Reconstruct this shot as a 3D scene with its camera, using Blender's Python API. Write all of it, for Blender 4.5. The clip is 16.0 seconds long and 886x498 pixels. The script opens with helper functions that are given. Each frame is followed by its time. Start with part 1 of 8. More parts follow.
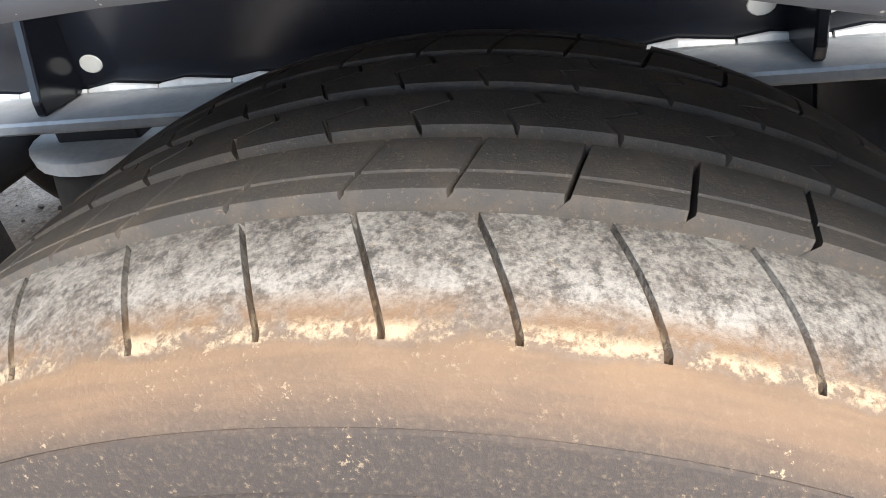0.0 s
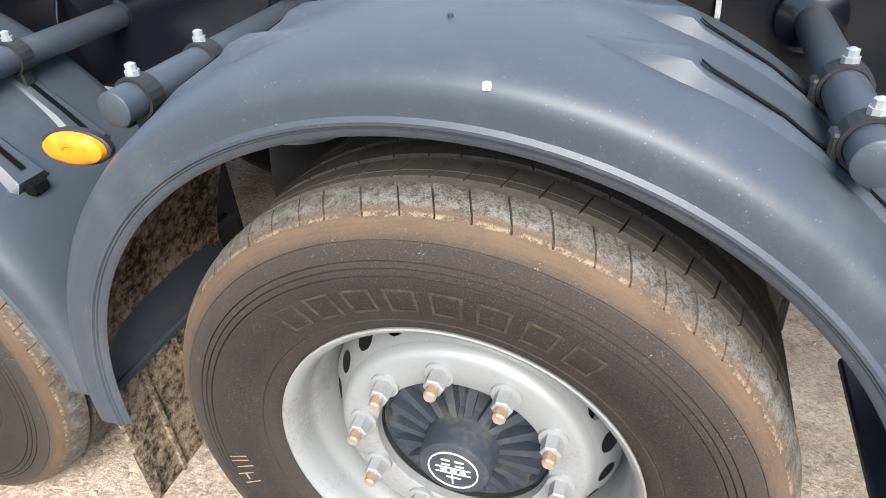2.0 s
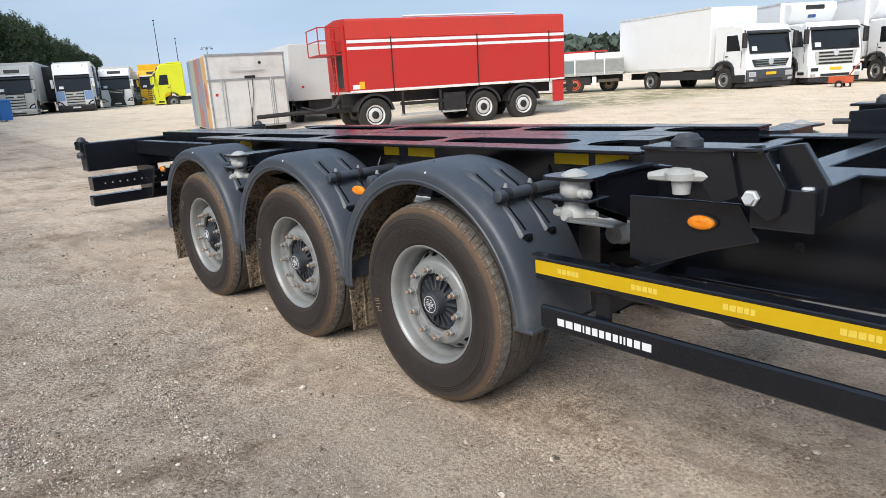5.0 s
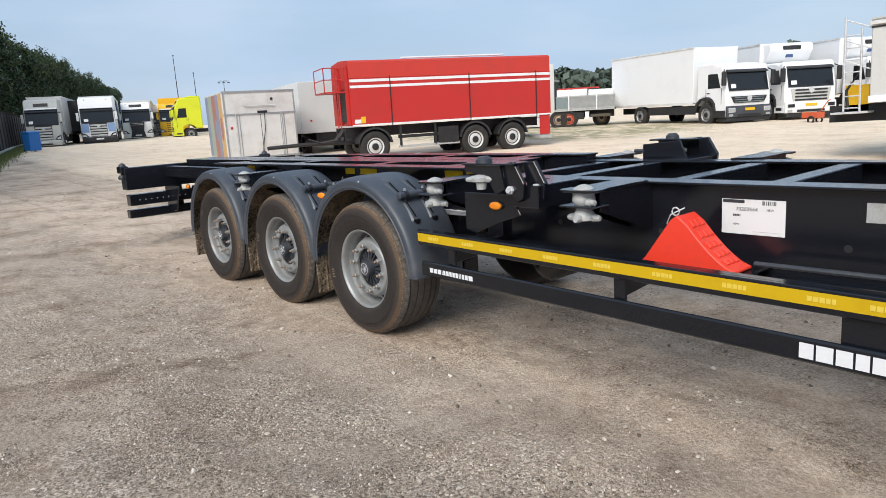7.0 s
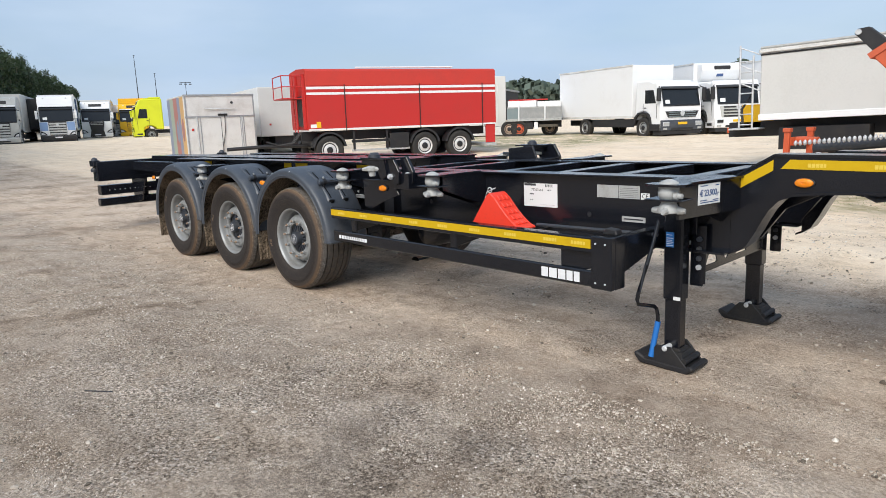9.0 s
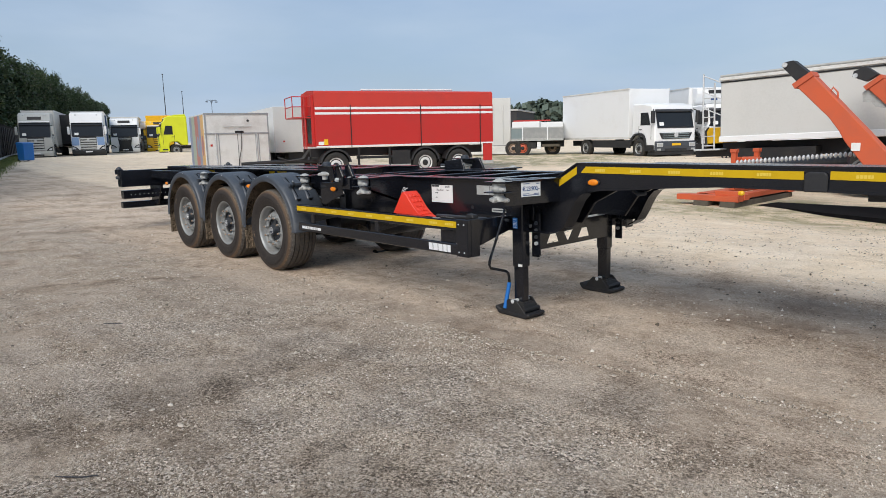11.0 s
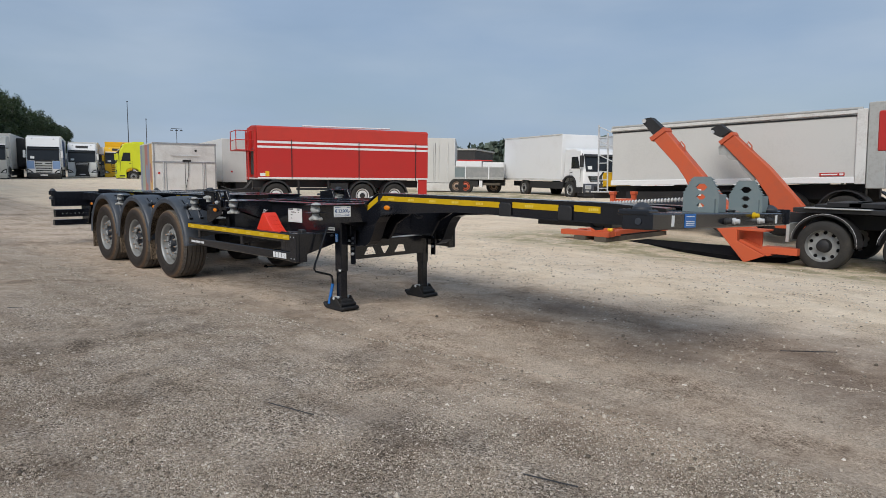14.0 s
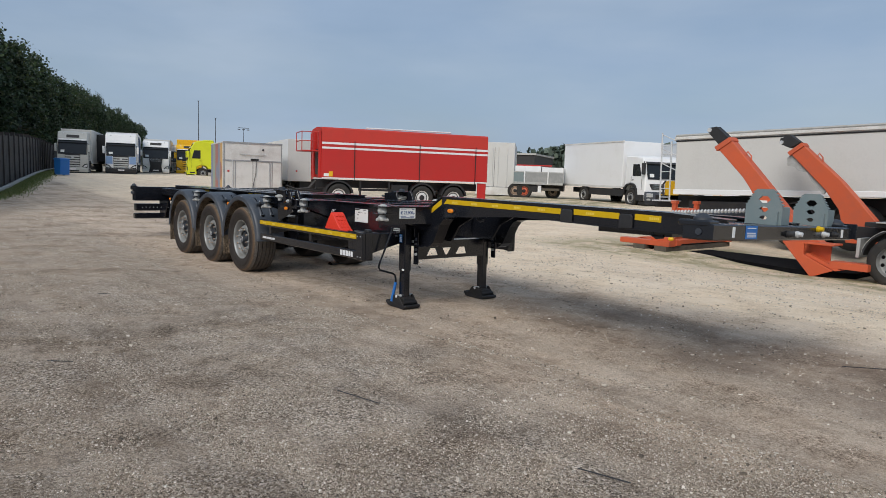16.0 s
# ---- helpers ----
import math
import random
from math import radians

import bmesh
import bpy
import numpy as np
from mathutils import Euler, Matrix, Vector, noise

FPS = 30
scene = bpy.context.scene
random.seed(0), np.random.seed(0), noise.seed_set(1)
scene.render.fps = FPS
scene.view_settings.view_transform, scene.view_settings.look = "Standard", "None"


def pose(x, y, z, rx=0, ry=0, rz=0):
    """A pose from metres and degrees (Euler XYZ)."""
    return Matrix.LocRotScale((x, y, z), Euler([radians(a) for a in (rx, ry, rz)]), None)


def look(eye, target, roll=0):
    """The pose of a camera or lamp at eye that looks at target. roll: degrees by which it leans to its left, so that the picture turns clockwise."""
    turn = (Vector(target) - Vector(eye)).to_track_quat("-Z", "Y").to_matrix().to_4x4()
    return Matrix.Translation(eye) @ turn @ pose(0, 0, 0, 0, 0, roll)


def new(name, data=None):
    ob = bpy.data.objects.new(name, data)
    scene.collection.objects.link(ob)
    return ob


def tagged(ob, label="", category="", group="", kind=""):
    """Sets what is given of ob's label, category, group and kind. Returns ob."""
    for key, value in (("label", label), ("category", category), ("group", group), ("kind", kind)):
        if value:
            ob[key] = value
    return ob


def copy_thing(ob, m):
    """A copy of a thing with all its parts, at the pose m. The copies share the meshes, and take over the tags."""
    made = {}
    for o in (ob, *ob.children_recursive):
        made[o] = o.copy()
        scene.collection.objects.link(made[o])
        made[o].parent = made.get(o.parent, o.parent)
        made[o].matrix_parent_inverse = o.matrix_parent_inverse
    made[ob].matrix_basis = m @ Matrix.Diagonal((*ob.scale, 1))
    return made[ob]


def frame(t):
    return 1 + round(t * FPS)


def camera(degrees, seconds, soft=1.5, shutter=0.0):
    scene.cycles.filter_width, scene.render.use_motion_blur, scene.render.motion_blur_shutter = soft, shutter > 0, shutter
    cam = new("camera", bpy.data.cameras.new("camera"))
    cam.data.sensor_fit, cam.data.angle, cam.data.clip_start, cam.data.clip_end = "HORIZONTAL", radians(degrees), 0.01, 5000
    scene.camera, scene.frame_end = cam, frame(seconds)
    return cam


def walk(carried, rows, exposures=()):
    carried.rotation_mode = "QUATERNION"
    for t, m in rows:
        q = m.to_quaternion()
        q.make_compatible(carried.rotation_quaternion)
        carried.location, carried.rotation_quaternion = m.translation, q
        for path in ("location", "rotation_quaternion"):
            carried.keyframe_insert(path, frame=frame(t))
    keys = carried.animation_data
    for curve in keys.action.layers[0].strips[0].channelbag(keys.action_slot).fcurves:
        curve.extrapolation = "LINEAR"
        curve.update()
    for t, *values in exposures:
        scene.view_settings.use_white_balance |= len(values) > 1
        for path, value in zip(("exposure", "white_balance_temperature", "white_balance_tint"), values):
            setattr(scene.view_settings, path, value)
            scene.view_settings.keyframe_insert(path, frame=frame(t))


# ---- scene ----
cam = camera(67.5, 16.0, soft=0.5)
PATH = [
    (0, (0.0598, -0.1294, 1.0712), (-0.2392, 1.5198, -0.0200), -6.91),
    (0.5, (0.0570, -0.1363, 1.0765), (-0.2816, 1.4940, -0.0310), -7.05),
    (1, (0.0510, -0.1745, 1.0955), (-0.3371, 1.4585, 0.0080), -6.93),
    (1.2, (0.0583, -0.2177, 1.1249), (-0.3131, 1.4189, 0.0370), -6.49),
    (1.5, (0.1228, -0.3099, 1.2062), (-0.2531, 1.3020, 0.0834), -6.21),
    (1.7, (0.1722, -0.3865, 1.2569), (-0.2567, 1.2026, 0.1207), -5.61),
    (2, (0.2367, -0.5735, 1.3217), (-0.3371, 0.9871, 0.2103), -4.48),
    (2.5, (0.4373, -0.8953, 1.3939), (-0.4540, 0.5513, 0.3389), -3.96),
    (3, (0.7764, -1.1022, 1.4166), (-0.3419, 0.2710, 0.4873), -3.27),
    (3.5, (1.0863, -1.3468, 1.4536), (-0.1453, 0.0259, 0.6854), -3.26),
    (4, (1.4186, -1.5555, 1.5018), (0.1070, -0.2034, 0.8440), -3.51),
    (4.2, (1.5770, -1.6070, 1.4950), (0.2330, -0.2740, 0.8789), -3.46),
    (6.3, (3.3129, -2.3402, 1.5327), (1.8020, -1.1001, 1.1091), -3.51),
    (6.5, (3.4610, -2.4176, 1.5464), (1.9499, -1.1764, 1.1269), -3.38),
    (7, (3.8717, -2.5241, 1.5461), (2.3832, -1.2518, 1.1391), -3.31),
    (7.5, (4.2820, -2.6177, 1.5577), (2.8230, -1.3064, 1.1682), -2.89),
    (8, (4.6216, -2.8366, 1.5717), (3.1913, -1.4940, 1.1825), -2.59),
    (8.5, (4.9743, -2.9833, 1.5485), (3.5442, -1.6404, 1.1590), -2.35),
    (9, (5.3491, -3.1692, 1.5466), (3.9325, -1.8127, 1.1553), -1.90),
    (9.2, (5.4995, -3.2916, 1.5472), (4.0890, -1.9298, 1.1520), -1.69),
    (11.3, (7.3690, -3.6935, 1.5070), (5.8944, -2.3814, 1.1848), -0.95),
    (11.5, (7.5539, -3.7460, 1.5023), (6.0740, -2.4380, 1.1875), -0.67),
    (12, (7.9479, -3.7855, 1.5090), (6.4547, -2.4873, 1.2174), -0.38),
    (12.5, (8.3529, -3.7459, 1.5142), (6.8508, -2.4524, 1.2492), -0.15),
    (13, (8.7221, -3.7482, 1.4945), (7.2447, -2.4214, 1.2564), 0.16),
    (13.5, (8.9950, -3.7588, 1.5076), (7.5790, -2.3650, 1.2793), 0.35),
    (14, (9.2163, -3.7628, 1.5047), (7.8100, -2.3589, 1.2776), 0.71),
    (14.5, (9.2752, -3.8337, 1.5177), (7.8449, -2.4542, 1.2918), 1.24),
    (15, (9.3177, -3.9004, 1.5289), (7.8579, -2.5522, 1.3024), 1.61),
    (15.5, (9.3358, -3.9277, 1.5188), (7.8431, -2.6156, 1.2951), 1.84),
    (16, (9.3335, -3.9488, 1.5199), (7.8135, -2.6679, 1.2986), 2.08),
]
# the clip's camera darkens its picture as more sky comes into view
EXPOSURES = [(0.0, 2.28), (1.0, 2.42), (1.5, 2.12), (2.0, 1.62), (2.5, 1.3), (3.5, 0.82), (4.2, 0.55), (6.5, 0.36), (8.0, 0.34), (9.0, 0.36), (11.5, 0.00), (12.5, -0.18), (16.0, -0.20)]
walk(cam, [(t, look(eye, target, roll)) for t, eye, target, roll in PATH], EXPOSURES)
# ---- end of camera ----
# world: a hazy grey-blue sky with thin cloud
SUN_ELEV, SUN_AZ = 41.0, -65.0     # degrees; azimuth counted from +x towards +y
world = bpy.data.worlds.new("sky")
scene.world = world
world.use_nodes = True
wn, wl = world.node_tree.nodes, world.node_tree.links
wn.clear()
w_out, w_bg = wn.new("ShaderNodeOutputWorld"), wn.new("ShaderNodeBackground")
w_sky = wn.new("ShaderNodeTexSky")
w_sky.sky_type, w_sky.sun_disc = "NISHITA", False
w_sky.sun_elevation, w_sky.sun_rotation = radians(SUN_ELEV), radians(90 - SUN_AZ)
w_sky.dust_density, w_sky.air_density, w_sky.ozone_density = 2.0, 1.0, 2.0
w_geo, w_map, w_noise = wn.new("ShaderNodeTexCoord"), wn.new("ShaderNodeMapping"), wn.new("ShaderNodeTexNoise")
w_map.inputs["Scale"].default_value = (1.3, 1.3, 5.0)
w_noise.inputs["Scale"].default_value, w_noise.inputs["Detail"].default_value = 2.6, 7.0
w_ramp, w_mix = wn.new("ShaderNodeValToRGB"), wn.new("ShaderNodeMix")
w_ramp.color_ramp.elements[0].position, w_ramp.color_ramp.elements[1].position = 0.35, 0.75
w_ramp.color_ramp.elements[0].color, w_ramp.color_ramp.elements[1].color = (0.60, 0.60, 0.60, 1), (0.97, 0.97, 0.97, 1)
w_mix.data_type = "RGBA"
w_soft, w_soft_ramp, w_tint = wn.new("ShaderNodeTexNoise"), wn.new("ShaderNodeValToRGB"), wn.new("ShaderNodeMix")
w_soft.inputs["Scale"].default_value, w_soft.inputs["Detail"].default_value = 1.7, 5.0
w_soft_ramp.color_ramp.elements[0].position, w_soft_ramp.color_ramp.elements[1].position = 0.38, 0.64
w_tint.data_type = "RGBA"
w_tint.inputs["A"].default_value, w_tint.inputs["B"].default_value = (3.75, 5.0, 6.85, 1), (4.65, 5.75, 7.25, 1)
wl.new(w_map.outputs["Vector"], w_soft.inputs["Vector"])
wl.new(w_soft.outputs["Fac"], w_soft_ramp.inputs["Fac"])
wl.new(w_soft_ramp.outputs["Color"], w_tint.inputs["Factor"])
wl.new(w_tint.outputs["Result"], w_mix.inputs["B"])
wl.new(w_geo.outputs["Generated"], w_map.inputs["Vector"])
wl.new(w_map.outputs["Vector"], w_noise.inputs["Vector"])
wl.new(w_noise.outputs["Fac"], w_ramp.inputs["Fac"])
wl.new(w_ramp.outputs["Color"], w_mix.inputs["Factor"])
wl.new(w_sky.outputs["Color"], w_mix.inputs["A"])
wl.new(w_mix.outputs["Result"], w_bg.inputs["Color"])
w_bg.inputs["Strength"].default_value = 0.10
wl.new(w_bg.outputs["Background"], w_out.inputs["Surface"])

sun = new("sun", bpy.data.lights.new("sun", "SUN"))
sun.data.energy, sun.data.angle, sun.data.color = 2.75, radians(36), (1.0, 0.94, 0.86)
sun_way = Vector((math.cos(radians(SUN_ELEV)) * math.cos(radians(SUN_AZ)), math.cos(radians(SUN_ELEV)) * math.sin(radians(SUN_AZ)), math.sin(radians(SUN_ELEV))))
sun.matrix_world = look(tuple(sun_way * 60), (0, 0, 0))
scene.view_settings.exposure = 0.0

# ---- materials ----
def node_mat(name, rough=0.6, metal=0.0, spec=0.5):
    m = bpy.data.materials.new(name)
    m.use_nodes = True
    n = m.node_tree.nodes
    b = n["Principled BSDF"]
    b.inputs["Roughness"].default_value, b.inputs["Metallic"].default_value = rough, metal
    b.inputs["Specular IOR Level"].default_value = spec
    return m, n, m.node_tree.links, b


def noise_node(n, l, vec, scale, detail=4.0, rough=0.6):
    t = n.new("ShaderNodeTexNoise")
    t.inputs["Scale"].default_value, t.inputs["Detail"].default_value, t.inputs["Roughness"].default_value = scale, detail, rough
    if vec is not None:
        l.new(vec, t.inputs["Vector"])
    return t.outputs["Fac"]


def ramp_node(n, l, fac, stops):
    r = n.new("ShaderNodeValToRGB")
    e = r.color_ramp.elements
    while len(e) < len(stops):
        e.new(0.5)
    for el, (p, c) in zip(e, stops):
        el.position = p
        el.color = (*c, 1) if len(c) == 3 else c
    l.new(fac, r.inputs["Fac"])
    return r.outputs["Color"]


def mix_node(n, l, fac, a, b, mode="MIX"):
    x = n.new("ShaderNodeMix")
    x.data_type, x.blend_type = "RGBA", mode
    for key, v in (("Factor", fac), ("A", a), ("B", b)):
        if isinstance(v, (int, float)):
            x.inputs[key].default_value = v
        elif isinstance(v, tuple):
            x.inputs[key].default_value = (*v, 1)
        else:
            l.new(v, x.inputs[key])
    return x.outputs["Result"]


def math_node(n, l, op, a, b=0.0):
    x = n.new("ShaderNodeMath")
    x.operation = op
    for i, v in enumerate((a, b)):
        if isinstance(v, (int, float)):
            x.inputs[i].default_value = v
        else:
            l.new(v, x.inputs[i])
    return x.outputs[0]


def bump_node(n, l, b, height, strength, dist):
    x = n.new("ShaderNodeBump")
    x.inputs["Strength"].default_value, x.inputs["Distance"].default_value = strength, dist
    l.new(height, x.inputs["Height"])
    l.new(x.outputs["Normal"], b.inputs["Normal"])


def coords(n, which="Object"):
    return n.new("ShaderNodeTexCoord").outputs[which]


def scuffed(name, base, worn, rough=0.5, metal=0.0, scale=3.0, fine=60.0, amount=0.45, bump=0.15, dist=0.002, spec=0.5):
    """Paint, plastic or metal with broad dirt and fine grain."""
    m, n, l, b = node_mat(name, rough, metal, spec)
    v = coords(n)
    broad = noise_node(n, l, v, scale, 6.0, 0.65)
    grain = noise_node(n, l, v, fine, 3.0)
    both = math_node(n, l, "ADD", math_node(n, l, "MULTIPLY", broad, 0.7), math_node(n, l, "MULTIPLY", grain, 0.3))
    lo = 0.62 - amount * 0.35
    fac = ramp_node(n, l, both, [(lo, (0, 0, 0)), (lo + 0.22, (1, 1, 1))])
    l.new(mix_node(n, l, fac, base, worn), b.inputs["Base Color"])
    rr = n.new("ShaderNodeMapRange")
    rr.inputs["To Min"].default_value, rr.inputs["To Max"].default_value = max(rough - 0.1, 0.05), min(rough + 0.18, 1.0)
    l.new(both, rr.inputs["Value"])
    l.new(rr.outputs["Result"], b.inputs["Roughness"])
    bump_node(n, l, b, grain, bump, dist)
    return m


M_BLACK = scuffed("black_chassis_paint", (0.007, 0.0082, 0.012), (0.014, 0.015, 0.019), 0.15, scale=2.0, fine=90, amount=0.3, bump=0.03, spec=0.55)
M_DARK = scuffed("dark_underbody", (0.010, 0.010, 0.012), (0.03, 0.027, 0.023), 0.6, scale=4.0, amount=0.4)
M_FENDER = scuffed("dark_fender_plastic", (0.043, 0.052, 0.067), (0.060, 0.068, 0.081), 0.45, scale=2.5, fine=260, amount=0.3, bump=0.10, dist=0.001, spec=0.6)


def speckled(m):
    """Adds fine pale road specks to a paint or plastic."""
    n, l = m.node_tree.nodes, m.node_tree.links
    b = n["Principled BSDF"]
    under = b.inputs["Base Color"].links[0].from_socket
    v = coords(n)
    dots = ramp_node(n, l, noise_node(n, l, v, 520.0, 2.0, 0.5), [(0.71, (0, 0, 0)), (0.75, (1, 1, 1))])
    smear = ramp_node(n, l, noise_node(n, l, v, 5.0, 6.0, 0.7), [(0.52, (0, 0, 0)), (0.75, (1, 1, 1))])
    dusty = mix_node(n, l, math_node(n, l, "MULTIPLY", smear, 0.22), under, (0.17, 0.165, 0.155))
    l.new(mix_node(n, l, math_node(n, l, "MULTIPLY", dots, 0.8), dusty, (0.42, 0.41, 0.39)), b.inputs["Base Color"])


speckled(M_FENDER)
M_SLOT = scuffed("slot_black", (0.004, 0.004, 0.005), (0.01, 0.01, 0.01), 0.9, spec=0.1)
M_GALV = scuffed("galvanised_steel", (0.50, 0.52, 0.54), (0.68, 0.69, 0.69), 0.5, 0.25, scale=14, fine=120, amount=0.6)
M_LEDGE = scuffed("weathered_bare_steel", (0.30, 0.315, 0.33), (0.42, 0.43, 0.43), 0.45, 0.35, scale=9, fine=110, amount=0.5)
M_GREYPAINT = scuffed("grey_painted_casting", (0.40, 0.41, 0.40), (0.29, 0.28, 0.26), 0.5, scale=9, fine=90, amount=0.4)
M_RIM = scuffed("silver_wheel_paint", (0.31, 0.32, 0.32), (0.20, 0.185, 0.16), 0.42, 0.35, scale=7, fine=140, amount=0.35, bump=0.05)
M_PALERIM = scuffed("pale_wheel_paint", (0.66, 0.66, 0.65), (0.52, 0.51, 0.49), 0.45, 0.1, scale=7, fine=140, amount=0.35, bump=0.05)
M_BOLT = scuffed("rusty_steel", (0.42, 0.38, 0.34), (0.36, 0.20, 0.10), 0.55, 0.5, scale=22, fine=150, amount=0.65)
M_HUB = scuffed("dark_hub_paint", (0.030, 0.036, 0.047), (0.085, 0.08, 0.07), 0.5, scale=18, fine=120, amount=0.35)
M_YELLOW = scuffed("yellow_reflective_tape", (0.58, 0.375, 0.008), (0.52, 0.325, 0.007), 0.5, scale=8, fine=300, amount=0.4, bump=0.1, dist=0.0005, spec=0.2)
M_YELLOW_PALE = scuffed("pale_yellow_print", (0.72, 0.54, 0.07), (0.68, 0.50, 0.06), 0.5)
M_RED = scuffed("red_plastic", (0.78, 0.045, 0.02), (0.62, 0.05, 0.03), 0.42, scale=9, amount=0.3)
M_ORANGE_LAMP = scuffed("orange_lamp_lens", (0.75, 0.22, 0.01), (0.85, 0.30, 0.02), 0.2, scale=40)
M_WHITE_PRINT = scuffed("white_print", (0.75, 0.76, 0.77), (0.68, 0.69, 0.70), 0.5)
M_PAPER = scuffed("white_paper", (0.74, 0.75, 0.74), (0.66, 0.67, 0.66), 0.6)
M_INK = scuffed("dark_ink", (0.03, 0.03, 0.035), (0.05, 0.05, 0.05), 0.7)
M_BLUE_INK = scuffed("blue_ink", (0.04, 0.08, 0.20), (0.05, 0.10, 0.22), 0.6)
M_BUMPER = scuffed("slate_grey_bumper_plastic", (0.045, 0.052, 0.065), (0.07, 0.075, 0.085), 0.55)
M_BOARD = scuffed("dull_grey_side_board", (0.25, 0.26, 0.26), (0.35, 0.35, 0.34), 0.6)
M_NAVY = scuffed("navy_blue_panel", (0.025, 0.055, 0.13), (0.04, 0.07, 0.14), 0.5)
M_BLUE = scuffed("blue_paint", (0.012, 0.14, 0.46), (0.02, 0.16, 0.42), 0.45)
M_ORANGE = scuffed("orange_machine_paint", (0.56, 0.10, 0.035), (0.45, 0.10, 0.05), 0.5, scale=2.0, amount=0.45)
M_TEALGREY = scuffed("blue_grey_paint", (0.17, 0.22, 0.23), (0.22, 0.25, 0.25), 0.5, scale=4.0)
M_WHITE = scuffed("white_vehicle_paint", (0.79, 0.80, 0.805), (0.71, 0.71, 0.695), 0.4, scale=0.7, fine=25, amount=0.3, bump=0.03)
M_GREYWALL = scuffed("light_grey_panel", (0.58, 0.58, 0.56), (0.51, 0.51, 0.49), 0.5, scale=0.5, fine=20, amount=0.4, bump=0.03)
M_ALU = scuffed("dull_aluminium", (0.70, 0.70, 0.68), (0.50, 0.48, 0.45), 0.5, 0.1, scale=1.3, fine=30, amount=0.45)
M_REDBODY = scuffed("red_tipper_paint", (0.47, 0.020, 0.016), (0.40, 0.026, 0.020), 0.42, scale=0.8, fine=25, amount=0.4, bump=0.04)
M_TARP = scuffed("dull_red_tarp", (0.52, 0.036, 0.024), (0.44, 0.04, 0.03), 0.65, scale=1.2, fine=20, amount=0.4)
M_GLASS = scuffed("dark_windscreen", (0.012, 0.014, 0.016), (0.02, 0.022, 0.024), 0.08, scale=1.0, amount=0.3, bump=0.0)
M_PLASTIC = scuffed("black_plastic", (0.016, 0.016, 0.018), (0.03, 0.03, 0.03), 0.55)
M_GREYCAB = scuffed("silver_grey_paint", (0.47, 0.48, 0.46), (0.40, 0.41, 0.39), 0.4, scale=1.0)
M_BLUECAB = scuffed("light_blue_paint", (0.22, 0.34, 0.56), (0.26, 0.36, 0.54), 0.4, scale=1.0)
M_YCAB = scuffed("amber_yellow_paint", (0.80, 0.46, 0.01), (0.70, 0.40, 0.01), 0.4, scale=1.0)
M_LIME = scuffed("lime_yellow_paint", (0.66, 0.70, 0.02), (0.58, 0.62, 0.02), 0.4, scale=1.0)
M_FENCE = scuffed("weathered_dark_boards", (0.035, 0.032, 0.032), (0.06, 0.055, 0.052), 0.8, scale=1.0, fine=20, amount=0.5)
M_STRIPE_BLUE = scuffed("faded_blue_stripe", (0.25, 0.30, 0.42), (0.32, 0.34, 0.42), 0.6)
M_STRIPE_ORANGE = scuffed("faded_orange_stripe", (0.66, 0.42, 0.18), (0.60, 0.42, 0.25), 0.6)
M_STRIPE_GREEN = scuffed("faded_green_stripe", (0.36, 0.44, 0.36), (0.40, 0.44, 0.38), 0.6)
M_STRIPE_RED = scuffed("faded_red_stripe", (0.45, 0.20, 0.18), (0.42, 0.25, 0.22), 0.6)
M_CHALK = scuffed("faded_chalk", (0.30, 0.20, 0.12), (0.18, 0.13, 0.09), 0.9, scale=60, amount=0.6)
M_MARKS = scuffed("dusty_raised_rubber", (0.032, 0.027, 0.025), (0.085, 0.064, 0.046), 0.8, scale=50, fine=300, amount=0.55, spec=0.3)
M_BARK = scuffed("grey_bark", (0.10, 0.085, 0.065), (0.06, 0.05, 0.04), 0.9, scale=6)


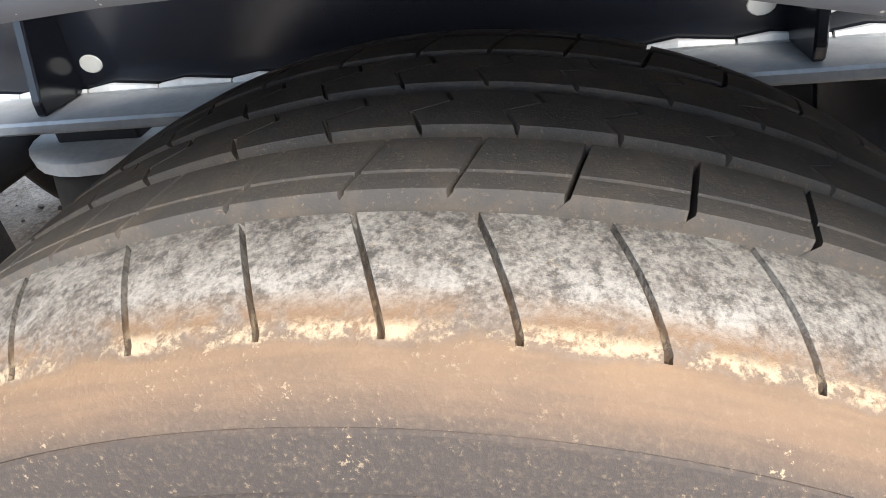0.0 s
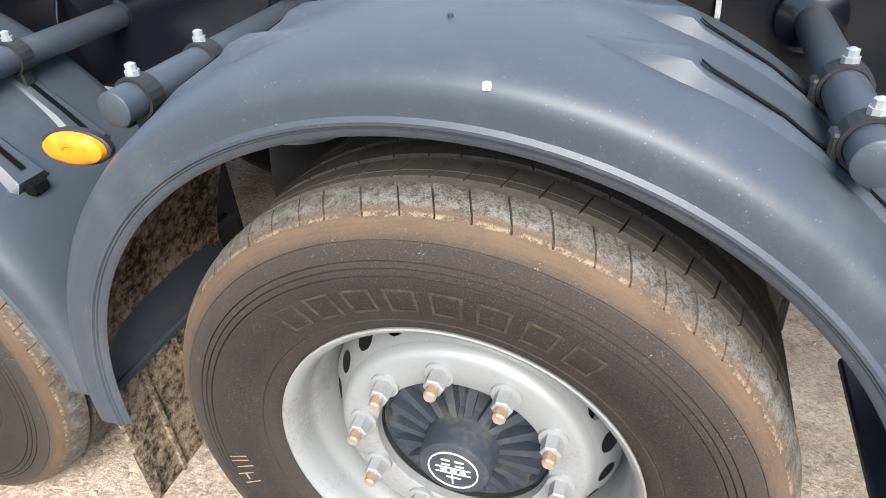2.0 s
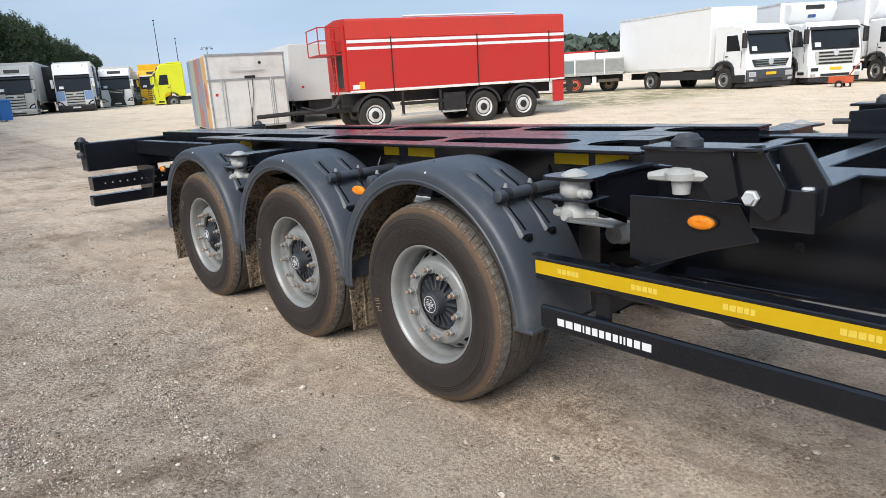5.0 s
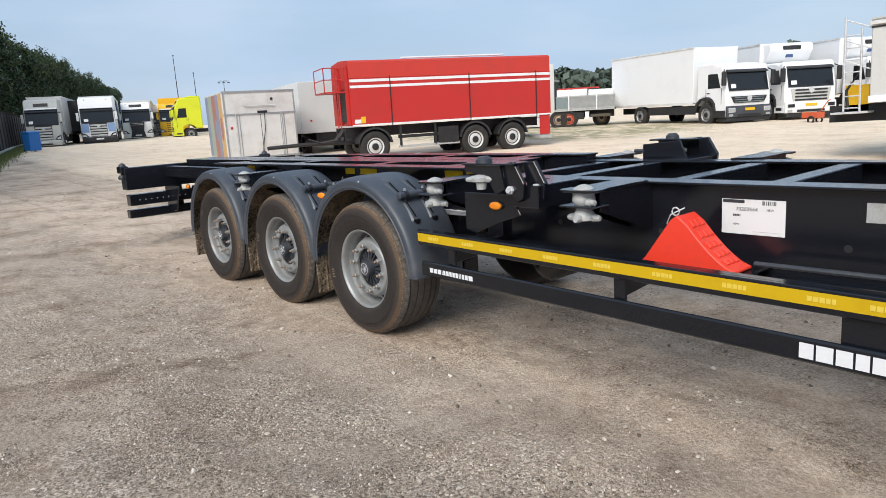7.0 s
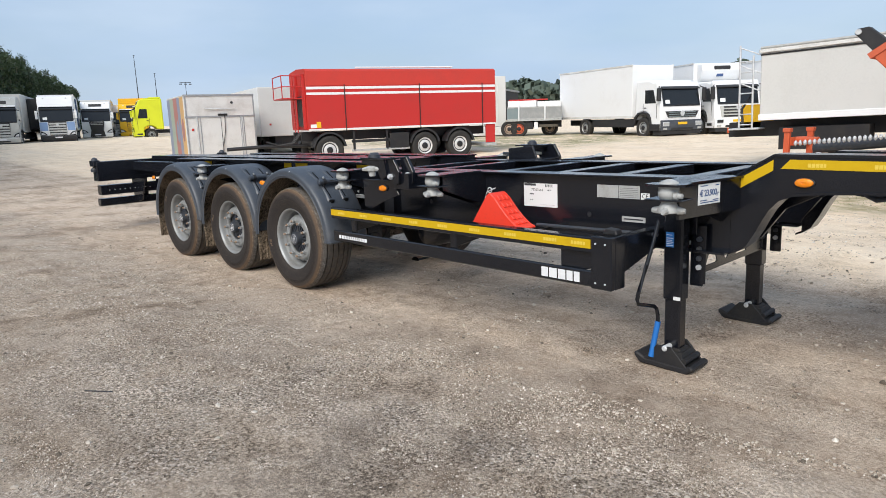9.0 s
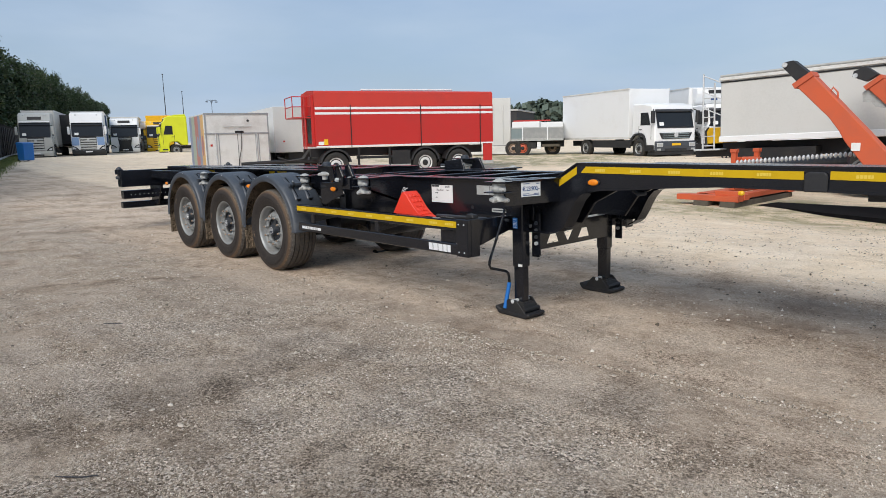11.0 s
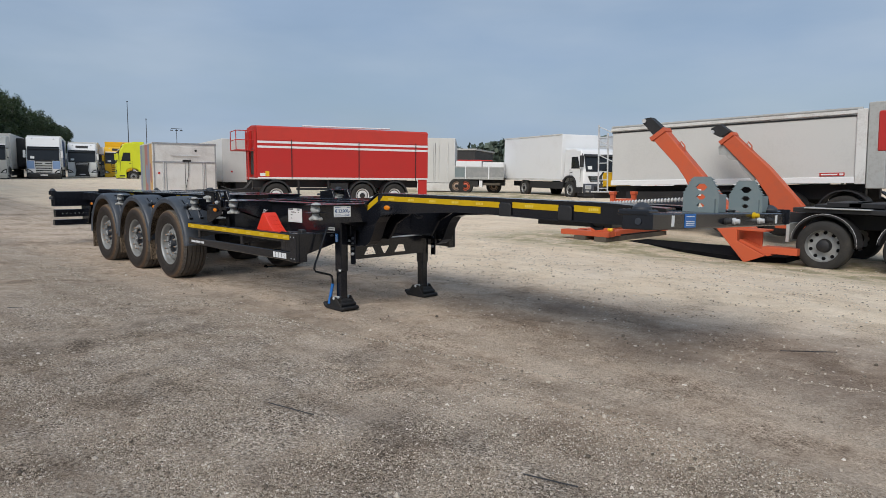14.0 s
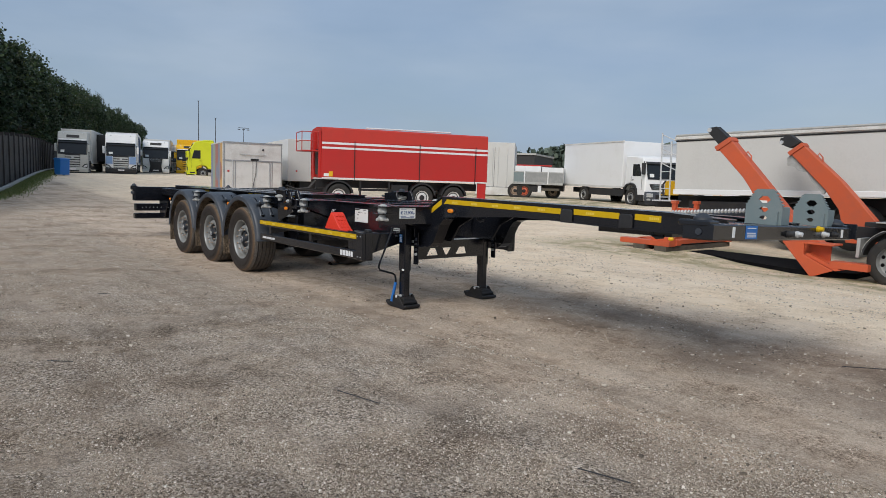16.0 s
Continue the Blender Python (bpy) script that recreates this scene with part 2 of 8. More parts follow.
def tyre_material():
    """Black rubber: chalky grey scuffed shoulder, a crumbly line of clay at its edge, a tan band and a brown dusty sidewall."""
    m, n, l, b = node_mat("dusty_tyre_rubber", 0.78, 0.0, 0.3)
    v = coords(n)
    s = n.new("ShaderNodeSeparateXYZ")
    l.new(v, s.inputs[0])
    r2 = math_node(n, l, "ADD", math_node(n, l, "MULTIPLY", s.outputs["X"], s.outputs["X"]), math_node(n, l, "MULTIPLY", s.outputs["Z"], s.outputs["Z"]))
    r = math_node(n, l, "SQRT", r2)
    blot = noise_node(n, l, v, 8.0, 5.0, 0.6)
    patch = noise_node(n, l, v, 34.0, 6.0, 0.7)
    fine = noise_node(n, l, v, 120.0, 6.0, 0.75)
    speck = noise_node(n, l, v, 420.0, 3.0, 0.7)
    rw = math_node(n, l, "ADD", r, math_node(n, l, "MULTIPLY", math_node(n, l, "SUBTRACT", patch, 0.5), 0.010))
    rmap = n.new("ShaderNodeMapRange")
    rmap.inputs["From Min"].default_value, rmap.inputs["From Max"].default_value = 0.30, 0.50
    l.new(rw, rmap.inputs["Value"])
    # dust from the bead out to the shoulder
    base = ramp_node(n, l, rmap.outputs["Result"], [
        (0.00, (0.028, 0.024, 0.022)), (0.20, (0.015, 0.0135, 0.0135)), (0.45, (0.021, 0.018, 0.0175)), (0.66, (0.043, 0.035, 0.031)),
        (0.735, (0.120, 0.078, 0.050)), (0.785, (0.140, 0.090, 0.054)), (0.800, (0.100, 0.075, 0.057)), (0.86, (0.080, 0.073, 0.066))])
    base = mix_node(n, l, math_node(n, l, "MULTIPLY", ramp_node(n, l, blot, [(0.40, (0, 0, 0)), (0.66, (1, 1, 1))]), 0.30), base, (0.034, 0.029, 0.027))
    # chalky scuffs on the shoulder
    chalk = ramp_node(n, l, math_node(n, l, "ADD", math_node(n, l, "MULTIPLY", patch, 0.55), math_node(n, l, "MULTIPLY", speck, 0.45)), [(0.42, (0, 0, 0)), (0.60, (1, 1, 1))])
    on_shoulder = ramp_node(n, l, rmap.outputs["Result"], [(0.79, (0, 0, 0)), (0.825, (1, 1, 1))])
    base = mix_node(n, l, math_node(n, l, "MULTIPLY", math_node(n, l, "MULTIPLY", chalk, on_shoulder), 0.70), base, (0.27, 0.258, 0.240))
    base = mix_node(n, l, math_node(n, l, "MULTIPLY", math_node(n, l, "MULTIPLY", ramp_node(n, l, fine, [(0.50, (0, 0, 0)), (0.60, (1, 1, 1))]), on_shoulder), 0.75), base, (0.034, 0.031, 0.029))
    brown = ramp_node(n, l, rmap.outputs["Result"], [(0.795, (1, 1, 1)), (0.845, (0, 0, 0))])
    base = mix_node(n, l, math_node(n, l, "MULTIPLY", math_node(n, l, "MULTIPLY", ramp_node(n, l, patch, [(0.42, (0, 0, 0)), (0.58, (1, 1, 1))]), math_node(n, l, "MULTIPLY", brown, on_shoulder)), 2.4), base, (0.120, 0.076, 0.046))
    # crumbs of pale clay: a broken line at the blocks' ends, and single specks
    rline = n.new("ShaderNodeMapRange")
    rline.inputs["From Min"].default_value, rline.inputs["From Max"].default_value = 0.44, 0.48
    l.new(math_node(n, l, "ADD", r, math_node(n, l, "MULTIPLY", math_node(n, l, "SUBTRACT", fine, 0.5), 0.006)), rline.inputs["Value"])
    line = ramp_node(n, l, rline.outputs["Result"], [(0.455, (0, 0, 0)), (0.485, (0.8, 0.8, 0.8)), (0.53, (0.85, 0.85, 0.85)), (0.58, (0, 0, 0))])
    grains = math_node(n, l, "ADD", math_node(n, l, "MULTIPLY", fine, 0.45), math_node(n, l, "ADD", math_node(n, l, "MULTIPLY", speck, 0.2), math_node(n, l, "MULTIPLY", patch, 0.35)))
    line = math_node(n, l, "MULTIPLY", line, ramp_node(n, l, grains, [(0.485, (0, 0, 0)), (0.55, (1, 1, 1))]))
    dots = ramp_node(n, l, math_node(n, l, "ADD", math_node(n, l, "MULTIPLY", fine, 0.42), math_node(n, l, "MULTIPLY", speck, 0.58)), [(0.585, (0, 0, 0)), (0.625, (1, 1, 1))])
    dots = math_node(n, l, "MULTIPLY", dots, ramp_node(n, l, noise_node(n, l, v, 16.0, 3.0), [(0.46, (0.05, 0.05, 0.05)), (0.62, (1, 1, 1))]))
    crumbs = math_node(n, l, "MAXIMUM", line, math_node(n, l, "MULTIPLY", dots, ramp_node(n, l, rmap.outputs["Result"], [(0.0, (0.2, 0.2, 0.2)), (0.45, (0.45, 0.45, 0.45)), (0.70, (0.8, 0.8, 0.8)), (0.86, (0.35, 0.35, 0.35))])))
    streak = n.new("ShaderNodeTexNoise")
    streak.inputs["Scale"].default_value, streak.inputs["Detail"].default_value = 1.0, 5.0
    cmb = n.new("ShaderNodeCombineXYZ")
    l.new(math_node(n, l, "MULTIPLY", r, 260.0), cmb.inputs[0])
    l.new(math_node(n, l, "MULTIPLY", math_node(n, l, "ARCTAN2", s.outputs["X"], s.outputs["Z"]), 9.0), cmb.inputs[1])
    l.new(cmb.outputs[0], streak.inputs["Vector"])
    base = mix_node(n, l, math_node(n, l, "MULTIPLY", math_node(n, l, "MULTIPLY", ramp_node(n, l, streak.outputs["Fac"], [(0.45, (0, 0, 0)), (0.62, (1, 1, 1))]), math_node(n, l, "SUBTRACT", 1.0, on_shoulder)), 0.20), base, (0.035, 0.028, 0.026))
    base = mix_node(n, l, math_node(n, l, "MULTIPLY", ramp_node(n, l, speck, [(0.48, (0, 0, 0)), (0.66, (1, 1, 1))]), 0.17), base, (0.17, 0.125, 0.085))
    base = mix_node(n, l, crumbs, base, (0.30, 0.235, 0.158))
    # the running face and the inner flank are plain dark rubber
    tread = math_node(n, l, "MULTIPLY", math_node(n, l, "GREATER_THAN", s.outputs["Y"], 0.0766), math_node(n, l, "GREATER_THAN", r, 0.43))
    rubber = mix_node(n, l, ramp_node(n, l, patch, [(0.44, (0, 0, 0)), (0.70, (1, 1, 1))]), (0.074, 0.069, 0.065), (0.118, 0.098, 0.079))
    rubber = mix_node(n, l, math_node(n, l, "MULTIPLY", ramp_node(n, l, speck, [(0.60, (0, 0, 0)), (0.68, (1, 1, 1))]), 0.55), rubber, (0.22, 0.17, 0.115))
    l.new(mix_node(n, l, tread, base, rubber), b.inputs["Base Color"])
    bump_node(n, l, b, math_node(n, l, "ADD", math_node(n, l, "ADD", fine, speck), math_node(n, l, "MULTIPLY", crumbs, 0.8)), 0.45, 0.0015)
    return m


M_TYRE = tyre_material()
M_TYRE_FAR = scuffed("worn_black_rubber", (0.022, 0.021, 0.020), (0.05, 0.045, 0.038), 0.85, scale=4.0, amount=0.4)


def mud_material():
    m, n, l, b = node_mat("dried_mud_on_plastic", 0.95, 0.0, 0.1)
    v = coords(n)
    a = noise_node(n, l, v, 60.0, 6.0, 0.75)
    c = noise_node(n, l, v, 7.0, 4.0, 0.6)
    l.new(ramp_node(n, l, math_node(n, l, "ADD", math_node(n, l, "MULTIPLY", a, 0.65), math_node(n, l, "MULTIPLY", c, 0.35)), [(0.42, (0.03, 0.025, 0.02)), (0.49, (0.17, 0.13, 0.092)), (0.58, (0.36, 0.285, 0.205))]), b.inputs["Base Color"])
    bump_node(n, l, b, a, 0.8, 0.01)
    return m


M_MUD = mud_material()


def ground_material():
    """Packed sand and gravel: grey and stony by the camera's lane, browner round the trailer, pale sand beyond."""
    m, n, l, b = node_mat("sandy_gravel_ground", 0.95, 0.0, 0.2)
    v = coords(n)
    big = noise_node(n, l, v, 0.22, 6.0, 0.6)
    mid = noise_node(n, l, v, 1.3, 9.0, 0.72)
    mottle = noise_node(n, l, v, 7.0, 9.0, 0.78)
    fine = noise_node(n, l, v, 62.0, 5.0, 0.75)
    s = n.new("ShaderNodeSeparateXYZ")
    l.new(v, s.inputs[0])
    def cells(scale, spread=1.0):
        c = n.new("ShaderNodeTexVoronoi")
        c.inputs["Scale"].default_value, c.inputs["Randomness"].default_value = scale, spread
        l.new(v, c.inputs["Vector"])
        return c

    def zone(lo, hi, wander):
        z = n.new("ShaderNodeMapRange")
        z.inputs["From Min"].default_value, z.inputs["From Max"].default_value = lo, hi
        l.new(math_node(n, l, "ADD", s.outputs["Y"], math_node(n, l, "MULTIPLY", math_node(n, l, "SUBTRACT", big, 0.5), wander)), z.inputs["Value"])
        return z.outputs["Result"]
    def zone_x(lo, hi, wander):
        z = n.new("ShaderNodeMapRange")
        z.inputs["From Min"].default_value, z.inputs["From Max"].default_value = lo, hi
        l.new(math_node(n, l, "ADD", s.outputs["X"], math_node(n, l, "MULTIPLY", math_node(n, l, "SUBTRACT", big, 0.5), wander)), z.inputs["Value"])
        return z.outputs["Result"]
    # the stony part lies ahead of the legs, on the lane's side
    inner = math_node(n, l, "MAXIMUM", zone(-1.1, -0.2, 2.4), math_node(n, l, "MULTIPLY", 0.45, math_node(n, l, "SUBTRACT", 1.0, zone_x(0.6, 3.2, 5.0))))
    outer = math_node(n, l, "MAXIMUM", zone(2.5, 3.8, 1.8), math_node(n, l, "MULTIPLY", 0.20, math_node(n, l, "SUBTRACT", 1.0, zone_x(-30.0, -14.0, 8.0))))
    # gritty drifts between smooth, trodden sand
    drift = ramp_node(n, l, noise_node(n, l, v, 1.7, 7.0, 0.62), [(0.40, (0.30, 0.30, 0.30)), (0.58, (1, 1, 1))])
    fine = math_node(n, l, "ADD", 0.5, math_node(n, l, "MULTIPLY", math_node(n, l, "SUBTRACT", fine, 0.5), math_node(n, l, "MULTIPLY", drift, math_node(n, l, "SUBTRACT", 1.45, math_node(n, l, "MULTIPLY", inner, 0.45)))))
    tone = math_node(n, l, "ADD", math_node(n, l, "MULTIPLY", mid, 0.28), math_node(n, l, "ADD", math_node(n, l, "MULTIPLY", mottle, 0.20), math_node(n, l, "MULTIPLY", fine, 0.52)))
    stony = ramp_node(n, l, tone, [(0.432, (0.060, 0.045, 0.032)), (0.49, (0.400, 0.328, 0.250)), (0.550, (0.82, 0.71, 0.57))])
    earth = ramp_node(n, l, tone, [(0.412, (0.170, 0.122, 0.084)), (0.475, (0.520, 0.418, 0.315)), (0.550, (0.86, 0.735, 0.585))])
    sand = ramp_node(n, l, tone, [(0.39, (0.33, 0.250, 0.170)), (0.47, (0.73, 0.595, 0.425)), (0.57, (0.90, 0.780, 0.600))])
    base = mix_node(n, l, outer, mix_node(n, l, inner, stony, earth), sand)
    # stones of many greys pressed into the surface, in patches
    small, large, tiny = cells(85.0), cells(38.0), cells(150.0)

    def pick(c):
        sp = n.new("ShaderNodeSeparateColor")
        l.new(c.outputs["Color"], sp.inputs[0])
        return sp.outputs[0]
    grey = ramp_node(n, l, math_node(n, l, "ADD", math_node(n, l, "MULTIPLY", pick(small), 0.6), math_node(n, l, "MULTIPLY", pick(tiny), 0.4)), [(0.18, (0.035, 0.030, 0.025)), (0.42, (0.29, 0.240, 0.186)), (0.65, (0.58, 0.505, 0.410)), (0.85, (0.92, 0.85, 0.74))])
    lump = ramp_node(n, l, pick(large), [(0.0, (0.11, 0.095, 0.080)), (0.5, (0.36, 0.32, 0.27)), (1.0, (0.66, 0.62, 0.55))])
    where = math_node(n, l, "MULTIPLY", ramp_node(n, l, mid, [(0.44, (0.12, 0.12, 0.12)), (0.56, (1.0, 1.0, 1.0))]), math_node(n, l, "SUBTRACT", 1.0, math_node(n, l, "MINIMUM", 0.92, math_node(n, l, "ADD", math_node(n, l, "MULTIPLY", inner, 0.70), math_node(n, l, "MULTIPLY", outer, 0.30)))))
    base = mix_node(n, l, math_node(n, l, "MULTIPLY", where, 0.95), base, grey)
    heads = math_node(n, l, "MULTIPLY", math_node(n, l, "LESS_THAN", large.outputs["Distance"], 0.34), where)
    base = mix_node(n, l, math_node(n, l, "MULTIPLY", heads, 0.7), base, lump)
    # thin moss and dead weeds on the untrodden strip behind the trailer's nose
    mossy = math_node(n, l, "MULTIPLY", math_node(n, l, "MULTIPLY", zone(7.2, 8.2, 1.2), math_node(n, l, "SUBTRACT", 1.0, zone(11.0, 13.0, 2.0))), math_node(n, l, "MULTIPLY", zone_x(-2.5, -0.5, 2.0), ramp_node(n, l, mid, [(0.40, (0, 0, 0)), (0.55, (0.75, 0.75, 0.75))])))
    base = mix_node(n, l, mossy, base, (0.195, 0.180, 0.070))
    weeds = math_node(n, l, "MULTIPLY", math_node(n, l, "MULTIPLY", zone(16.5, 18.5, 3.0), math_node(n, l, "SUBTRACT", 1.0, zone(30.0, 33.0, 3.0))), math_node(n, l, "MULTIPLY", math_node(n, l, "MULTIPLY", zone_x(-26.0, -23.0, 3.0), math_node(n, l, "SUBTRACT", 1.0, zone_x(-11.5, -9.0, 3.0))), ramp_node(n, l, mid, [(0.42, (0, 0, 0)), (0.54, (0.75, 0.75, 0.75))])))
    base = mix_node(n, l, weeds, base, (0.165, 0.165, 0.062))
    # damp and dirty stains
    stain = noise_node(n, l, v, 0.42, 9.0, 0.72)
    base = mix_node(n, l, math_node(n, l, "MULTIPLY", math_node(n, l, "MULTIPLY", ramp_node(n, l, stain, [(0.50, (0, 0, 0)), (0.64, (1, 1, 1))]), 0.42), math_node(n, l, "SUBTRACT", 1.0, math_node(n, l, "MULTIPLY", outer, 0.8))), base, (0.105, 0.080, 0.062))
    # darker, browner soil on the side away from the trailer
    base = mix_node(n, l, math_node(n, l, "MULTIPLY", math_node(n, l, "SUBTRACT", 1.0, zone(-4.8, -0.9, 2.5)), ramp_node(n, l, mottle, [(0.40, (0.10, 0.10, 0.10)), (0.58, (0.50, 0.50, 0.50))])), base, (0.190, 0.140, 0.088))
    # soil strip past the legs, darkened for damp and the neck's soft shadow
    damp_shade = math_node(n, l, "MULTIPLY", math_node(n, l, "MULTIPLY", zone(0.7, 1.4, 1.5), math_node(n, l, "SUBTRACT", 1.0, zone(2.2, 3.0, 1.5))), math_node(n, l, "MULTIPLY", zone_x(3.2, 4.8, 1.5), ramp_node(n, l, noise_node(n, l, v, 0.8, 6.0, 0.65), [(0.38, (0.15, 0.15, 0.15)), (0.60, (0.72, 0.72, 0.72))])))
    base = mix_node(n, l, damp_shade, base, (0.175, 0.122, 0.088))
    # tracks that run along the yard
    tm = n.new("ShaderNodeMapping")
    tm.inputs["Rotation"].default_value = (0, 0, radians(-4))
    tm.inputs["Scale"].default_value = (0.05, 2.3, 1.0)
    l.new(v, tm.inputs["Vector"])
    track = noise_node(n, l, tm.outputs["Vector"], 1.0, 7.0, 0.68)
    base = mix_node(n, l, math_node(n, l, "MULTIPLY", ramp_node(n, l, track, [(0.50, (0, 0, 0)), (0.62, (1, 1, 1))]), math_node(n, l, "SUBTRACT", 0.30, math_node(n, l, "MULTIPLY", outer, 0.18))), base, (0.20, 0.152, 0.110))
    patchy = noise_node(n, l, v, 0.9, 8.0, 0.7)
    base = mix_node(n, l, math_node(n, l, "MULTIPLY", ramp_node(n, l, patchy, [(0.50, (0, 0, 0)), (0.62, (1, 1, 1))]), 0.34), base, (0.66, 0.572, 0.468))
    base = mix_node(n, l, math_node(n, l, "MULTIPLY", ramp_node(n, l, patchy, [(0.36, (1, 1, 1)), (0.46, (0, 0, 0))]), math_node(n, l, "SUBTRACT", 0.34, math_node(n, l, "MULTIPLY", outer, 0.22))), base, (0.15, 0.112, 0.080))
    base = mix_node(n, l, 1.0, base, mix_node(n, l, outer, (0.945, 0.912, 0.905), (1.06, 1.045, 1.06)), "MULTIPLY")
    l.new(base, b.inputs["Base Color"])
    h = math_node(n, l, "ADD", math_node(n, l, "MULTIPLY", fine, 0.5), math_node(n, l, "ADD", mottle, math_node(n, l, "MULTIPLY", math_node(n, l, "MULTIPLY", math_node(n, l, "SUBTRACT", 1.0, large.outputs["Distance"]), where), 0.4)))
    bump_node(n, l, b, h, 0.9, 0.034)
    return m


M_GROUND = ground_material()


def varied(name, stops, rough=0.9, per="Object Info", bump=0.3):
    m, n, l, b = node_mat(name, rough, 0.0, 0.3)
    src = n.new("ShaderNodeObjectInfo").outputs["Random"] if per == "Object Info" else n.new("ShaderNodeNewGeometry").outputs["Random Per Island"]
    grain = noise_node(n, l, coords(n), 90.0, 4.0)
    col = ramp_node(n, l, src, stops)
    l.new(mix_node(n, l, math_node(n, l, "MULTIPLY", grain, 0.25), col, (0.12, 0.09, 0.065)), b.inputs["Base Color"])
    bump_node(n, l, b, grain, bump, 0.003)
    return m


M_STONES = varied("loose_gravel_stones", [(0.0, (0.10, 0.084, 0.067)), (0.25, (0.31, 0.258, 0.205)), (0.7, (0.49, 0.425, 0.350)), (0.93, (0.62, 0.555, 0.475)), (1.0, (0.86, 0.81, 0.74))], per="Geometry")


def leaf_material(name, stops):
    m, n, l, b = node_mat(name, 0.55, 0.0, 0.3)
    g = n.new("ShaderNodeNewGeometry").outputs["Random Per Island"]
    o = n.new("ShaderNodeObjectInfo").outputs["Random"]
    l.new(ramp_node(n, l, math_node(n, l, "ADD", math_node(n, l, "MULTIPLY", g, 0.7), math_node(n, l, "MULTIPLY", o, 0.3)), stops), b.inputs["Base Color"])
    return m


M_LEAF = leaf_material("dark_green_leaves", [(0.0, (0.010, 0.022, 0.012)), (0.5, (0.022, 0.045, 0.020)), (0.85, (0.045, 0.075, 0.026)), (1.0, (0.085, 0.10, 0.035))])
# distance haze is mixed into this leaf colour
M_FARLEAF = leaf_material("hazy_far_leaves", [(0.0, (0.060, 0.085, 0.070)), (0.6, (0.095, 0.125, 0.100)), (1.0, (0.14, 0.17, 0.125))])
M_GRASS = leaf_material("rough_grass", [(0.0, (0.06, 0.10, 0.025)), (0.5, (0.13, 0.17, 0.045)), (1.0, (0.30, 0.28, 0.12))])

# ---- tools for building ----
def bm_box(bm, x0, x1, y0, y1, z0, z1, bevel=0.0):
    """A box, its edges chamfered, added to bm."""
    vs = [bm.verts.new(p) for p in ((x0, y0, z0), (x1, y0, z0), (x1, y1, z0), (x0, y1, z0), (x0, y0, z1), (x1, y0, z1), (x1, y1, z1), (x0, y1, z1))]
    fs = [bm.faces.new([vs[i] for i in q]) for q in ((3, 2, 1, 0), (4, 5, 6, 7), (0, 1, 5, 4), (1, 2, 6, 5), (2, 3, 7, 6), (3, 0, 4, 7))]
    if bevel:
        es = {e for f in fs for e in f.edges}
        bmesh.ops.bevel(bm, geom=list(es), offset=bevel, segments=1, affect="EDGES")
    return bm


def box(x0, x1, y0, y1, z0, z1, bevel=0.004):
    return bm_box(bmesh.new(), x0, x1, y0, y1, z0, z1, bevel)


def bm_prism(bm, outline, a0, a1, axis="y", bevel=0.0):
    """A flat outline (two coordinates a point) drawn out along an axis from a0 to a1."""
    def at(p, a):
        return {"y": (p[0], a, p[1]), "x": (a, p[0], p[1]), "z": (p[0], p[1], a)}[axis]
    lo, hi = [bm.verts.new(at(p, a0)) for p in outline], [bm.verts.new(at(p, a1)) for p in outline]
    k = len(outline)
    fs = [bm.faces.new(lo[::-1]), bm.faces.new(hi)]
    fs += [bm.faces.new((lo[i], lo[(i + 1) % k], hi[(i + 1) % k], hi[i])) for i in range(k)]
    bmesh.ops.recalc_face_normals(bm, faces=fs)
    if bevel:
        bmesh.ops.bevel(bm, geom=list({e for f in fs for e in f.edges}), offset=bevel, segments=1, affect="EDGES")
    return bm


def prism(outline, a0, a1, axis="y", bevel=0.003):
    return bm_prism(bmesh.new(), outline, a0, a1, axis, bevel)


def bm_lathe(bm, profile, segs=48, axis="y", centre=(0, 0, 0), closed=False, caps=True):
    """A profile of (along the axis, radius) turned round the axis."""
    cx, cy, cz = centre
    rings = []
    for a, r in profile:
        ring = []
        for i in range(segs):
            t = 2 * math.pi * i / segs
            u, w = r * math.cos(t), r * math.sin(t)
            ring.append(bm.verts.new({"y": (cx + u, cy + a, cz + w), "x": (cx + a, cy + u, cz + w), "z": (cx + u, cy + w, cz + a)}[axis]))
        rings.append(ring)
    pairs = list(zip(rings, rings[1:])) + ([(rings[-1], rings[0])] if closed else [])
    fs = [bm.faces.new((p[i], p[(i + 1) % segs], q[(i + 1) % segs], q[i])) for p, q in pairs for i in range(segs)]
    if caps and not closed:
        for ring in (rings[0], rings[-1]):
            if (ring[0].co - ring[segs // 2].co).length > 1e-4:
                fs.append(bm.faces.new(ring))
    bmesh.ops.recalc_face_normals(bm, faces=fs)
    return bm


def lathe(profile, segs=48, axis="y", centre=(0, 0, 0), closed=False):
    return bm_lathe(bmesh.new(), profile, segs, axis, centre, closed)


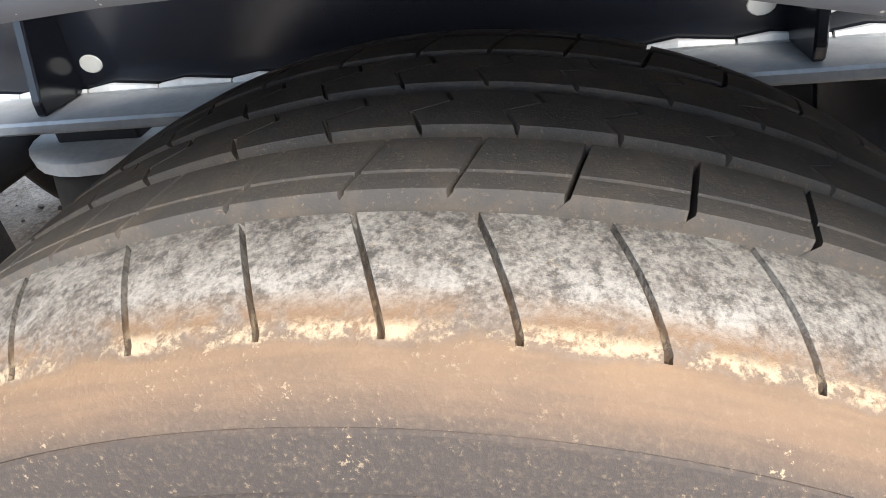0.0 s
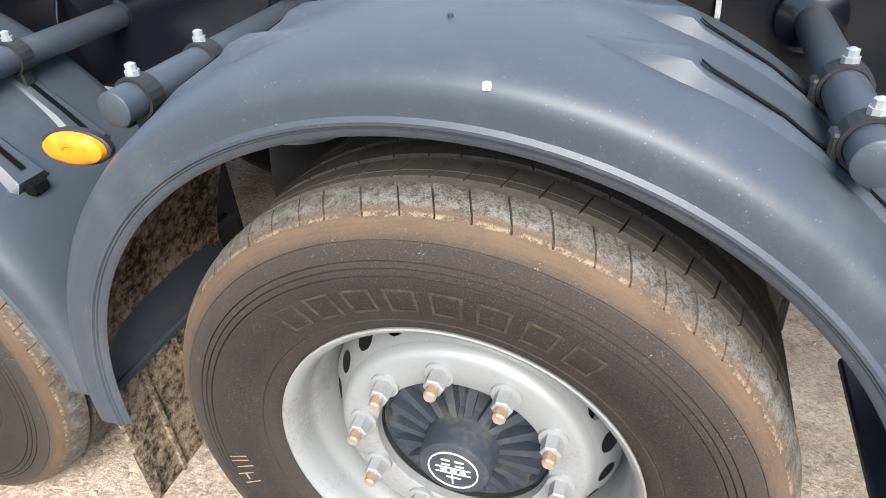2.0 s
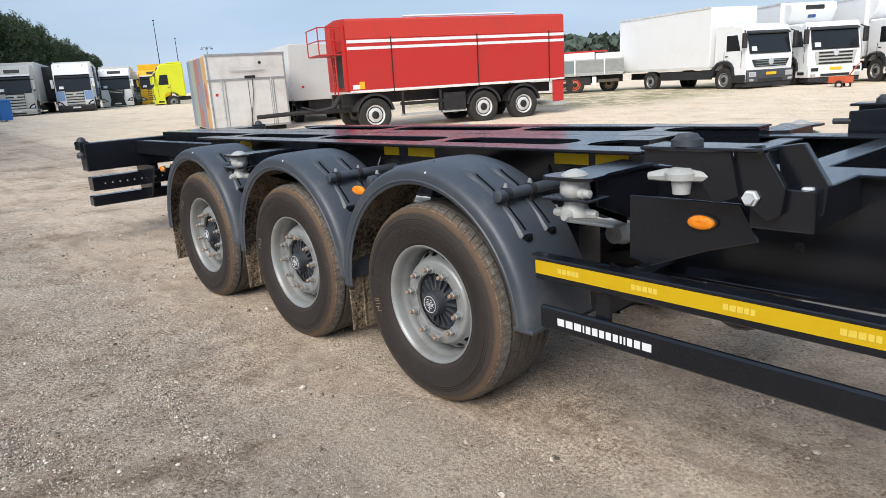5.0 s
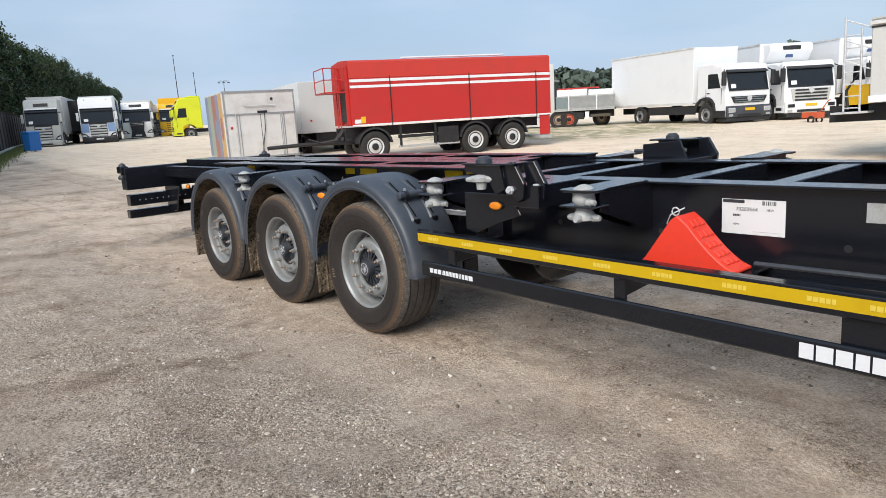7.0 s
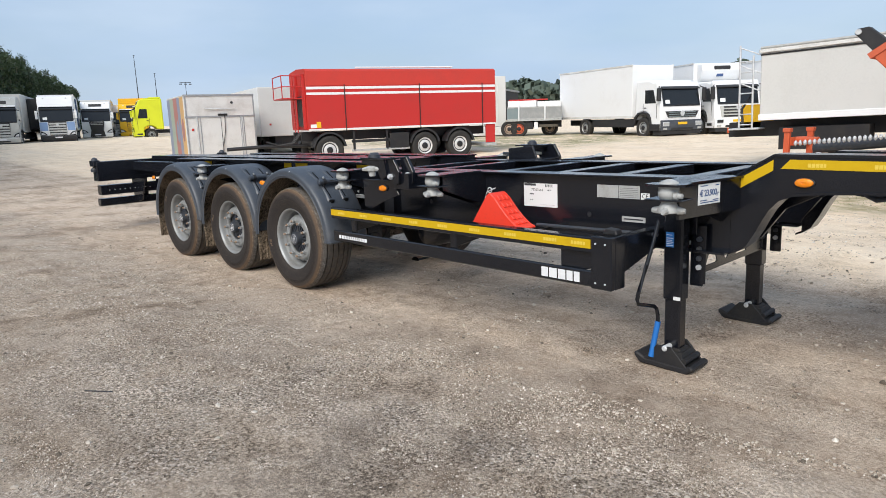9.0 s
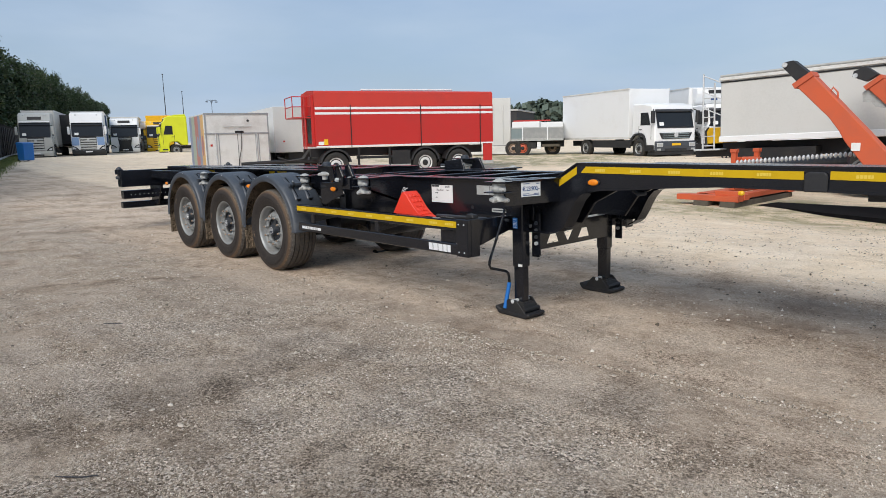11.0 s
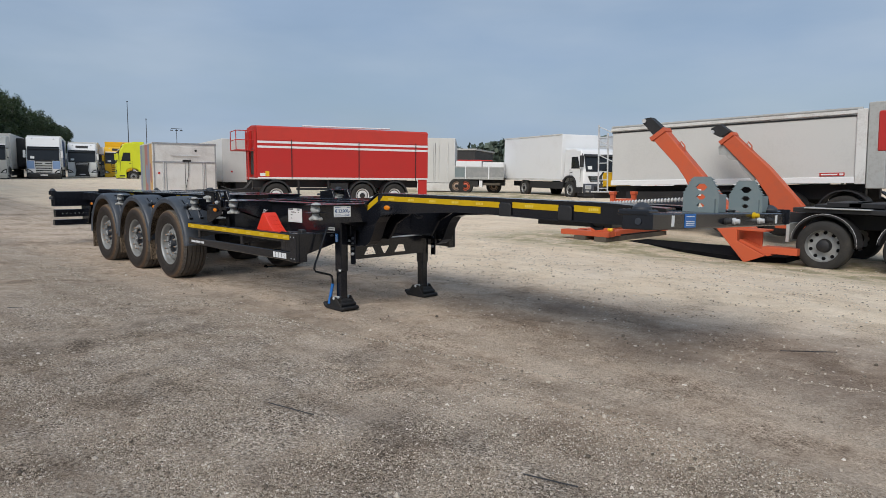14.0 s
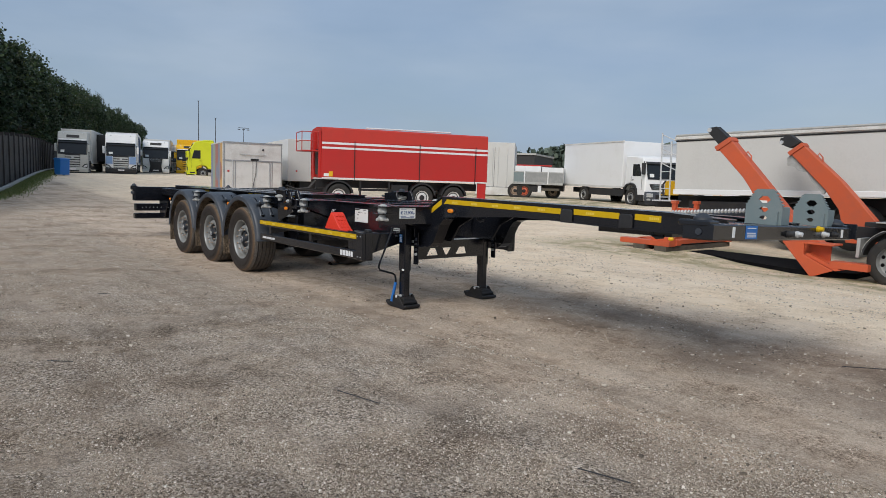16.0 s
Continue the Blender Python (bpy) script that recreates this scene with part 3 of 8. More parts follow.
def bm_tube(bm, points, r, segs=10, caps=True):
    """A round bar along a line of points."""
    pts = [Vector(p) for p in points]
    rings = []
    for i, p in enumerate(pts):
        d = (pts[min(i + 1, len(pts) - 1)] - pts[max(i - 1, 0)]).normalized()
        side = d.cross(Vector((0, 0, 1)) if abs(d.z) < 0.95 else Vector((1, 0, 0))).normalized()
        up = side.cross(d)
        rr = r[i] if isinstance(r, (list, tuple)) else r
        rings.append([bm.verts.new(p + (side * math.cos(2 * math.pi * k / segs) + up * math.sin(2 * math.pi * k / segs)) * rr) for k in range(segs)])
    fs = [bm.faces.new((a[k], a[(k + 1) % segs], b[(k + 1) % segs], b[k])) for a, b in zip(rings, rings[1:]) for k in range(segs)]
    if caps:
        fs += [bm.faces.new(rings[0]), bm.faces.new(rings[-1])]
    bmesh.ops.recalc_face_normals(bm, faces=fs)
    return bm


def tube(points, r, segs=10):
    return bm_tube(bmesh.new(), points, r, segs)


def finish(ob, bm, material, smooth=None):
    """Turns bm into ob's mesh; smooth: the angle up to which edges are shaded round."""
    bm.to_mesh(ob.data)
    bm.free()
    ob.data.materials.append(material)
    if smooth:
        for p in ob.data.polygons:
            p.use_smooth = True
        ob.data.set_sharp_from_angle(angle=radians(smooth))
    return ob


def part(name, bm, material, parent, label="", smooth=None, at=None):
    """One mesh object under a thing or under a part."""
    ob = finish(new(name, bpy.data.meshes.new(name)), bm, material, smooth)
    ob.parent = parent
    if at is not None:
        ob.matrix_local = at
    return tagged(ob, label)


def share(name, mesh, parent, at, label=""):
    """Another object on a mesh that is there already."""
    ob = new(name, mesh)
    ob.parent = parent
    ob.matrix_local = at
    return tagged(ob, label)


def solid(name, bm, material, label, category, group="", kind="", smooth=None, at=None):
    """A top-level thing that is one mesh."""
    ob = finish(new(name, bpy.data.meshes.new(name)), bm, material, smooth)
    if at is not None:
        ob.matrix_world = at
    return tagged(ob, label, category, group, kind)


def thing(name, m, label, category, group=""):
    """An Empty at a thing's base."""
    ob = new(name)
    ob.matrix_world = m
    return tagged(ob, label, category, group)


def text_part(name, words, size, material, parent, m, label="", spread=1.0, bold=0.0):
    """Raised lettering, as a mesh."""
    c = bpy.data.curves.new(name, "FONT")
    c.body, c.size, c.align_x, c.align_y = words, size, "CENTER", "CENTER"
    c.extrude, c.offset, c.space_character = 0.0006, bold, spread
    c.resolution_u = 2
    tmp = bpy.data.objects.new("tmp", c)
    scene.collection.objects.link(tmp)
    bpy.context.view_layer.update()
    mesh = bpy.data.meshes.new_from_object(tmp.evaluated_get(bpy.context.evaluated_depsgraph_get()))
    bpy.data.objects.remove(tmp)
    bpy.data.curves.remove(c)
    mesh.materials.clear()
    mesh.materials.append(material)
    return share(name, mesh, parent, m, label)


def mark_bars(name, widths, high, material, parent, m, label="", gap=0.16):
    """A maker's mark as a row of plain upright blocks, centred, facing the local +z."""
    total = (sum(widths) + gap * (len(widths) - 1)) * high
    x = -total / 2
    for w in widths:
        part(name, box(x, x + w * high, -high / 2, high / 2, 0.0, 0.0006, 0.0), material, parent, label, at=m)
        x += (w + gap) * high


def ground_height(x, y):
    """The yard lies almost level and rises a little towards its far corners."""
    far = 0.34 * math.exp(-((x + 12) / 16) ** 2 - ((y - 28) / 12) ** 2)
    west = 0.72 / (1 + math.exp(min(40, (x + 30) / 6.0)))
    dip = -0.12 / (1 + math.exp(min(40, -(y - 7.4) / 0.5))) / (1 + math.exp(min(40, -(x - 2.5) / 0.9)))
    hollow = -0.030 * math.exp(-((x + 3.3) / 1.9) ** 2 - ((y - 1.0) / 2.6) ** 2)
    def ease(v):
        v = min(1.0, max(0.0, v))
        return v * v * (3 - 2 * v)
    # the lane and the stand of the legs lie a little higher than the wheels' hollow
    lane = 0.07 * max(ease((-0.45 - y) / 1.1), ease((x - 1.0) / 1.4)) * ease((7.0 - y) / 3.0) * ease((x + 9.0) / 5.0)
    return dip + hollow + lane + far + west + 0.012 * noise.noise((x * 0.5, y * 0.5, 0.0)) * min(1.0, max(0.0, (abs(x) + abs(y)) / 6))

# ---- ground: one sheet, fine near the camera, out to the horizon ----
def build_ground():
    def steps(lo, hi, centre, near, fine):
        pts, d = [centre], fine
        p = centre
        while p < hi:
            p += d
            d = d if p < centre + near else d * 1.35
            pts.append(min(p, hi))
        p, d = centre, fine
        while p > lo:
            p -= d
            d = d if p > centre - near else d * 1.35
            pts.insert(0, max(p, lo))
        return pts
    xs, ys = steps(-1500, 1500, 3.0, 9.0, 0.08), steps(-1500, 1500, 0.0, 5.5, 0.08)

    def rough(x, y):
        if not (-6 < x < 12 and -5.5 < y < 5.5):
            return 0.0
        clear = min(1.0, max(0.0, (math.hypot(min(abs(x), abs(x + 1.29), abs(x + 2.61)) * 1.5, y - 0.2) - 0.3) / 0.4))
        rut = 0.011 * noise.noise((x * 0.18 + y * 0.05, y * 2.6 - x * 0.35, 4.0))
        return clear * (rut + 0.007 * noise.noise((x * 2.4, y * 2.4, 1.5)) + 0.005 * noise.noise((x * 6.5, y * 6.5, 8.0)))
    verts = [(x, y, ground_height(x, y) + rough(x, y)) for x in xs for y in ys]
    k = len(ys)
    faces = [(i * k + j, (i + 1) * k + j, (i + 1) * k + j + 1, i * k + j + 1) for i in range(len(xs) - 1) for j in range(k - 1)]
    me = bpy.data.meshes.new("ground")
    me.from_pydata(verts, [], faces)
    me.materials.append(M_GROUND)
    for p in me.polygons:
        p.use_smooth = True
    tagged(new("ground", me), "packed sandy gravel yard with damp stains, wheel tracks and a painted neck shadow", "ground", kind="structure")


build_ground()


def build_stones():
    rng = random.Random(5)
    shapes = []
    for k in range(6):
        bm = bmesh.new()
        bmesh.ops.create_icosphere(bm, subdivisions=1, radius=1.0)
        for v in bm.verts:
            v.co *= rng.uniform(0.65, 1.15)
        bm.verts.index_update()
        shapes.append(([tuple(v.co) for v in bm.verts], [tuple(v.index for v in f.verts) for f in bm.faces]))
        bm.free()
    chips = []
    octa = [(0, 1, 2), (0, 2, 3), (0, 3, 4), (0, 4, 1)]
    for k in range(6):               # the smallest show only their upper half
        chips.append(([(rng.uniform(-0.2, 0.2), rng.uniform(-0.2, 0.2), 1.0)] + [(math.cos(a + rng.uniform(-0.4, 0.4)) * rng.uniform(0.8, 1.2), math.sin(a + rng.uniform(-0.4, 0.4)) * rng.uniform(0.8, 1.2), -0.6) for a in (0.0, 1.57, 3.14, 4.71)], octa))
    verts, faces = [], []

    def put(x, y, r):
        vs, fs = rng.choice(chips if r < 0.0075 else shapes)
        a, off = rng.uniform(0, 6.28), len(verts)
        c, s, sy, sz = math.cos(a), math.sin(a), rng.uniform(0.6, 1.0), rng.uniform(0.45, 0.85)
        z = ground_height(x, y) + r * sz * 0.25
        for vx, vy, vz in vs:
            vy *= sy
            verts.append((x + r * (vx * c - vy * s), y + r * (vx * s + vy * c), z + r * vz * sz))
        faces.extend(tuple(i + off for i in f) for f in fs)

    for i in range(430000):         # gritty drifts on the camera's side of the yard, thinner towards the wheels
        x, y = rng.uniform(-5, 11), rng.uniform(-4.4, 0.6)
        thick = noise.noise((x * 0.9, y * 0.9, 3.0)) + 0.6 * noise.noise((x * 3.1, y * 3.1, 7.0)) + 0.4 * noise.noise((x * 9.0, y * 9.0, 1.0)) - 0.95 * min(1.0, max(0.0, (y + 1.0 + 0.5 * noise.noise((x * 0.5, 0.0, 6.0))) / 0.7))
        if thick < rng.uniform(-0.75, 0.45):
            continue
        put(x, y, rng.choice((0.003, 0.004, 0.004, 0.005, 0.006, 0.007)) * rng.uniform(0.7, 1.3))
    for i in range(170000):         # the stony stretch ahead of the legs
        x, y = rng.uniform(3.2, 10.5), rng.uniform(-4.0, -0.3)
        if noise.noise((x * 0.7, y * 0.7, 11.0)) + 0.5 * noise.noise((x * 2.3, y * 2.3, 5.0)) < rng.uniform(-0.2, 0.45):
            continue
        put(x, y, rng.choice((0.003, 0.004, 0.004, 0.005, 0.007)) * rng.uniform(0.7, 1.3))
    for i in range(24000):          # further off, round the trailer's nose
        x, y = rng.uniform(-2, 12), rng.uniform(1.0, 7.5)
        if noise.noise((x * 0.8, y * 1.6, 2.0)) + 0.5 * noise.noise((x * 2.6, y * 2.6, 9.0)) < rng.uniform(-0.4, 0.5):
            continue
        put(x, y, rng.choice((0.004, 0.005, 0.007, 0.011)) * rng.uniform(0.7, 1.3))
    for line in (((5.4, 0.36), (6.28, 0.68), (6.67, 0.86), (8.19, 1.39), (9.6, 1.80)), ((2.2, -0.62), (4.2, -0.35), (6.0, -0.05), (7.4, 0.25)), ((-2.5, -0.75), (-0.5, -0.95), (1.2, -0.90), (2.6, -0.70))):
        for (xa, ya), (xb, yb) in zip(line, line[1:]):          # crumbs along the lips of old wheel tracks
            for i in range(int(330 * math.hypot(xb - xa, yb - ya))):
                t = rng.random()
                put(xa + (xb - xa) * t, ya + (yb - ya) * t + rng.gauss(0, 0.022) + 0.05 * noise.noise((xa + 3 * t, ya, 2.0)), rng.choice((0.004, 0.005, 0.007, 0.009)) * rng.uniform(0.7, 1.2))
    for i in range(2600):
        x, y = rng.uniform(-4, 11), rng.uniform(-4.6, 4.5)
        put(x, y, rng.uniform(0.007, 0.014))
    for i in range(7000):
        x, y = rng.uniform(-16, 14), rng.uniform(-5, 10)
        put(x, y, rng.uniform(0.007, 0.02))
    me = bpy.data.meshes.new("loose_stones")
    me.from_pydata(verts, [], faces)
    me.materials.append(M_STONES)
    tagged(new("loose_stones", me), "loose grey and tan gravel stones on the sandy yard", "gravel", kind="stuff")


build_stones()

# ---- the container chassis trailer ----
YC = 1.04                          # its middle line
NOSE_UP = 0.0125                   # it stands a little nose up on its legs
TR = thing("container_chassis_trailer", Matrix.Rotation(-math.atan(NOSE_UP), 4, "Y"), "black three-axle container chassis trailer standing on its landing legs", "trailer")
AXLES = (0.0, -1.286, -2.61)
STANCE = {0.0: (0.0, 0.0), -1.286: (0.027, -0.019), -2.61: (0.033, -0.029)}     # how far each axle stands inwards and lower on the yard
HUB_Z, TYRE_R = 0.4765, 0.4757
TR_INV = TR.matrix_world.inverted()


def mirror(m):
    """The same pose on the other side of the trailer."""
    return Matrix.Translation((0, 2 * YC, 0)) @ Matrix.Diagonal((1, -1, 1, 1)) @ m


def tyre_mesh():
    """385 mm wide tyre: ribbed tread with cut shoulder blocks, ringed sidewalls. Axis y, outer face at y = 0."""
    side = [(0.050, 0.272), (0.036, 0.2830), (0.0275, 0.2905), (0.0225, 0.297), (0.0195, 0.304), (0.0170, 0.3095), (0.0185, 0.3110), (0.0165, 0.3125), (0.0125, 0.324), (0.0085, 0.337), (0.004, 0.352), (0.001, 0.368), (-0.0005, 0.3835),
            (-0.0003, 0.3890), (0.0026, 0.3902), (-0.0004, 0.3915), (0.0010, 0.3990), (0.0042, 0.4003), (0.0012, 0.4016), (0.0030, 0.4085), (0.0062, 0.4098), (0.0032, 0.4111),
            (0.0070, 0.4250), (0.0090, 0.4335), (0.0106, 0.4345), (0.0094, 0.4360), (0.0135, 0.444), (0.0190, 0.4525), (0.0255, 0.4585)]
    shoulder = [(0.0282, 0.4604), (0.034, 0.4643), (0.043, 0.4688), (0.053, 0.4722), (0.064, 0.4746), (0.0753, 0.4763)]
    g1 = [(0.0772, 0.4585), (0.0905, 0.4585)]
    rib2 = [(0.0945, 0.4735), (0.0955, 0.4748), (0.1088, 0.4750), (0.1096, 0.4728), (0.1112, 0.4752), (0.126, 0.4755), (0.1412, 0.4756)]
    g2 = [(0.1425, 0.4610), (0.1515, 0.4610)]
    rib3 = [(0.1545, 0.4744), (0.1555, 0.4757), (0.166, 0.4757), (0.172, 0.4757), (0.186, 0.4757), (0.1985, 0.4757)]
    g3 = [(0.1997, 0.4610), (0.2085, 0.4610)]
    rib4 = [(0.2115, 0.4744), (0.2125, 0.4757), (0.224, 0.4757), (0.234, 0.4757), (0.245, 0.4757), (0.2570, 0.4757)]
    g4 = [(0.2582, 0.4610), (0.2665, 0.4610)]
    rib5 = [(0.2690, 0.4740), (0.2700, 0.4752), (0.285, 0.4750), (0.302, 0.4740)]
    g5 = [(0.3035, 0.4600), (0.314, 0.4600)]
    inner = [(0.3170, 0.4720), (0.330, 0.4705), (0.345, 0.4660), (0.357, 0.4610)]
    back = [(0.372, 0.444), (0.381, 0.416), (0.386, 0.384), (0.380, 0.350), (0.366, 0.316), (0.340, 0.286)]
    kind, prof = [], []
    for name, seg in (("s", side), ("a", shoulder), ("g", g1), ("b", rib2), ("g", g2), ("c", rib3), ("g", g3), ("d", rib4), ("g", g4), ("e", rib5), ("g", g5), ("f", inner), ("s", back)):
        for p in seg:
            kind.append(name)
            prof.append(p)
    pitches, fr = 63, (0.0, 0.015, 0.03, 0.045, 0.06, 0.22, 0.42, 0.62, 0.82)
    k, segs = len(prof), 63 * len(fr)
    rng = random.Random(2)
    uneven = [rng.uniform(-0.05, 0.05) for _ in range(pitches)]      # the blocks are not all of one length
    for block, lag in zip(range(-3, 5), (-0.13, 0.02, 0.08, 0.007, -0.039, -0.044, 0.003, 0.08)):
        uneven[block] = lag
    lean = {"a": (0.0282, 0.0, -8.0), "b": (0.097, 0.35, 5.0), "c": (0.155, -0.10, -8.0), "d": (0.213, -0.47, -7.0), "e": (0.262, 0.42, 6.0), "f": (0.32, 0.7, 5.0)}
    verts = []
    for i in range(segs):
        block, f = i // len(fr), fr[i % len(fr)]
        for j, (y, r) in enumerate(prof):
            y0, lag, slope = lean.get(kind[j], (0.0, 0.0, 0.0))
            shift = lag + (y - y0) * slope
            if kind[j] in "cd" and y > y0 + 0.025:            # the middle ribs are cut from both edges, out of step
                shift += 0.52
            nxt = uneven[(block + 1) % pitches]
            t = 2 * math.pi * (block + f + 0.145 + shift + uneven[block] * (1 - f) + nxt * f) / pitches
            cut = f in (0.015, 0.03, 0.045)
            if cut and kind[j] in "abef":
                r -= 0.0075 if f == 0.03 else 0.006
            elif cut and kind[j] in "cd" and not y0 + 0.014 < y < y0 + 0.028:
                r -= 0.005
            verts.append((r * math.sin(t), y, r * math.cos(t)))
    faces = [(i * k + j, i * k + j + 1, ((i + 1) % segs) * k + j + 1, ((i + 1) % segs) * k + j) for i in range(segs) for j in range(k - 1)]
    me = bpy.data.meshes.new("tyre")
    me.from_pydata(verts, [], faces)
    me.materials.append(M_TYRE)
    for p in me.polygons:
        p.use_smooth = True
    me.set_sharp_from_angle(angle=radians(28))
    return me


def rim_bm():
    bm = bm_lathe(bmesh.new(), [(0.052, 0.270), (0.037, 0.2815), (0.0335, 0.2852), (0.0300, 0.2852), (0.0290, 0.2825), (0.0310, 0.2785), (0.038, 0.2715), (0.050, 0.2665), (0.075, 0.2625), (0.090, 0.2615), (0.095, 0.2575), (0.125, 0.254), (0.165, 0.249), (0.24, 0.243), (0.32, 0.250), (0.34, 0.280), (0.33, 0.286), (0.24, 0.272)], 72, caps=False)
    bm_lathe(bm, [(0.168, 0.2495), (0.156, 0.2455), (0.148, 0.244)], 80, caps=False)
    # cone with oval hand holes
    cells, ring = 20, 12
    y0, r0, y1, r1 = 0.148, 0.244, 0.096, 0.2085
    for c in range(cells):
        outer, inner = [], []
        for q in range(ring):
            a = 2 * math.pi * q / ring + math.pi / ring
            ca, sa = math.cos(a), math.sin(a)
            s = 1.0 / max(abs(ca), abs(sa))
            for lst, u, v in ((outer, ca * s, sa * s), (inner, ca * 0.56, sa * 0.60)):
                t = 2 * math.pi * (c + 0.5 + 0.5 * u) / cells
                w = 0.5 + 0.5 * v
                y, r = y0 + (y1 - y0) * w, r0 + (r1 - r0) * w
                lst.append(bm.verts.new((r * math.cos(t), y, r * math.sin(t))))
        for q in range(ring):
            bm.faces.new((outer[q], outer[(q + 1) % ring], inner[(q + 1) % ring], inner[q]))
    bm_lathe(bm, [(0.096, 0.2085), (0.084, 0.2035), (0.0785, 0.197), (0.077, 0.190), (0.077, 0.146), (0.080, 0.141), (0.095, 0.140)], 80, caps=False)
    return bm


def hub_bm():
    bm = lathe([(0.20, 0.18), (0.105, 0.139), (0.102, 0.132), (0.112, 0.128), (0.118, 0.09), (0.108, 0.066), (0.085, 0.060), (0.050, 0.058), (0.041, 0.055), (0.038, 0.050), (0.038, 0.0)], 40)
    for i in range(18):
        a = 2 * math.pi * i / 18
        c, s = math.cos(a), math.sin(a)
        vs = []
        for rr, w in ((0.058, 0.0055), (0.130, 0.008)):
            for y in (0.118, 0.088 if rr < 0.1 else 0.101):
                for sg in (-1, 1):
                    vs.append(bm.verts.new((rr * c - sg * w * s, y, rr * s + sg * w * c)))
        for q in ((2, 3, 7, 6), (0, 2, 6, 4), (1, 5, 7, 3), (4, 6, 7, 5), (0, 1, 3, 2)):
            bm.faces.new([vs[j] for j in q])
    return bm


def nut_bm():
    bm = lathe([(0.077, 0.023), (0.072, 0.0225), (0.071, 0.018)], 14)
    bm_lathe(bm, [(0.072, 0.0165), (0.047, 0.0160), (0.045, 0.014)], 6)
    return bm


TYRE = tyre_mesh()


def build_wheel(base, m, spin, label):
    wheel = part("wheel", rim_bm(), M_RIM, base, label, smooth=35, at=m)
    wheel_mesh = wheel.data
    share("tyre", TYRE, wheel, Matrix.Rotation(radians(spin), 4, "Y"), "black tyre with tan clay on the shoulder")
    part("hub", hub_bm(), M_HUB, wheel, "dark finned wheel hub with a round cap", smooth=35)
    badge = lathe([(0.0378, 0.0405), (0.0362, 0.0405), (0.0362, 0.0385), (0.0378, 0.0385)], 32, closed=True)
    for x0, x1, z0, z1 in ((-0.028, 0.028, 0.0035, 0.0050), (-0.028, 0.028, -0.0080, -0.0065), (-0.018, -0.004, 0.010, 0.012), (-0.018, -0.004, 0.020, 0.022), (0.004, 0.018, 0.010, 0.012), (0.004, 0.018, 0.020, 0.022), (-0.020, -0.010, -0.003, 0.000), (-0.004, 0.006, -0.003, 0.000), (0.011, 0.020, -0.003, 0.000), (-0.012, 0.012, -0.018, -0.016), (-0.003, -0.001, -0.032, -0.010)):
        bm_box(badge, x0, x1, 0.0362, 0.0378, z0, z1)
    part("hub_badge", badge, M_WHITE_PRINT, wheel, "white ring mark on the cap")
    marks = bmesh.new()

    def flank(r):
        return 0.0125 - (r - 0.324) * 0.31 if r < 0.352 else 0.004 - (r - 0.352) * 0.19
    for i in range(8):
        a0 = radians(124 - 9.4 * i)
        for r0, r1, w0, w1 in ((0.330, 0.372, -0.060, -0.048), (0.330, 0.372, 0.044, 0.056), (0.330, 0.3335, -0.048, 0.044), (0.3685, 0.372, -0.048, 0.044)):
            vs = [marks.verts.new((r * math.cos(a0 + w), flank(r) - d, r * math.sin(a0 + w))) for d in (-0.002, 0.0016) for r, w in ((r0, w0), (r1, w0), (r1, w1), (r0, w1))]
            for q in ((4, 5, 6, 7), (0, 1, 5, 4), (1, 2, 6, 5), (2, 3, 7, 6), (3, 0, 4, 7)):
                marks.faces.new([vs[n] for n in q])
    bmesh.ops.recalc_face_normals(marks, faces=marks.faces)
    part("sidewall_mark", marks, M_MARKS, wheel, "row of raised shapes moulded on the sidewall")
    chalk = bmesh.new()
    for k, (da, r0, r1, w) in enumerate(((0.0, 0.355, 0.385, 0.004), (0.018, 0.355, 0.385, 0.004), (0.045, 0.352, 0.380, 0.004), (0.075, 0.358, 0.386, 0.004), (0.090, 0.370, 0.374, 0.020), (0.115, 0.354, 0.382, 0.004))):
        a0 = radians(186) + da * 1.5
        vs = [chalk.verts.new((r * math.cos(a0 + q), flank(r) - 0.0008, r * math.sin(a0 + q))) for r, q in ((r0, -w), (r1, -w), (r1, w), (r0, w))]
        chalk.faces.new(vs)
    part("chalk_marks", chalk, M_CHALK, wheel, "small unreadable chalk strokes")
    nut = None
    for i in range(10):
        a = radians(36 * i + 26 + spin)
        at = Matrix.Translation((0.1625 * math.cos(a), 0, 0.1625 * math.sin(a)))
        if nut is None:
            nut = part("wheel_nut", nut_bm(), M_RIM, wheel, smooth=30, at=at)
            stud = part("wheel_stud", lathe([(0.046, 0.0100), (0.030, 0.0100), (0.027, 0.008), (0.027, 0.0)], 10), M_BOLT, wheel, "rust-brown stud end", smooth=30, at=at)
        else:
            share("wheel_nut", nut.data, wheel, at)
            share("wheel_stud", stud.data, wheel, at)
    return wheel, wheel_mesh


first_wheel, _ = build_wheel(TR, TR_INV @ Matrix.Translation((AXLES[0], 0, HUB_Z)), 0.0, "silver disc wheel with a clay-stained tyre")


def copy_part(ob, m, parent=None):
    """A copy of a part with its sub-parts on the same meshes."""
    made = {}
    for o in (ob, *ob.children_recursive):
        c = o.copy()
        scene.collection.objects.link(c)
        c.parent = made.get(o.parent, parent or o.parent)
        made[o] = c
    made[ob].matrix_local = m
    return made[ob]


for i, ax in enumerate(AXLES):
    at = TR_INV @ Matrix.Translation((ax, STANCE[ax][0], HUB_Z + STANCE[ax][1]))
    if i:
        copy_part(first_wheel, at @ Matrix.Rotation(radians(23.0 * i), 4, "Y"))
    copy_part(first_wheel, mirror(at @ Matrix.Rotation(radians(11.0 + 17 * i), 4, "Y")))


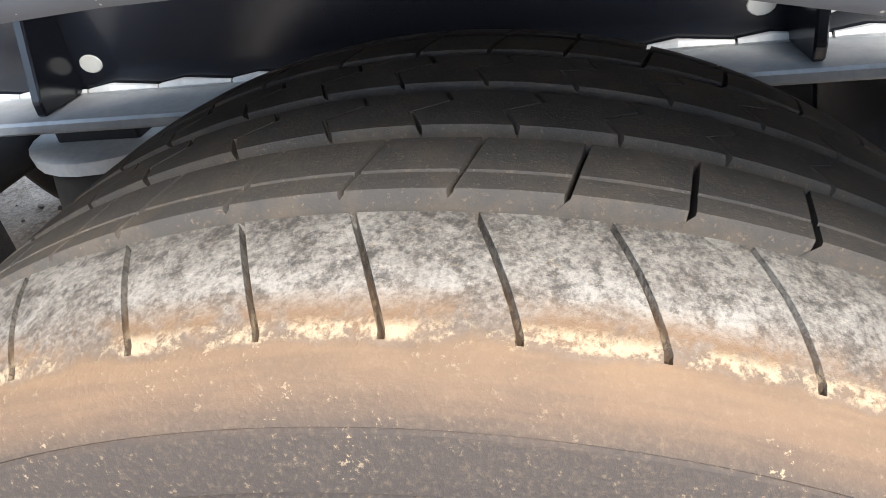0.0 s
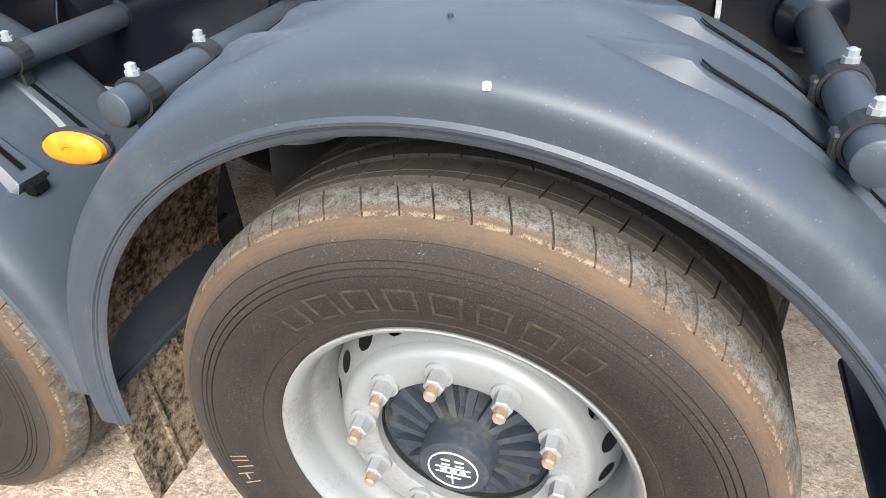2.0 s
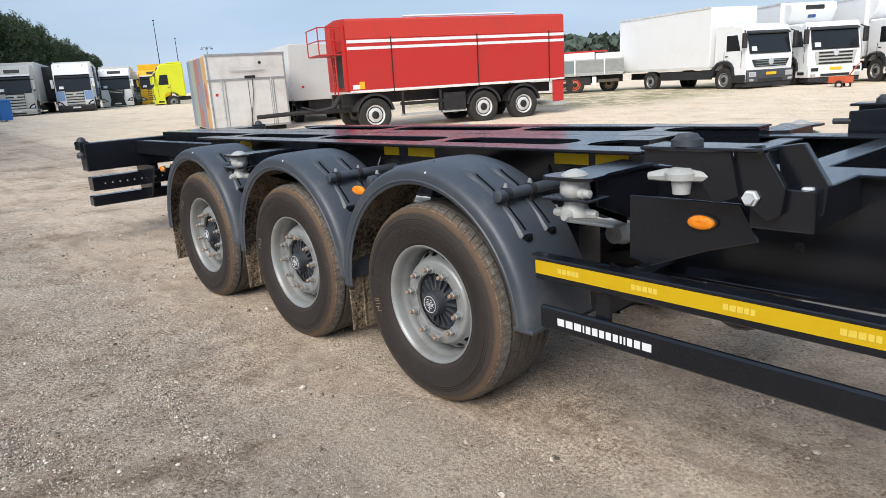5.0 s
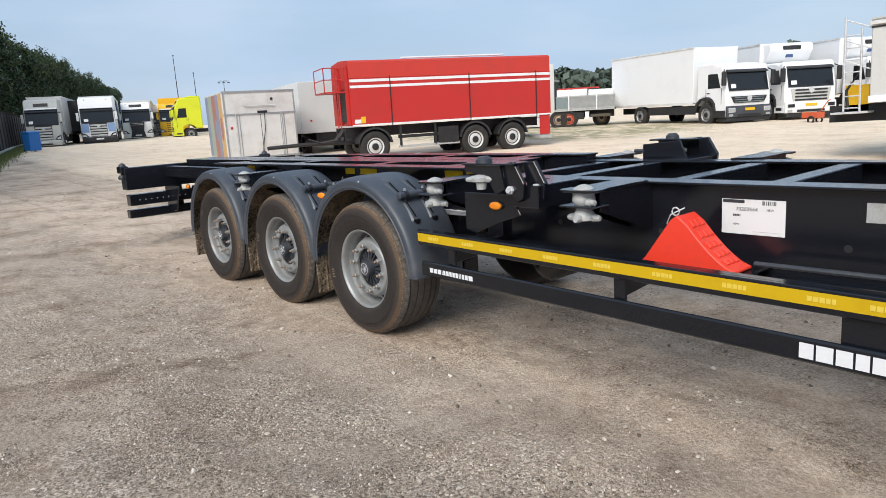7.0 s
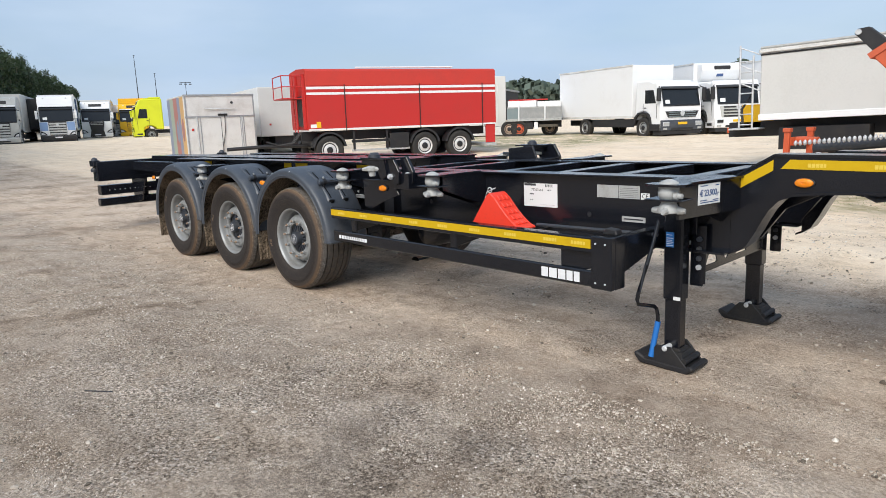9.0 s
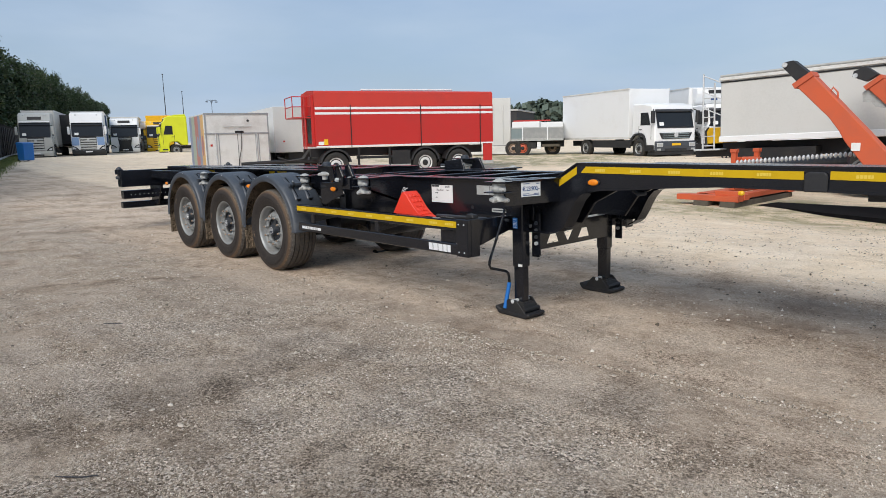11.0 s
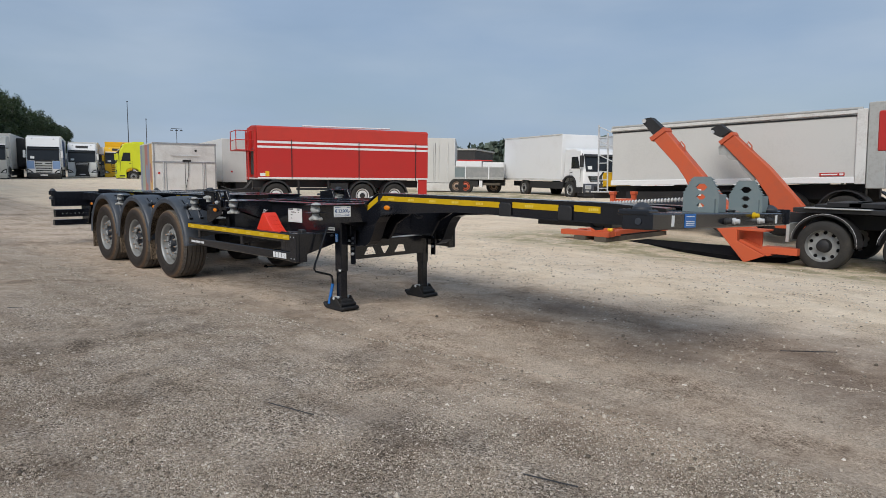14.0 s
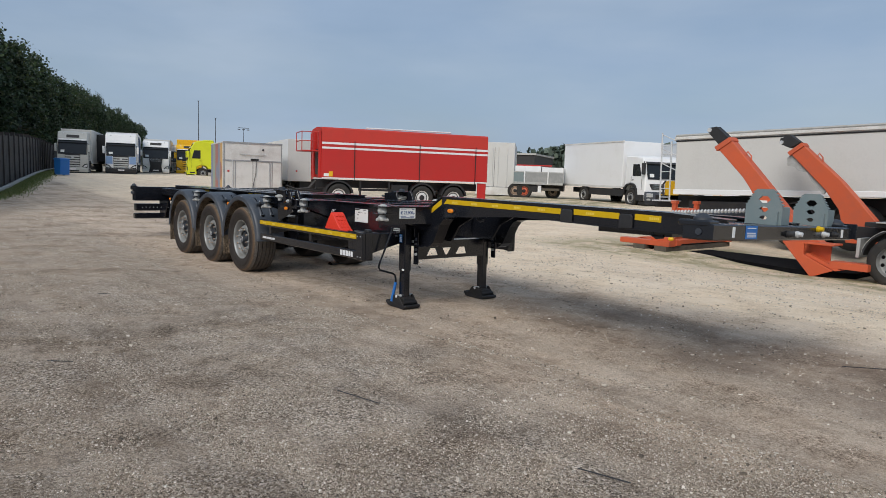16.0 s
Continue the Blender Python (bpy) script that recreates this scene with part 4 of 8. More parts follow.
# fenders
FEN = [(-0.0080, 0.5745), (-0.0090, 0.5795), (-0.0100, 0.5840), (-0.0160, 0.5872), (-0.0166, 0.5912), (-0.0125, 0.5962), (-0.0128, 0.606), (-0.0138, 0.618), (-0.0125, 0.628), (-0.0078, 0.6370), (0.004, 0.6455), (0.022, 0.652), (0.050, 0.657), (0.090, 0.660), (0.14, 0.6615), (0.27, 0.662), (0.37, 0.659), (0.392, 0.652)]


def arc_bm(profile, a0, a1, steps, thick):
    """A profile of (y, radius) swept round the y axis between two angles, given a thickness inwards."""
    bm = bmesh.new()
    rows = []
    for i in range(steps + 1):
        t = radians(a0 + (a1 - a0) * i / steps)
        rows.append([[bm.verts.new(((r - d) * math.cos(t), y + (0.004 if d else 0), (r - d) * math.sin(t))) for y, r in profile] for d in (0.0, thick)])
    k = len(profile)
    for p, q in zip(rows, rows[1:]):
        for j in range(k - 1):
            bm.faces.new((p[0][j], p[0][j + 1], q[0][j + 1], q[0][j]))
            bm.faces.new((p[1][j], q[1][j], q[1][j + 1], p[1][j + 1]))
        for j in (0, k - 1):
            bm.faces.new((p[0][j], q[0][j], q[1][j], p[1][j]))
    for p in (rows[0], rows[-1]):
        for j in range(k - 1):
            bm.faces.new((p[0][j], p[1][j], p[1][j + 1], p[0][j + 1]))
    bmesh.ops.recalc_face_normals(bm, faces=bm.faces)
    return bm


def pad_bm(y0, sign):
    """The raised, slotted pad that takes a clamp, lying on the fender's crown; sign: which slope it lies on."""
    bm = bmesh.new()
    stations = [(77.5, 0.001, 0.001), (72.0, 0.010, 0.014), (67.5, 0.020, 0.022), (65.8, 0.013, 0.022), (58, 0.010, 0.019), (50, 0.008, 0.017), (42, 0.011, 0.019), (36, 0.017, 0.026), (35.0, 0.001, 0.030)]
    rows = []
    for a, h, w in stations:
        t = radians(a if sign > 0 else 180 - a)
        row = []
        for dy, rr in ((-w - 0.016, 0.654), (-w, 0.658 + h), (w, 0.658 + h), (w + 0.016, 0.654)):
            row.append(bm.verts.new((rr * math.cos(t), y0 + dy, rr * math.sin(t))))
        rows.append(row)
    for p, q in zip(rows, rows[1:]):
        for j in range(3):
            bm.faces.new((p[j], p[j + 1], q[j + 1], q[j]))
    bm.faces.new(rows[0])
    bm.faces.new(rows[-1])
    bmesh.ops.recalc_face_normals(bm, faces=bm.faces)
    return bm


def slot_bm(y0, sign):
    bm = bmesh.new()
    prev = None
    for a, h in ((66.5, 0.0185), (65.3, 0.0150), (58, 0.0118), (50, 0.0100), (42, 0.0130), (37.5, 0.0175)):
        t = radians(a if sign > 0 else 180 - a)
        row = [bm.verts.new(((0.658 + h) * math.cos(t), y0 + d, (0.658 + h) * math.sin(t))) for d in (-0.0055, 0.0055)]
        if prev:
            bm.faces.new((prev[0], prev[1], row[1], row[0]))
        prev = row
    return bm


def build_fender(m, first=False):
    fen = part("fender", arc_bm(FEN, 4.0, 181.0, 72, 0.004), M_FENDER, TR, "dark grey plastic wheel fender", smooth=40, at=m)
    inner = [(y + 0.008, r - 0.008) for y, r in FEN[5:]]
    part("fender_lining", arc_bm(inner, 5.0, 180.0, 48, 0.004), M_MUD, fen, "mud-caked underside of the fender", smooth=40)
    foot = box(0.566, 0.664, -0.012, 0.385, 0.028, 0.046)
    part("fender_foot", foot, M_FENDER, fen)
    for sign in (1, -1):
        for y0 in (0.115, 0.265):
            part("clamp_pad", pad_bm(y0, sign), M_FENDER, fen, smooth=40)
            part("pad_slot", slot_bm(y0, sign), M_SLOT, fen, "black slot in the pad")
            a = radians(35.0 if sign > 0 else 145.0)
            part("pad_pocket", box(0.668 * math.cos(a) - 0.012, 0.668 * math.cos(a) + 0.012, y0 - 0.018, y0 + 0.018, 0.668 * math.sin(a) - 0.014, 0.668 * math.sin(a) + 0.008), M_SLOT, fen)
    flap = box(-0.640, -0.630, 0.015, 0.375, -0.285, 0.03)
    for yy in (0.10, 0.20, 0.30):
        bm_box(flap, -0.630, -0.622, yy - 0.004, yy + 0.004, -0.28, 0.0)
    part("mud_flap", flap, M_MUD, fen, "mud-splashed ribbed rubber flap")
    for x, y in ((0.0836, -0.0085), (0.016, 0.105), (0.25, 0.33)):
        rr, rad = (0.6365, 0.0048) if y < 0.0 else (0.6615, 0.0035)
        rv = lathe([(-0.004, rad), (0.002, rad * 0.92), (0.003, rad * 0.5), (0.003, 0.0)], 8, "z", (x, y, math.sqrt(rr * rr - x * x)))
        part("rivet", rv, M_WHITE_PRINT if y < 0 else M_HUB, fen, "small rivet")
    return fen


fender0 = build_fender(Matrix.Translation((0, 0, HUB_Z)))
for i, ax in enumerate(AXLES):
    at = TR_INV @ Matrix.Translation((ax, STANCE[ax][0], HUB_Z + STANCE[ax][1]))
    if i:
        copy_part(fender0, at)
    else:
        fender0.matrix_local = at
    copy_part(fender0, mirror(at))

# tubes that carry the fenders, with their clamps


def build_tube(ax, sign):
    t = radians(51.5 if sign > 0 else 128.5)
    x, z = 0.697 * math.cos(t), 0.697 * math.sin(t)
    rod = part("fender_tube", lathe([(0.062, 0.0), (0.062, 0.022), (0.064, 0.0245), (0.10, 0.0245), (0.555, 0.0245)], 20), M_FENDER, TR, "dark steel fender tube", smooth=40, at=TR_INV @ Matrix.Translation((ax + x, STANCE[ax][0], HUB_Z + STANCE[ax][1] + z)))
    part("root_flange", lathe([(0.530, 0.026), (0.543, 0.050), (0.556, 0.052)], 20), M_BLACK, rod, smooth=40)
    for y0 in (0.115, 0.265):
        c = lathe([(y0 - 0.014, 0.0255), (y0 - 0.014, 0.0300), (y0 + 0.014, 0.0300), (y0 + 0.014, 0.0255)], 18, closed=True)
        bm_box(c, -0.012, 0.012, y0 - 0.012, y0 + 0.012, -0.052, -0.024, 0.003)
        bm_box(c, -0.036, -0.024, y0 - 0.012, y0 + 0.012, -0.045, 0.01, 0.003)
        part("clamp", c, M_PLASTIC, rod, "black pipe clamp")
        nb = lathe([(0.028, 0.010), (0.036, 0.010), (0.036, 0.0075), (0.044, 0.0075), (0.046, 0.003), (0.046, 0)], 8, "z", (0, y0, 0))
        part("clamp_bolt", nb, M_LEDGE, rod, "zinc clamp bolt")
    return rod


for ax in AXLES:
    for sign in (1, -1):
        r0 = build_tube(ax, sign)
        copy_part(r0, mirror(r0.matrix_local))


def build_side_lamp(m, size=1.0):
    """An orange oval side lamp; it faces -y."""
    bm = bmesh.new()
    bm_lathe(bm, [(0.0, 0.050), (-0.010, 0.050), (-0.012, 0.047)], 20)
    for v in bm.verts:
        v.co.z *= 0.52
    body = part("side_lamp", bm, M_PLASTIC, TR, "orange oval side marker lamp", smooth=30, at=m)
    lens = bmesh.new()
    bm_lathe(lens, [(-0.011, 0.045), (-0.020, 0.042), (-0.024, 0.030), (-0.0245, 0.012), (-0.022, 0.011), (-0.022, 0.0)], 20)
    for v in lens.verts:
        v.co.z *= 0.52
    part("lamp_lens", lens, M_ORANGE_LAMP, body, "clear orange lens", smooth=50)
    return body


build_side_lamp(Matrix.Translation((-0.492, 0.056, 0.978)) @ pose(0, 0, 0, -4, 6, 10))
build_side_lamp(Matrix.Translation((1.285, 0.115, 0.994)))
build_side_lamp(Matrix.Translation((4.225, 0.462, 1.107)))
build_side_lamp(mirror(Matrix.Translation((-0.492, 0.056, 0.978))))
build_side_lamp(Matrix.Translation((-3.42, 0.12, 0.94)))

# main beams: web, top and bottom flange
TOP, TOPF = 1.165, 1.118          # over the wheels, and ahead of them


BOGIE = 0.86                       # behind this the web stands further in, on a bare flange


def web_bm():
    bm = bmesh.new()
    bm_box(bm, BOGIE, 3.86, 0.462, 0.474, 0.715, TOPF - 0.012)
    bm_box(bm, BOGIE - 0.012, BOGIE + 0.001, 0.462, 0.574, 0.715, TOP - 0.012)
    bm_box(bm, -3.42, BOGIE - 0.011, 0.560, 0.572, 0.850, TOP - 0.012)
    return bm


for flip in (False, True):
    at = mirror(Matrix()) if flip else Matrix()
    beam = part("main_beam", web_bm(), M_BLACK, TR, "black welded main beam", at=at)
    part("top_flange", box(-3.42, BOGIE, 0.430, 0.590, TOP - 0.012, TOP, 0.003), M_BLACK, beam)
    part("top_flange", box(BOGIE + 0.001, 3.86, 0.418, 0.572, TOPF - 0.012, TOPF, 0.003), M_BLACK, beam)
    part("lower_flange", box(BOGIE, 3.86, 0.395, 0.545, 0.700, 0.715, 0.003), M_BLACK, beam)
    ledge = part("bottom_flange", box(-3.42, 0.72, 0.470, 0.640, 0.836, 0.850, 0.003), M_LEDGE, beam, "bare pale flange along the foot of the web")
    for k in range(34):
        x = -2.2 + 0.088 * k
        part("weld_bead", tube([(x, 0.554, 0.852), (x + 0.03, 0.552, 0.854), (x + 0.085, 0.554, 0.852)], [0.004, 0.007, 0.003], 6), M_GALV, beam)
    for x in (1.02, 3.5):
        part("stiffener", box(x - 0.005, x + 0.005, 0.420, 0.462, 0.716, TOPF - 0.013, 0.0), M_BLACK, beam)
    for x in (-2.30, -1.78, -0.98, -0.455, 0.315):
        part("gusset", prism([(0.560, 0.851), (0.484, 0.851), (0.484, 0.866), (0.530, 1.02), (0.560, 1.08)], x - 0.006, x + 0.006, "x", 0.002), M_BLACK, beam)
    for x, z in ((-0.430, 0.882), (0.283, 0.885), (0.345, 0.882), (-1.74, 0.882)):
        g = bm_lathe(bmesh.new(), [(0.5598, 0.014), (0.5585, 0.013), (0.5585, 0.0)], 14, "y", (0, 0, 0))
        for v in g.verts:
            v.co.z *= 0.75
        part("web_grommet", g, M_GREYPAINT, beam, at=Matrix.Translation((x, 0, z)))
    for x in (1.45, 2.1, 2.95):
        part("web_hole_plug", lathe([(0.4615, 0.017), (0.4595, 0.016), (0.4595, 0.0)], 12, "y", (x, 0, 0.86)), M_DARK, beam)

# telescoping middle beam: two boxes side by side with a seam
for y0, y1 in ((0.845, 1.037), (1.043, 1.235)):
    part("sliding_beam", prism([(-5.38, TOP - 0.002), (0.66, TOP - 0.002), (0.52, TOP - 0.24), (-5.38, TOP - 0.24)], y0, y1), M_BLACK, TR, "black sliding middle beam")

# cross members between the main beams
for x in (-3.1, -1.84, -0.55, 0.40):
    for y0, y1 in ((0.580, 0.844), (1.236, 1.500)):
        o = [(x - 0.14, y0), (x - 0.075, y0 + 0.05), (x - 0.055, y0 + 0.10), (x - 0.055, y1 - 0.10), (x - 0.075, y1 - 0.05), (x - 0.14, y1), (x + 0.14, y1), (x + 0.075, y1 - 0.05), (x + 0.055, y1 - 0.10), (x + 0.055, y0 + 0.10), (x + 0.075, y0 + 0.05), (x + 0.14, y0)]
        cm = prism(o, TOP - 0.014, TOP - 0.002, "z", 0.0)
        bm_box(cm, x - 0.05, x + 0.05, y0, y1, TOP - 0.20, TOP - 0.014)
        part("cross_member", cm, M_BLACK, TR)
for x in (1.02, 1.42, 2.12, 2.62, 3.10, 3.58):
    part("cross_member", box(x - 0.05, x + 0.05, 0.574, 1.506, TOPF - 0.15, TOPF - 0.006), M_BLACK, TR)

# twist locks on outriggers


def build_lock(x, z_top, y=0.03, half=0.085):
    """An outrigger arm from the main beam with a container lock at its end, on the camera's side."""
    arm = prism([(x - half, 0.462), (x - half, y + 0.07), (x - 0.105, y + 0.025), (x - 0.105, y - 0.045), (x - 0.07, y - 0.07), (x + 0.07, y - 0.07), (x + 0.105, y - 0.045), (x + 0.105, y + 0.025), (x + half, y + 0.07), (x + half, 0.404)], z_top - 0.012, z_top, "z", 0.0)
    for xs in (x - half + 0.015, x + half - 0.015):
        bm_prism(arm, [(0.462, z_top - 0.26), (y + 0.03, z_top - 0.11), (y + 0.03, z_top - 0.012), (0.462, z_top - 0.012)], xs - 0.005, xs + 0.005, "x")
    bm_box(arm, x - half + 0.02, x + half - 0.02, y + 0.058, y + 0.07, z_top - 0.12, z_top - 0.012)
    ar = part("outrigger", arm, M_BLACK, TR, "black outrigger arm for a container lock")
    lk = bmesh.new()
    bm_lathe(lk, [(0.0, 0.048), (0.005, 0.046), (0.016, 0.026), (0.021, 0.011), (0.022, 0.0)], 18, "z", (x, y, z_top))
    part("lock_cone", lk, M_GREYPAINT, ar, "pale grey lock cone", smooth=40)
    part("lock_seat", box(x - 0.10, x + 0.10, y - 0.065, y + 0.06, z_top - 0.084, z_top - 0.075, 0.003), M_BLACK, ar)
    hs = bmesh.new()
    bm_lathe(hs, [(-0.010, 0.048), (-0.014, 0.052), (-0.036, 0.051), (-0.040, 0.054), (-0.062, 0.053), (-0.074, 0.042), (-0.09, 0.034)], 22, "z", (x, y, z_top))
    bm_lathe(hs, [(0.0, 0.020), (0.018, 0.0195), (0.020, 0.015), (0.04, 0.014), (0.043, 0.0)], 12, "x", (x + 0.045, y - 0.03, z_top - 0.058))
    part("lock_housing", hs, M_GREYPAINT, ar, "pale grey lock housing", smooth=40)
    nt = bmesh.new()
    bm_lathe(nt, [(-0.086, 0.038), (-0.100, 0.038), (-0.112, 0.046), (-0.130, 0.054), (-0.144, 0.054), (-0.149, 0.040), (-0.149, 0.0)], 20, "z", (x, y, z_top))
    for a in (0, 90, 180, 270):
        c, s = math.cos(radians(a + 8)), math.sin(radians(a + 8))
        bm_tube(nt, [(x + 0.045 * c, y + 0.045 * s, z_top - 0.134), (x + 0.074 * c, y + 0.074 * s, z_top - 0.136), (x + 0.084 * c, y + 0.084 * s, z_top - 0.136)], [0.020, 0.016, 0.012], 8)
    part("lock_nut", nt, M_GREYPAINT, ar, "pale grey winged lock nut", smooth=40)
    return ar


for x, zt, y, half in ((-1.775, 1.122, 0.03, 0.085), (0.852, 1.130, 0.036, 0.085), (1.976, 1.128, -0.006, 0.085), (3.771, 1.137, -0.071, 0.055)):
    a0 = build_lock(x, zt, y, half)
    copy_part(a0, mirror(Matrix()))

# folding lock brackets on the middle of the chassis


def build_bracket():
    br = part("folding_lock_bracket", prism([(1.13, 1.235), (1.40, 1.237), (1.43, 1.10), (1.36, 1.07), (1.30, 1.17), (1.13, 1.19)], 0.03, 0.045, "y", 0.0), M_BLACK, TR, "black folding bracket for a container lock")
    part("bracket_plate", prism([(1.40, 1.235), (1.48, 1.245), (1.55, 1.13), (1.54, 1.05), (1.50, 1.03), (1.42, 1.09)], 0.050, 0.075, "y"), M_BLACK, br)
    part("bracket_plate", prism([(1.50, 1.235), (1.57, 1.245), (1.64, 1.13), (1.63, 1.05), (1.59, 1.03), (1.52, 1.09)], 0.11, 0.14, "y"), M_BLACK, br)
    part("bracket_top", box(1.12, 1.50, 0.015, 0.16, 1.226, 1.238), M_BLACK, br)
    part("bracket_arm", box(1.44, 1.62, 0.08, 0.46, 1.00, 1.12), M_BLACK, br)
    lk = lathe([(0.0, 0.048), (0.020, 0.046), (0.024, 0.038), (0.036, 0.030), (0.038, 0.0)], 14, "z", (1.255, 0.06, 1.238))
    part("lock_cone", lk, M_HUB, br, "dark lock cone", smooth=40)
    nt = lathe([(-0.06, 0.028), (-0.075, 0.050), (-0.095, 0.048), (-0.10, 0.03), (-0.14, 0.026), (-0.14, 0.0)], 16, "z", (1.255, 0.03, 1.235))
    bm_tube(nt, [(1.150, 0.02, 1.145), (1.20, 0.03, 1.150), (1.31, 0.04, 1.152), (1.360, 0.05, 1.150)], [0.012, 0.020, 0.020, 0.012], 8)
    part("lock_nut", nt, M_GREYPAINT, br, "pale grey winged lock nut", smooth=40)
    for x, y, z in ((1.46, 0.050, 1.095), (1.59, 0.110, 1.105)):
        part("bracket_bolt", lathe([(0.0, 0.024), (-0.014, 0.024), (-0.016, 0.018), (-0.028, 0.016), (-0.028, 0.0)], 6, "y", (x, y, z)), M_GALV, br, "zinc hexagon bolt")
    return br


b0 = build_bracket()
far_bracket = copy_part(b0, mirror(Matrix()))
part("bracket_block", prism([(1.17, 1.10), (1.17, 1.212), (1.46, 1.236), (1.52, 1.10)], 0.30, 0.32), M_BLACK, far_bracket)
part("bracket_pin", tube([(1.10, 0.31, 1.165), (1.18, 0.31, 1.165)], 0.014, 8), M_HUB, far_bracket)

# reflective strips on the beam's web
for x0, x1 in ((-2.86, -2.66), (-0.935, -0.795), (-0.71, -0.48), (0.347, 0.533), (0.570, 0.735)):
    part("reflective_strip", box(x0, x1, 0.5570, 0.5597, 1.083, 1.131, 0.0), M_YELLOW, TR, "yellow reflective strip on the beam")

# goose neck: its web carries on from the main beam's
NECK = [(3.862, 1.118), (4.075, 1.239), (6.65, 1.212), (7.13, 1.186), (7.13, 1.080), (6.26, 1.086), (5.60, 1.106), (5.16, 1.110), (4.76, 1.090), (4.53, 1.072), (4.31, 1.062), (4.174, 1.048), (4.11, 1.024), (4.06, 0.968), (4.022, 0.900), (3.997, 0.846), (3.951, 0.767), (3.90, 0.730), (3.862, 0.714)]


def neck_top(x):
    return 1.239 - (x - 4.075) * 0.0105


for flip in (False, True):
    at = Matrix.Translation((0, 0, -0.045)) @ mirror(Matrix()) if flip else Matrix()
    nk = part("neck_beam", prism(NECK, 0.462, 0.476, "y", 0.0), M_BLACK, TR, "black goose neck side beam", at=at)
    fl = bmesh.new()
    for (x0, z0), (x1, z1) in zip(NECK[0:3], NECK[1:4]):
        bm_prism(fl, [(x0, z0), (x1, z1), (x1, z1 + 0.012), (x0, z0 + 0.012)], 0.450, 0.590)
    part("top_flange", fl, M_BLACK, nk)
    ft = bmesh.new()
    for (x0, z0), (x1, z1) in zip(NECK[4:18], NECK[5:19]):
        bm_prism(ft, [(x0, z0), (x1, z1), (x1, z1 - 0.013), (x0, z0 - 0.013)], 0.450, 0.590)
    part("bottom_flange", ft, M_BLACK, nk)
    part("reflective_strip", prism([(3.905, 1.068), (4.071, 1.166), (4.070, 1.221), (3.904, 1.123)], 0.4585, 0.4615, "y", 0.0), M_YELLOW, nk, "sloping yellow reflective strip")
    for x0, x1 in ((4.107, 5.660), (5.798, 6.250), (6.392, 6.620)):
        lead = 0.044 if x0 < 4.2 else 0.0
        part("reflective_strip", prism([(x0, neck_top(x0) - 0.063), (x1, neck_top(x1) - 0.068), (x1, neck_top(x1) - 0.020), (x0 + lead, neck_top(x0) - 0.016)], 0.4585, 0.4615, "y", 0.0), M_YELLOW, nk, "yellow reflective strip on the neck")
        if not flip:
            xx = x0 + 0.17
            while xx < x1 - 0.03:
                mark_bars("strip_print", (0.72, 0.82, 0.78, 0.62, 0.58), 0.020, M_YELLOW_PALE, nk, pose(xx, 0.4580, neck_top(xx) - 0.043, 90, 0, 0))
                xx += 0.29
    for x in (5.728, 6.318):
        clip = prism([(x - 0.062, neck_top(x) - 0.135), (x - 0.062, neck_top(x) - 0.040), (x - 0.045, neck_top(x) - 0.022), (x + 0.045, neck_top(x) - 0.022), (x + 0.062, neck_top(x) - 0.040), (x + 0.062, neck_top(x) - 0.135)], 0.440, 0.4618, "y", 0.006)
        part("neck_clip", clip, M_PLASTIC, nk)
part("neck_deck", prism([(4.09, 1.190), (7.13, 1.138), (7.13, 1.126), (4.09, 1.178)], 0.592, 1.488, "y", 0.0), M_BLACK, TR)
for x in (4.6, 5.4, 6.2, 6.9):
    part("cross_member", box(x - 0.05, x + 0.05, 0.478, 1.602, neck_top(x) - 0.13, neck_top(x) - 0.068), M_BLACK, TR)
# curved gusset plates below the neck
for y in (0.72, 1.33):
    part("neck_gusset", prism([(3.6, 0.76), (3.93, 0.76), (4.05, 0.93), (4.25, 1.03), (4.25, 1.10), (3.6, 1.10)], y, y + 0.03), M_BLACK, TR)
part("crank_shaft", tube([(3.64, 0.42, 0.745), (3.64, 1.46, 0.745)], 0.013, 8), M_GALV, TR, "thin pale shaft between the landing legs")
for x, dz in ((4.46, 0.0), (6.45, 0.0)):
    hk = bmesh.new()
    bm_tube(hk, [(x, 0.60, 1.09 + dz), (x + 0.01, 0.60, 1.04 + dz), (x + 0.05, 0.60, 1.02 + dz), (x + 0.11, 0.60, 1.03 + dz)], 0.014, 8)
    part("cable_hook", hk, M_HUB, TR)

# front bolster with container stops and couplings
FX0, FX1, FZ0, FZ1 = 7.13, 7.335, 1.072, 1.174
fb = part("front_bolster", box(FX0, FX1, -0.125, 2.16, FZ0, FZ1, 0.008), M_BLACK, TR, "black front cross beam of the chassis", at=Matrix.Translation((0, 0.46, 1.12)) @ Matrix.Rotation(radians(-1.9), 4, "X") @ Matrix.Translation((0, -0.46, -1.12)))
part("stop_base", box(6.93, FX0, 0.42, 2.10, FZ1 - 0.06, FZ1 - 0.004), M_BLACK, fb)
for y in (-0.055, 2.11):
    part("bolster_head", box(FX0 - 0.03, FX0 + 0.18, y - 0.075, y + 0.06, FZ1 - 0.02, FZ1 + 0.020, 0.01), M_BLACK, fb)
    part("end_plug", lathe([(-0.129, 0.022), (-0.135, 0.020), (-0.135, 0.0)], 14, "y", (7.245, 0, FZ0 + 0.05)), M_HUB, fb) if y < 0 else None
    part("lock_pin", lathe([(0.0, 0.058), (0.014, 0.056), (0.040, 0.024), (0.044, 0.0)], 14, "z", (7.226, y, FZ1 + 0.020)), M_HUB, fb, smooth=40)


